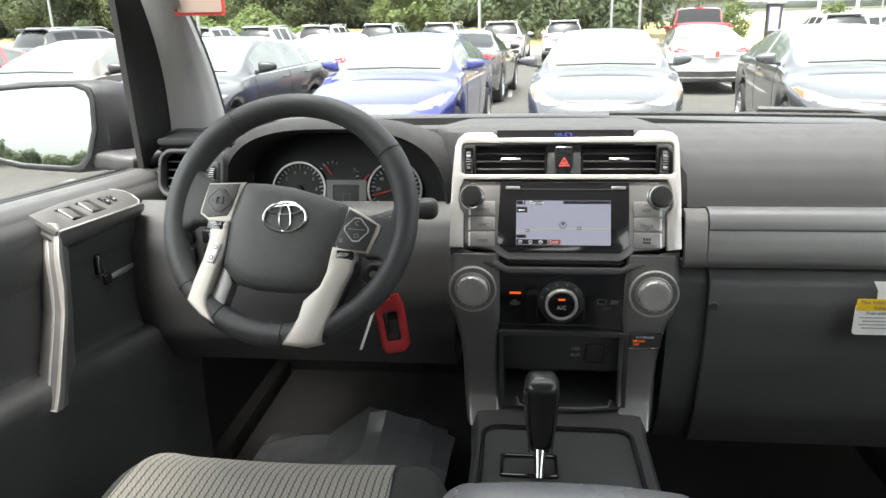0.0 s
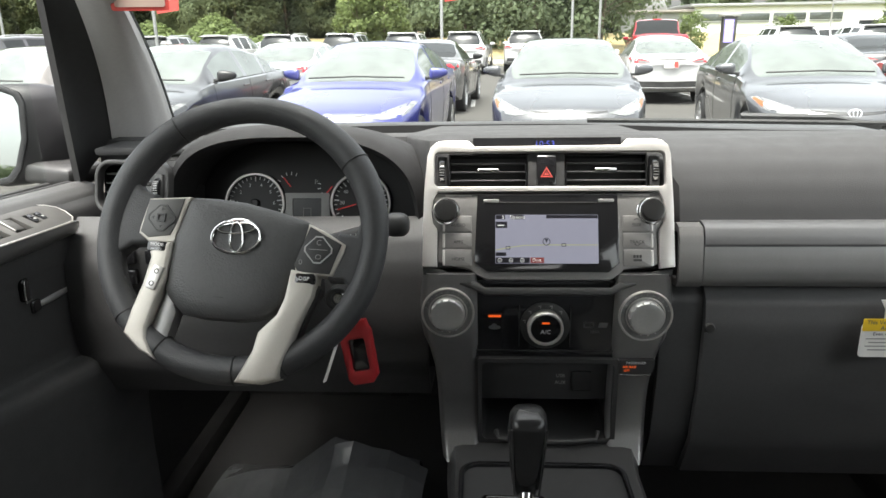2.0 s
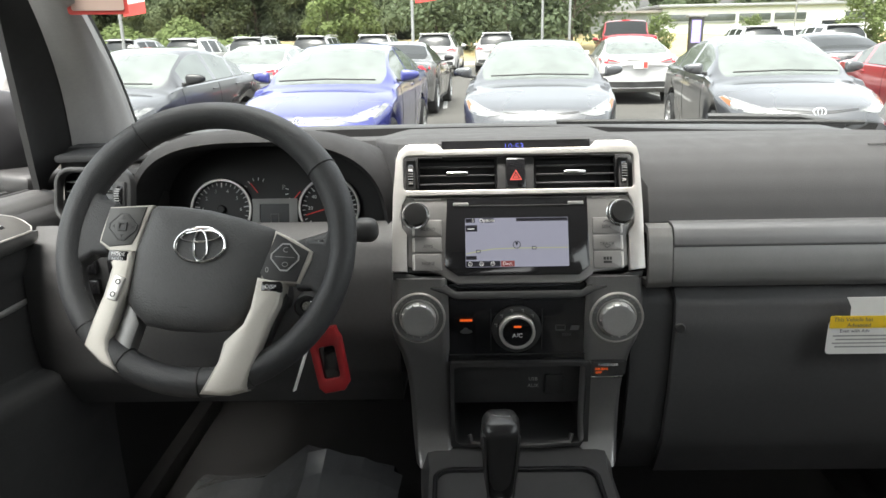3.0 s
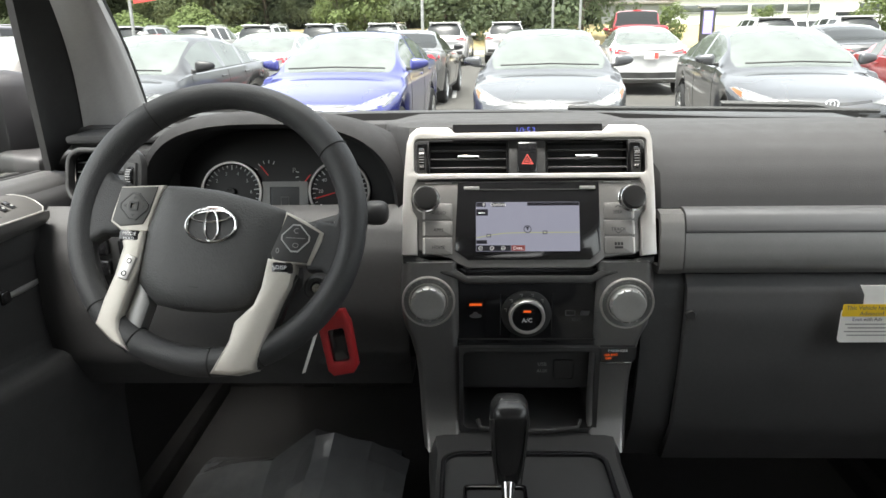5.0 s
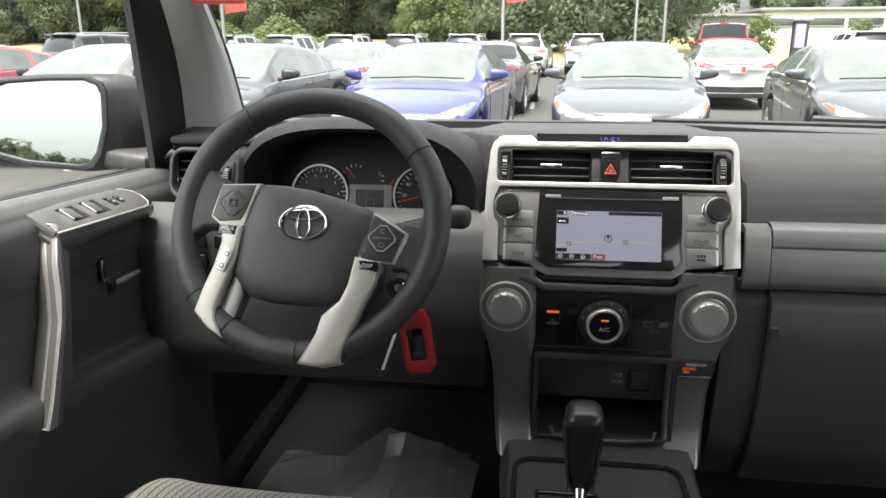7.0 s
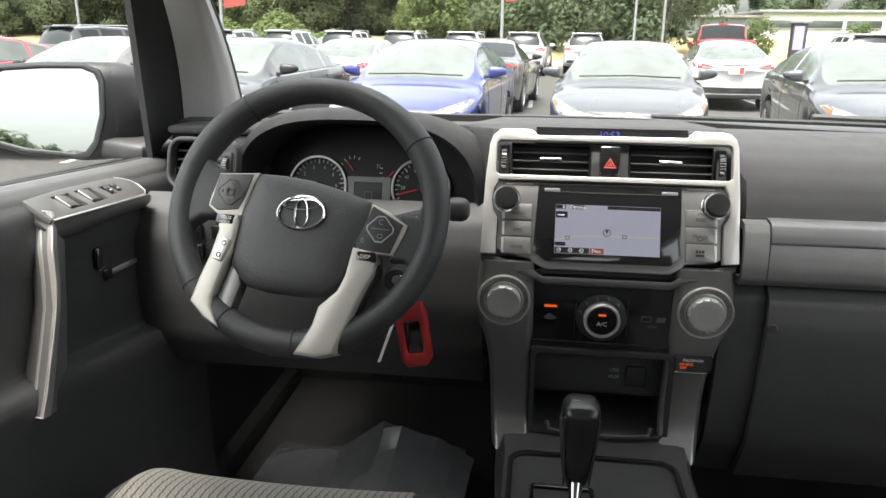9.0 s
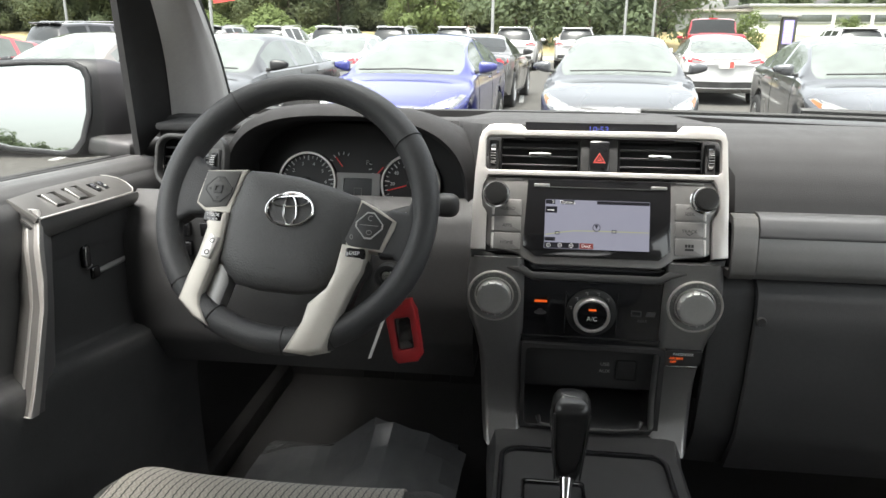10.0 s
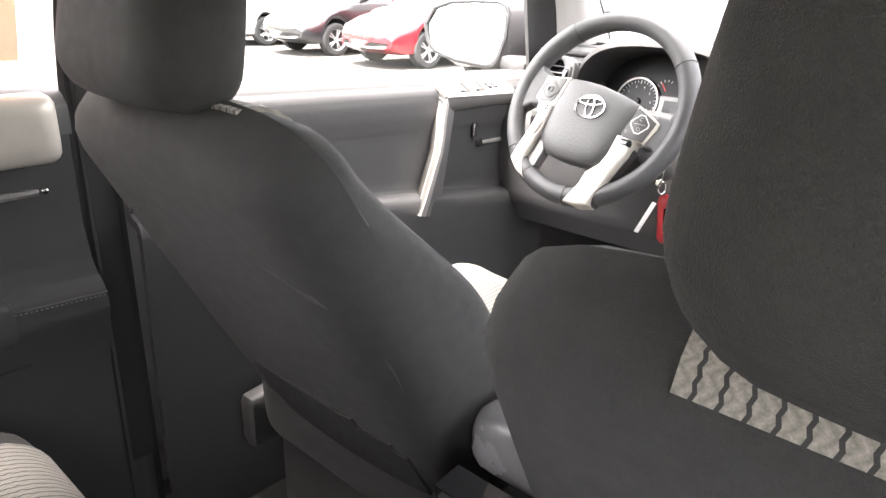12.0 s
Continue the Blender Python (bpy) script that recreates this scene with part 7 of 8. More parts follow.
    def face(bm, i, j, s):
        q = []
        for (a, b) in ((i, j), (i + 1, j), (i + 1, j + 1), (i, j + 1)):
            x, y, z = rows[a][b]
            k = (id(bm), a, b, s if x > 1e-9 else 0)
            if k not in store:
                store[k] = bm.verts.new((s * x, y, z))
            q.append(store[k])
        q = list(dict.fromkeys(q))
        if len(q) > 2:
            bm.faces.new(q if s > 0 else q[::-1])
    for i in range(len(ys) - 1):
        ym = (ys[i] + ys[i + 1]) / 2
        for j in range(n - 1):
            for s in (-1, 1):
                target = body
                if S["cowl"] + 0.06 < ym < S["rf"] - 0.02 and j >= 9:
                    target = glass_f
                elif (S["rr"] + 0.05 < ym < S["tail"] - 0.06 if kind != "pickup" else S["rr"] + 0.02 < ym < S["tail"] - 0.03) and j >= 9:
                    target = glass_r
                elif j == 7:
                    for k, (a, b) in enumerate(((p[0], p[1]), (p[2], p[3]), (p[4], p[5]))):
                        if a < ym < b:
                            target = panes.setdefault((k, s), bmesh.new())
                face(target, i, j, s)
    for i in (0, len(ys) - 1):
        vs = [store.get((id(body), i, j, 1 if rows[i][j][0] > 1e-9 else 0)) for j in range(n)] + [store.get((id(body), i, j, -1)) for j in range(n - 2, 0, -1)]
        body.faces.new([v for v in vs if v])
    bmesh.ops.recalc_face_normals(body, faces=body.faces)
    tree = BVHTree.FromBMesh(body)
    pm = PAINT[key]
    part("body", body, pm, th, "", 40)
    gf = CARGLASSDK if dark else CARGLASS
    part("windscreen", thick(glass_f, 0.006), gf, th, "pale reflecting windscreen")
    part("rear_window", thick(glass_r, 0.006), CARGLASSDK if kind in ("suv", "pickup") else gf, th)
    for (k, s), g in panes.items():
        part("side_window", thick(g, 0.006), CARGLASSDK if (k and kind == "suv") else gf, th)

    def laid(pts, s, rear, off, both=False, nu=10, nv=4):
        """A skin laid on the nose or the tail inside an upright outline."""
        bm = bmesh.new()
        half = len(pts) // 2
        low, high = pts[:half + 1], [pts[0]] + pts[:half - 1:-1]
        if both:
            low, high = pts[:half], pts[half:][::-1]

        def along(line, u):
            k = u * (len(line) - 1)
            i = min(len(line) - 2, int(k))
            t = k - i
            return (line[i][0] * (1 - t) + line[i + 1][0] * t, line[i][1] * (1 - t) + line[i + 1][1] * t)

        def f(u, v):
            a, b = along(low, abs(u)), along(high, abs(u))
            x, z = (a[0] * (1 - v) + b[0] * v) * W * s, a[1] * (1 - v) + b[1] * v
            d = Vector((0, -1 if rear else 1, 0))
            o = Vector((x, L + 1 if rear else -1.0, z))
            hit = tree.ray_cast(o, d)[0]
            if hit is None:
                hit = tree.find_nearest(Vector((x, L if rear else 0, z)))[0]
            return hit - d * off
        grid(bm, f, nu, nv)
        return thick(bm, 0.012)
    for s in (-1, 1):
        hl = part("headlight", laid(Q["lamp"], s, False, 0.006), LAMPCLEAR, th, "clear headlight lens")
        c = (sum(x for x, z in Q["lamp"]) / len(Q["lamp"]), sum(z for x, z in Q["lamp"]) / len(Q["lamp"]))
        part("lamp_bezel", laid([(c[0] + (x - c[0]) * 0.62 + 0.01, c[1] + (z - c[1]) * 0.45 - 0.008) for x, z in Q["lamp"]], s, False, 0.011, nu=6, nv=2), KNOBCAP, hl, "dark inner bezel")
        part("projector", laid([(c[0] + (x - c[0]) * 0.22 + 0.06, c[1] + (z - c[1]) * 0.30 + 0.004) for x, z in Q["lamp"]], s, False, 0.016, nu=4, nv=2), CHROME, hl, "bright lamp projector")
        if key == "slate":
            part("indicator", laid(Q["amber"], s, False, 0.012, nu=4, nv=2), LAMPAMBER, hl, "amber indicator")
        part("grille", laid(Q["grille"], s, False, 0.004, True), GLOSS, th, "black upper grille")
        part("lower_grille", laid(Q["low"], s, False, 0.004, True), GLOSS, th)
        tl = part("tail_light", laid(Q["tail"], s, True, 0.008), LAMPRED, th, "red tail light")
        part("tail_strip", laid([(x * 0.98 + 0.01, z * 0.5 + 0.5 * min(q[1] for q in Q["tail"]) + 0.01) for x, z in Q["tail"]], s, True, 0.013, nu=6, nv=2), LAMPCLEAR if kind != "coupe" else UNDER, tl, "paler lower strip")
        part("rear_diffuser", laid([(0.0, Q["shade"][0]), (0.84, Q["shade"][0]), (0.80, Q["shade"][1]), (0.0, Q["shade"][1])], s, True, 0.006, True), UNDER, th, "dark lower bumper")
        yb = p[0] + 0.06
        zb = lerp_keys(S["deck"], yb) + 0.04

        def wing(v):
            k = max(0.0, (v.x * s + 0.11) / 0.22)
            return (v.x, v.y + 0.05 * k * k, v.z * (1.05 - 0.55 * k ** 2.2) + 0.012 * k)
        pale = key in ("blue", "red", "white", "silver")
        mr = part("wing_mirror", softbox((0.115, 0.05, 0.068), 0.045, 10, wing, pose(s * (W + 0.07), yb, zb)), pm if pale or key == "slate" else MIRRORBLACK, th)
        part("mirror_foot", box(bmesh.new(), (s * (W - 0.06), yb + 0.02, zb - 0.05), (0.12, 0.06, 0.035), None, 0.012), BLACK, mr)
        if pale:
            part("mirror_trim", box(bmesh.new(), (s * (W + 0.05), yb + 0.01, zb - 0.066), (0.15, 0.07, 0.014), None, 0.006), BLACK, mr)
        for yd in (p[1] - 0.12, p[3] - 0.12):
            part("door_handle", softbox((0.014, 0.085, 0.014), 0.010, 6, m=pose(s * (W * 0.985), yd, lerp_keys(S["deck"], yd) - 0.13)), pm, th)
        for yd in (p[0] - 0.10, p[1] + 0.04, p[3] + 0.06):
            line = []
            for q in range(9):
                z = lerp_keys(S["deck"], yd) - 0.06 - (lerp_keys(S["deck"], yd) - 0.36 - 0.06) * q / 8
                hit = tree.ray_cast(Vector((s * 2, yd, z)), Vector((-s, 0, 0)))[0]
                if hit is not None:
                    line.append(hit)
            if len(line) > 2:
                part("door_gap", tube(bmesh.new(), line, 0.004, 5), UNDER, th)
        part("belt_trim", tube(bmesh.new(), [(s * (W * 0.915), p[0] + (p[5] - p[0]) * q / 12, lerp_keys(S["deck"], p[0] + (p[5] - p[0]) * q / 12) - 0.030) for q in range(13)], 0.008, 6), RUBBER, th)
        part("sill_shade", box(bmesh.new(), (s * (W - 0.05), L / 2 + 0.05, S["flank"] + 0.01), (0.05, 1.6, 0.06), None, 0.02), UNDER, th)
        x0, x1 = ((-0.58, 0.02), (0.02, 0.60))[s > 0]
        blade = []
        for q in range(9):
            x = x0 + (x1 - x0) * q / 8
            yq = S["cowl"] + 0.045 + 0.17 * (x / W) ** 2 + 0.035 * (q / 8 if s < 0 else 1 - q / 8)
            blade.append((x, yq, lerp_keys(S["roof"], yq - 0.17 * (x / W) ** 2) + 0.034))
        part("wiper", tube(bmesh.new(), blade, 0.010, 6), RUBBER, th)
    # wheels
    for a in S["axles"]:
        for s in (-1, 1):
            c = pose(s * (W - 0.11), a, S["wheel"], 0, 90 * s, 0)
            r = S["wheel"]
            wv = part("wheel", lathe(bmesh.new(), [(r * 0.64, 0.10), (r * 0.70, 0.108), (r * 0.93, 0.10), (r, 0.075), (r, -0.09), (r * 0.9, -0.1), (r * 0.3, -0.1)], c, 28), TYRE, th)
            bm = bmesh.new()
            lathe(bm, [(r * 0.645, 0.102), (r * 0.62, 0.094), (r * 0.60, 0.06)], c, 28)
            for q in range(5):
                for e in (-9, 9):
                    box(bm, (r * 0.36, 0, 0.082), (r * 0.56, 0.026, 0.014), c @ pose(0, 0, 0, 0, 0, 72 * q + 18 + e), 0.004, 1)
            lathe(bm, [(0, 0.094), (r * 0.16, 0.092), (r * 0.18, 0.07)], c, 16)
            part("rim", bm, RIM, wv, "spoked alloy rim")
            part("brake_disc", lathe(bmesh.new(), [(0, 0.03), (r * 0.6, 0.03), (r * 0.62, 0.05)], c, 20), UNDER, wv)
    part("underbody", box(bmesh.new(), (0, L / 2, 0.36), (W * 1.5, L * 0.80, 0.20), None, 0.04), UNDER, th)
    gz = sum(z for x, z in Q["grille"]) / len(Q["grille"])
    hit = tree.ray_cast(Vector((0, -1, gz)), Vector((0, 1, 0)))[0]
    bd = part("nose_emblem", lathe(bmesh.new(), [(0.048, 0.0), (0.056, 0.010), (0.064, 0.010), (0.072, 0.0)], pose(0, hit.y - 0.008, gz - 0.006, 80) @ Matrix.Diagonal((1, 0.70, 1, 1)), 24), CHROME, th, "plain chrome oval badge")
    part("badge_oval", lathe(bmesh.new(), [(0.014, 0.0), (0.018, 0.009), (0.024, 0.009), (0.028, 0.0)], pose(0, hit.y - 0.008, gz - 0.006, 80) @ Matrix.Diagonal((1, 1.7, 1, 1)), 20), CHROME, bd)
    hit = tree.ray_cast(Vector((0, L + 1, Q["plate"])), Vector((0, -1, 0)))[0]
    pl = part("plate", box(bmesh.new(), (0, hit.y + 0.012, Q["plate"]), (0.31, 0.012, 0.155), None, 0.003), PAPER, th, "white plate with a red block")
    part("plate_block", box(bmesh.new(), (-0.10, hit.y + 0.020, Q["plate"]), (0.09, 0.004, 0.13)), REDPRINT, pl)
    part("plate_shade", box(bmesh.new(), (0, hit.y + 0.016, Q["plate"] + 0.105), (0.62, 0.03, 0.022), None, 0.008), CHROME if kind == "suv" else UNDER, th)
    if kind == "suv":
        for s in (-1, 1):
            part("roof_rail", tube(bmesh.new(), [(s * 0.60, 2.2, 1.68), (s * 0.61, 2.4, 1.745), (s * 0.61, 4.0, 1.735), (s * 0.60, 4.2, 1.66)], 0.016, 6), CHROME, th)
        part("roof_spoiler", softbox((0.58, 0.12, 0.025), 0.02, 8, m=pose(0, 4.30, 1.675, 12)), pm, th)
    if kind == "pickup":
        part("bed_floor", box(bmesh.new(), (0, 4.65, 1.470), (W * 1.6, 1.9, 0.08)), UNDER, th)
        part("tailgate_handle", box(bmesh.new(), (0, L + 0.008, 1.32), (0.22, 0.03, 0.07), None, 0.008), BLACK, th)
        part("rear_bumper", box(bmesh.new(), (0, L + 0.02, 0.62), (W * 1.8, 0.16, 0.18), None, 0.04), CHROME, th)
        part("roof_lamp", box(bmesh.new(), (0, 3.30, 2.045), (0.30, 0.06, 0.035), None, 0.01), LAMPRED, th)
    return th


paint("slate", (0.045, 0.047, 0.052))
paint("blue", (0.026, 0.031, 0.165))
paint("charcoal", (0.036, 0.037, 0.040))
paint("grey", (0.075, 0.075, 0.074))
paint("white", (0.40, 0.40, 0.395), 0.0)
paint("red", (0.25, 0.011, 0.018), 0.1)
paint("silver", (0.30, 0.30, 0.30), 0.5)
paint("black", (0.016, 0.016, 0.018), 0.1)
paint("taupe", (0.085, 0.080, 0.070), 0.3)


def parked_cars():
    P = lambda x, y, turn=0.0, z=0.01: pose(x, y, z, 0, 0, turn)
    car("sedan", "slate", P(0.84, 7.97, -5), "slate grey sedan parked nose-on with clear headlights")
    car("sedan", "blue", P(-1.73, 7.75, -5), "bright blue sedan parked nose-on beside a grey one")
    car("sedan", "charcoal", P(-4.42, 7.75, -5), "charcoal sedan parked nose-on beside the blue one")
    car("sedan", "taupe", P(-6.62, 8.0, -5), "brownish grey sedan parked nose-on in the row")
    car("sedan", "slate", P(3.70, 7.75, -6), "dark slate sedan with amber indicators and oval badge")
    car("sedan", "red", P(6.45, 7.7, -5), "red sedan parked nose-on at the row's end")
    car("hatch", "red", P(-9.65, 8.40, -6), "bright red hatchback parked nose-on on open asphalt")
    car("hatch", "black", P(-12.3, 8.5, -6), "black hatchback parked next to the red one")
    car("hatch", "white", P(-15.0, 8.7, -6), "white hatchback at the far end of the row")
    car("sedan", "grey", P(-17.7, 8.8, -6), "grey sedan at the far end of the row")
    # second row, tails towards the first
    car("sedan", "white", P(4.40, 21.0, 175), "white sedan seen from behind with red tail lights")
    car("coupe", "grey", P(-1.02, 19.5, 175), "dark grey coupe parked tail-on with wide red lights", dark=True)
    car("sedan", "silver", P(-3.85, 18.8, 175), "silver sedan parked tail-on behind the charcoal one")
    car("pickup", "red", P(7.08, 32.7, 172), "tall red pickup truck parked tail-on", "pickup_truck", dark=True)
    car("sedan", "black", P(8.9, 20.5, 175), "black sedan parked tail-on in the second row", dark=True)
    car("suv", "black", P(-12.6, 24.3, 160), "black crossover parked tail-on near the road", dark=True)
    # back row of pale crossovers
    for x, y, k, lab in ((-0.90, 30.0, "white", "white crossover parked tail-on in the back row"), (1.72, 32.0, "white", "white boxy crossover near the edge of the lot"), (-3.40, 30.0, "white", "white crossover parked tail-on in the back row"),
                         (-5.95, 30.0, "silver", "silver crossover parked tail-on in the back row"), (-8.50, 29.8, "white", "white crossover parked tail-on in the back row"), (-11.1, 29.8, "white", "white crossover parked tail-on in the back row"),
                         (-13.7, 29.8, "silver", "silver crossover parked tail-on in the back row"), (11.0, 26.8, "white", "white boxy crossover near the road"), (13.9, 26.8, "white", "white boxy crossover near the road")):
        car("suv", k, P(x + 0.41, y + 4.73, 175), lab, "crossover")
    car("suv", "white", P(-27.5, 30.5, 115), "white crossover parked far across the lot", "crossover")
    car("suv", "black", P(-24.0, 32.5, 120), "black crossover parked far across the lot", "crossover", dark=True)
    car("sedan", "white", P(-27.0, 47.5, 95), "white sedan on the road below the trees")
    car("sedan", "white", P(-10.5, 43.0, 60), "white sedan standing at the edge of the lot")
    car("suv", "white", P(24.5, 47.5, 90), "white van-like crossover on the road", "crossover")


# ---- trees ----
def tree_meshes(seed, h, spread, nl, size, trunk):
    rnd = random.Random(seed)
    bm = bmesh.new()
    tube(bm, [(0.03 * h * math.sin(i * 1.3 + seed) * i / 6, 0.02 * h * math.cos(i + seed) * i / 6, h * 0.72 * i / 6) for i in range(7)], lambda t: trunk * (1 - 0.75 * t), 8)
    clumps = []
    for i in range(30):
        a, k = rnd.uniform(0, 6.28), (i + rnd.uniform(0, 1)) / 30
        wide = spread * (1.0 - 0.75 * abs(k - 0.45) ** 1.2)
        r = wide * rnd.uniform(0.35, 1.0)
        c = Vector((r * math.cos(a), r * math.sin(a), h * (0.10 + 0.86 * k)))
        clumps.append((c, rnd.uniform(0.26, 0.44) * spread))
        if i % 2 == 0:
            base = Vector((0, 0, min(h * 0.68, c.z * 0.75)))
            tube(bm, [base, base.lerp(c, 0.5) + Vector((0, 0, 0.05 * h)), c], lambda t: trunk * 0.3 * (1 - 0.7 * t), 5)
    wood = finish("trunk", bm, BARK)
    vs, fs = [], []
    for c, r in clumps:
        for q in range(nl // len(clumps)):
            d = Vector((rnd.gauss(0, 1), rnd.gauss(0, 1), rnd.gauss(0, 0.8)))
            d = d.normalized() * r * rnd.uniform(0.50, 1.14)
            p = c + d
            n = (d.normalized() + Vector((rnd.uniform(-0.4, 0.4), rnd.uniform(-0.4, 0.4), rnd.uniform(0.0, 0.9)))).normalized()
            t = n.orthogonal().normalized()
            t.rotate(Matrix.Rotation(rnd.uniform(0, 6.28), 3, n))
            b = n.cross(t)
            z = size * rnd.uniform(0.6, 1.4)
            i0 = len(vs)
            vs += [p - t * z, p - b * z * 0.55 + n * z * 0.1, p + t * z, p + b * z * 0.55 + n * z * 0.1]
            fs.append((i0, i0 + 1, i0 + 2, i0 + 3))
    me = bpy.data.meshes.new("crown")
    me.from_pydata([tuple(v) for v in vs], [], fs)
    return wood, me


def make_tree(wood, crown, leaf, name, label, m, group, cat="tree"):
    th = thing(name, m, label, cat, group, local=True)
    w = new("trunk", wood)
    w.parent = th
    c = new("crown", crown.copy())
    c.data.materials.append(leaf)
    c.parent = th
    return th


def planting():
    kinds = [tree_meshes(3, 11, 4.2, 22000, 0.15, 0.20), tree_meshes(7, 13, 4.8, 26000, 0.16, 0.24), tree_meshes(11, 9, 3.6, 19000, 0.14, 0.17)]
    back = [make_tree(*tree_meshes(41 + 4 * k, 11 + k, 4.4, 9000, 0.27, 0.2), LEAF[k % 2], "tree", "dense broadleaved tree with a dark green crown", pose(-112 + 9 * k, 97, 0), "tree line") for k in range(2)]
    protos = [make_tree(w, c, LEAF[k % 2], "tree", "dense broadleaved tree with a dark green crown", pose(-60 + 9 * k, 84, 1.4), "tree line") for k, (w, c) in enumerate(kinds)]
    rnd = random.Random(5)
    spots = []
    for row, (y0, z, x0, x1, step, sc) in enumerate(((70, 1.2, -88, 11, 4.4, 1.0), (80, 0.0, -105, 13, 5.2, 1.3), (94, 0.0, -130, 16, 6.5, 1.5), (125, 0.0, 20, 130, 7.5, 0.95))):
        x = x0
        while x < x1:
            spots.append((row, x + rnd.uniform(-1.2, 1.2), y0 + rnd.uniform(-2.5, 2.5), z, sc * rnd.uniform(0.8, 1.15)))
            x += step
    for i, (row, x, y, z, sc) in enumerate(spots):
        t = copy_thing(protos[i % 3] if row == 0 else back[i % 2], pose(0, 0, 0))
        t.matrix_basis = Matrix.LocRotScale((x, y, z), Euler((0, 0, rnd.uniform(0, 6.28))), (sc, sc, sc * rnd.uniform(0.9, 1.1)))
    # trees behind the car, seen in the door mirror
    w, c = tree_meshes(15, 11, 4.2, 3600, 0.42, 0.20)
    far = make_tree(w, c, LEAF[0], "tree", "dense broadleaved tree with a dark green crown", pose(-98, -82, 0), "trees behind")
    for i in range(40):
        t = copy_thing(far, pose(0, 0, 0))
        sc = rnd.uniform(0.58, 0.86)
        t.matrix_basis = Matrix.LocRotScale((-95 + 3.1 * i + rnd.uniform(-1, 1), -80 + rnd.uniform(-5, 5), 0), Euler((0, 0, rnd.uniform(0, 6.28))), (sc, sc, sc))
    # young trees and small conifers in front of the wood
    w, c = tree_meshes(21, 4.6, 1.7, 2400, 0.15, 0.08)
    young = make_tree(w, c, LEAF[2], "young_tree", "small young tree with pale green leaves", pose(-9.5, 56, 0.4), "young trees")
    for x, y, sc in ((-7.6, 57, 1.15), (14.4, 52.8, 0.58), (20.8, 52.8, 0.52), (29.0, 53.5, 0.9), (40, 54, 1.1)):
        t = copy_thing(young, pose(0, 0, 0))
        t.matrix_basis = Matrix.LocRotScale((x, y, 0.2), Euler((0, 0, x)), (sc, sc, sc))
    # spreading trees over the verge
    w, c = tree_meshes(31, 7.5, 3.8, 4200, 0.20, 0.16)
    round_tree = make_tree(w, c, LEAF[1], "tree", "round crowned tree on the verge", pose(4.0, 58, 0.3), "verge trees")
    for x, y, sc in ((9.0, 57.5, 1.05), (-1.5, 62, 1.1), (46, 58, 1.3), (53, 60, 1.4)):
        t = copy_thing(round_tree, pose(0, 0, 0))
        t.matrix_basis = Matrix.LocRotScale((x, y, 0.3), Euler((0, 0, x)), (sc, sc, sc))
    # hedge of pale shrubs
    rnd = random.Random(77)
    vs, fs = [], []
    for i in range(9000):
        u = rnd.uniform(-1, 1)
        x = -19.5 + 6.8 * u
        hgt = 2.7 * (1 - u * u) ** 0.6 * (0.8 + 0.25 * math.sin(u * 9)) + 0.4
        a = rnd.uniform(0, math.pi)
        k = rnd.uniform(0.72, 1.04)
        p = Vector((x, 50.5 + 2.2 * math.cos(a) * k, 0.1 + hgt * math.sin(a) * k))
        n = Vector((rnd.uniform(-0.6, 0.6), math.cos(a), math.sin(a))).normalized()
        t = n.orthogonal().normalized()
        t.rotate(Matrix.Rotation(rnd.uniform(0, 6.28), 3, n))
        b = n.cross(t)
        z = 0.17 * rnd.uniform(0.6, 1.4)
        i0 = len(vs)
        vs += [p - t * z, p - b * z * 0.5, p + t * z, p + b * z * 0.5]
        fs.append((i0, i0 + 1, i0 + 2, i0 + 3))
    me = bpy.data.meshes.new("hedge")
    me.from_pydata([tuple(v) for v in vs], [], fs)
    me.materials.append(LEAF[2])
    tagged(new("hedge", me), "wide bank of pale green shrubs beyond the road", "shrubs", kind="stuff")


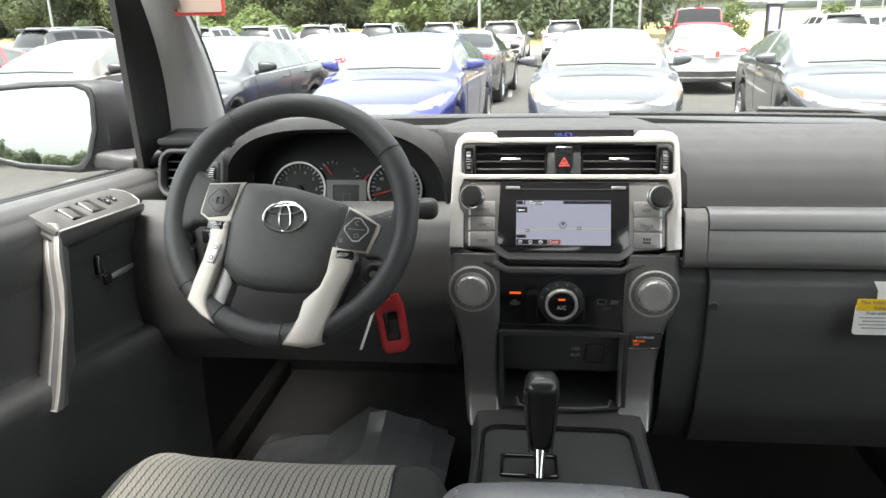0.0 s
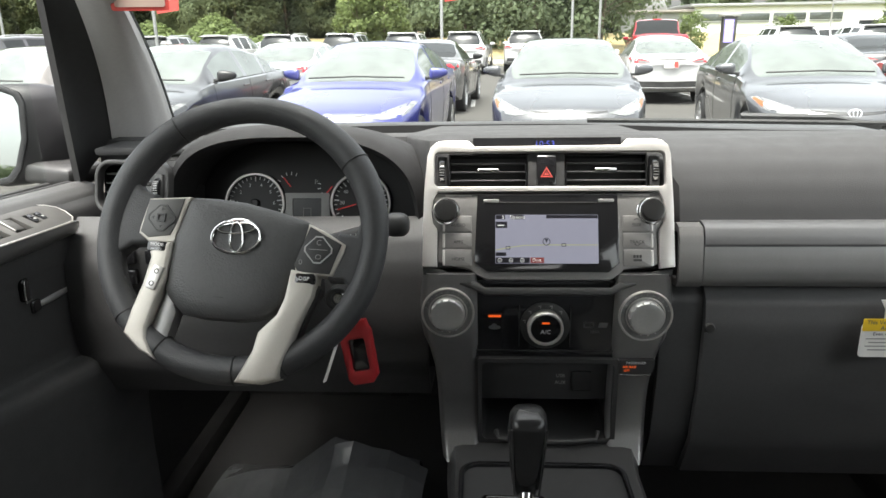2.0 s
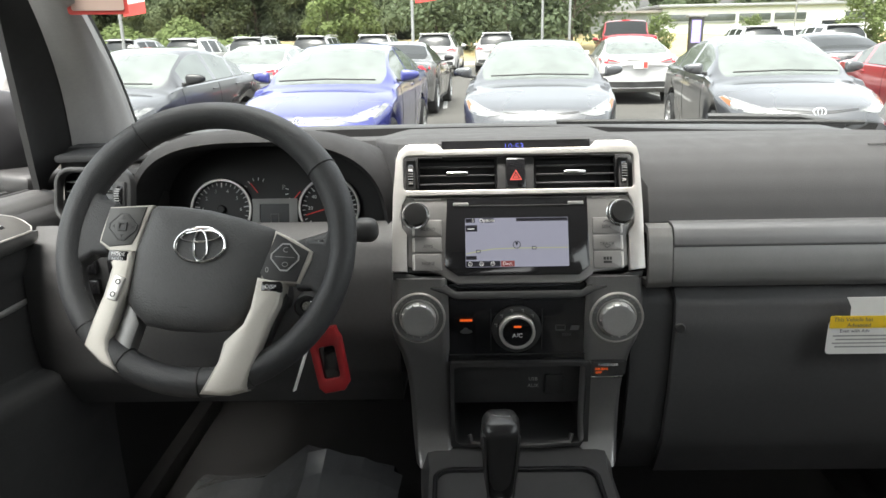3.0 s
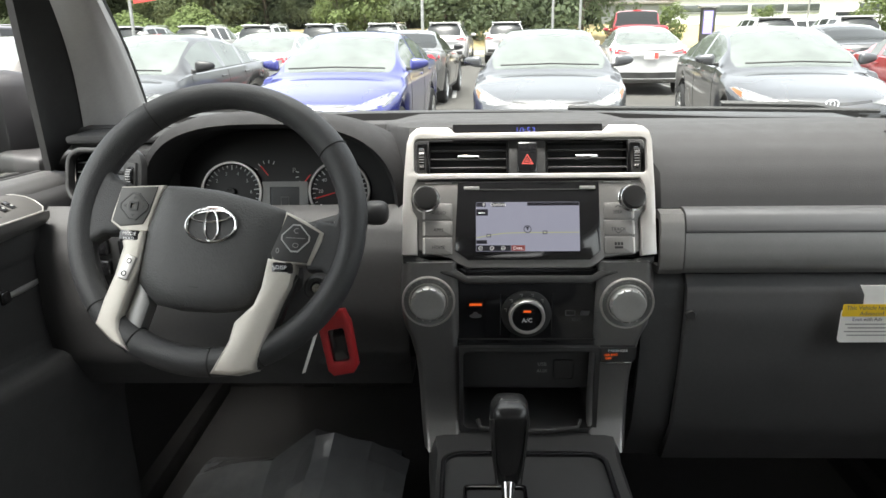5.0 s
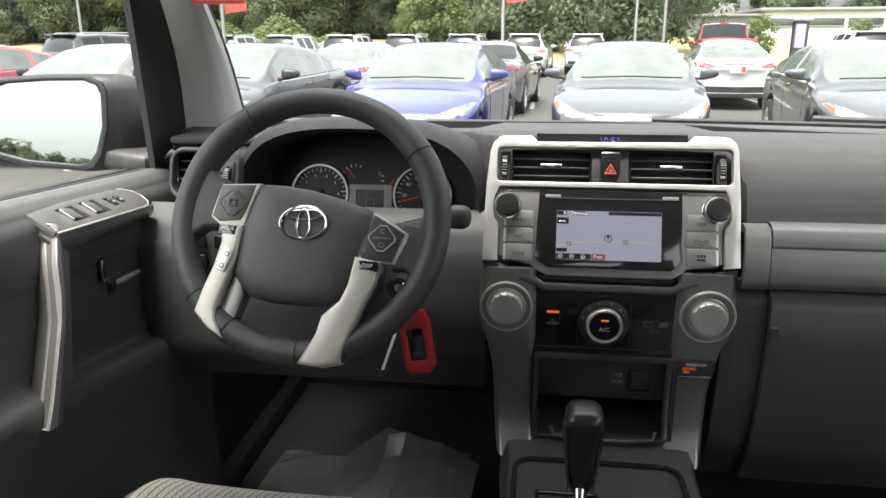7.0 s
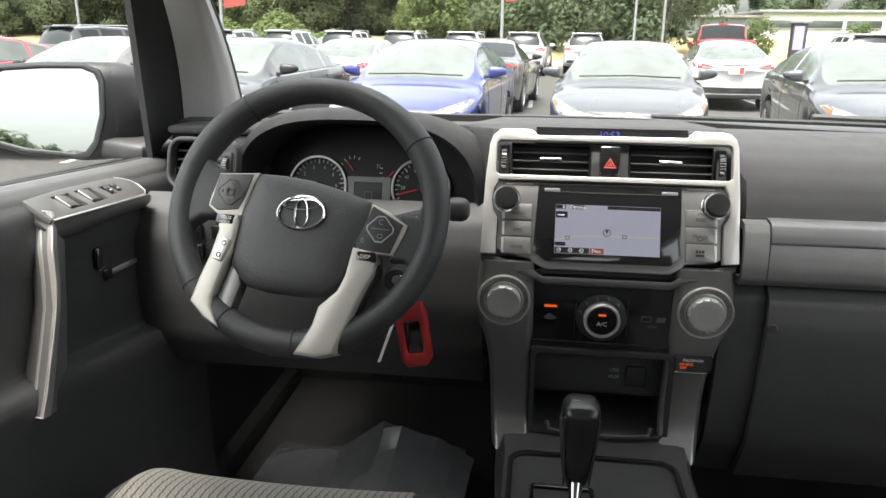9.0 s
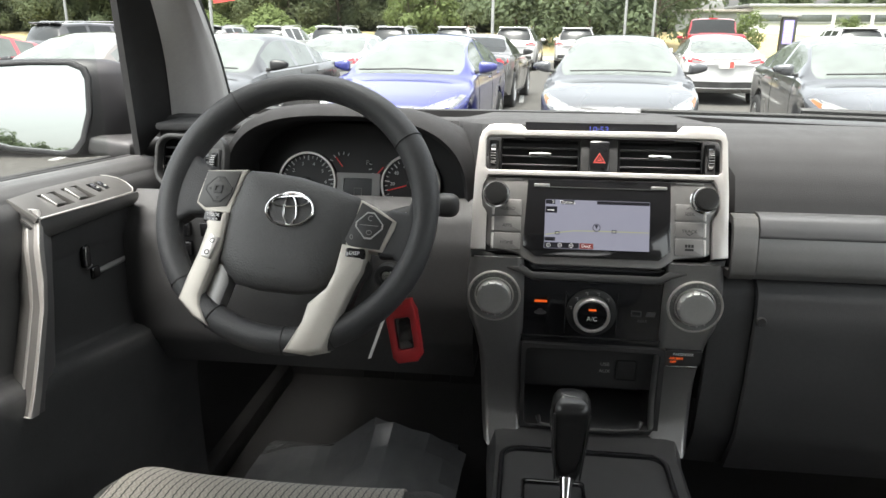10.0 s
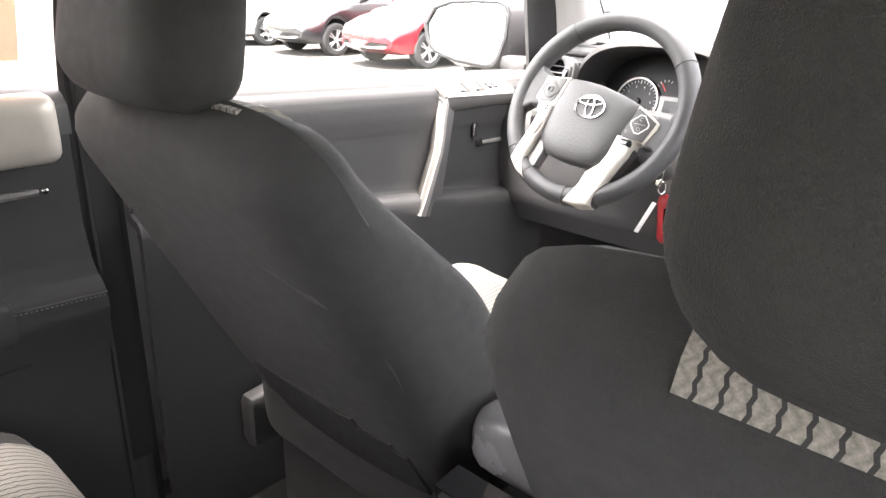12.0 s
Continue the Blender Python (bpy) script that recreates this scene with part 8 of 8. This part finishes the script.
# ---- distance ----
def street_things():
    def pole(x, y, h, lab, flag=0):
        th = thing("light_pole", pose(x, y, 0), lab, "street lamp", "light poles")
        part("base", lathe(bmesh.new(), [(0, 0.5), (0.28, 0.5), (0.30, 0.46), (0.30, 0)], pose(x, y, 0), 16), ROADGREY, th)
        part("shaft", tube(bmesh.new(), [(x, y, 0.5), (x, y, h)], lambda t: 0.072 - 0.022 * t, 10), POLE, th)
        part("lamp_head", box(bmesh.new(), (x, y - 0.4, h), (0.35, 0.8, 0.12), None, 0.03), POLE, th)
        if flag:
            fl = thing("banner", pose(x + 0.1, y, flag), "red and white banner hanging on a light pole", "banner")
            for nm, z0, z1, ma in (("red_band", 0.0, 0.45, REDPRINT), ("white_field", 0.45, 1.35, PAPER), ("red_band", 1.35, 1.6, REDPRINT)):
                bm = bmesh.new()
                grid(bm, lambda u, v: (x + 0.15 + 0.95 * u, y + 0.06 * math.sin(u * 5), flag + z0 + (z1 - z0) * v + 0.12 * u), 8, 3)
                part(nm, thick(bm, 0.006), ma, fl)
            part("oval_mark", lathe(bmesh.new(), [(0.20, 0.0), (0.26, 0.01), (0.32, 0.0)], pose(x + 0.62, y - 0.05, flag + 0.98, 90) @ Matrix.Diagonal((1, 0.7, 1, 1)), 24), REDPRINT, fl)
            part("arm", tube(bmesh.new(), [(x, y, flag + 1.66), (x + 1.15, y, flag + 1.80)], 0.02, 6), POLE, fl)
    pole(-1.93, 34.0, 9.0, "grey light pole carrying a banner", 3.05)
    pole(4.4, 38.0, 8.5, "grey light pole at the lot edge")
    pole(5.85, 38.5, 8.5, "grey light pole at the lot edge")
    pole(-36.0, 34.0, 9.0, "grey light pole carrying a banner", 3.3)
    pole(-24.5, 37.0, 8.0, "grey light pole across the lot")
    pole(-13.4, 30.0, 9.0, "grey light pole carrying a banner", 2.6)
    pole(27.0, 60.0, 9.0, "grey light pole near the building")
    # long white commercial building
    th = thing("commercial_building", pose(45, 84, 0), "long low white commercial building with flat roof", "building")
    part("wall", box(bmesh.new(), (53, 88, 2.1), (62, 16, 4.2)), PAPER, th, "white walls")
    part("wing", box(bmesh.new(), (18.2, 88, 1.85), (7.6, 15.6, 3.7)), POLE, th, "grey metal wing")
    part("wing_roof", box(bmesh.new(), (18.0, 88, 3.80), (8.0, 16.6, 0.25), None, 0.04), ROADGREY, th)
    part("roof", box(bmesh.new(), (53, 88, 4.32), (63, 17, 0.30), None, 0.05), POLE, th, "grey flat roof edge")
    part("roof_unit", box(bmesh.new(), (18.5, 84, 4.5), (2.6, 3, 1.1), None, 0.1), POLE, th)
    part("roof_unit", box(bmesh.new(), (40, 84, 4.8), (3, 3, 0.7), None, 0.1), POLE, th)
    for i in range(9):
        x = 24.4 + 3.7 * i
        if i in (4,):
            continue
        w = part("window", box(bmesh.new(), (x, 79.97, 3.1), (3.3, 0.12, 0.7), None, 0.02), CARGLASS, th)
        part("window_frame", box(bmesh.new(), (x, 79.93, 2.64), (3.4, 0.2, 0.10), None, 0.02), POLE, w)
    part("door", box(bmesh.new(), (40, 79.96, 1.3), (2.2, 0.12, 2.6), None, 0.02), CARGLASSDK, th)
    # display kiosk
    th = thing("display_sign", pose(16.8, 52.5, 0), "dark pylon sign with a purple screen", "sign")
    part("cabinet", box(bmesh.new(), (16.8, 52.5, 1.30), (0.95, 0.5, 2.6), None, 0.05), BLACK, th)
    part("roof_cap", box(bmesh.new(), (16.8, 52.5, 2.70), (1.3, 0.8, 0.14), None, 0.03), POLE, th)
    part("screen", box(bmesh.new(), (16.75, 52.23, 1.65), (0.62, 0.04, 1.5), None, 0.01), mat("sign_screen", (0.05, 0.04, 0.15), 0.3, emit=(0.30, 0.25, 0.62), power=0.6), th)
    for i in range(3):
        part("text_bar", box(bmesh.new(), (16.75, 52.20, 2.2 - 0.25 * i), (0.42, 0.02, 0.08)), PAPER, th)


ground()
parked_cars()
planting()
street_things()
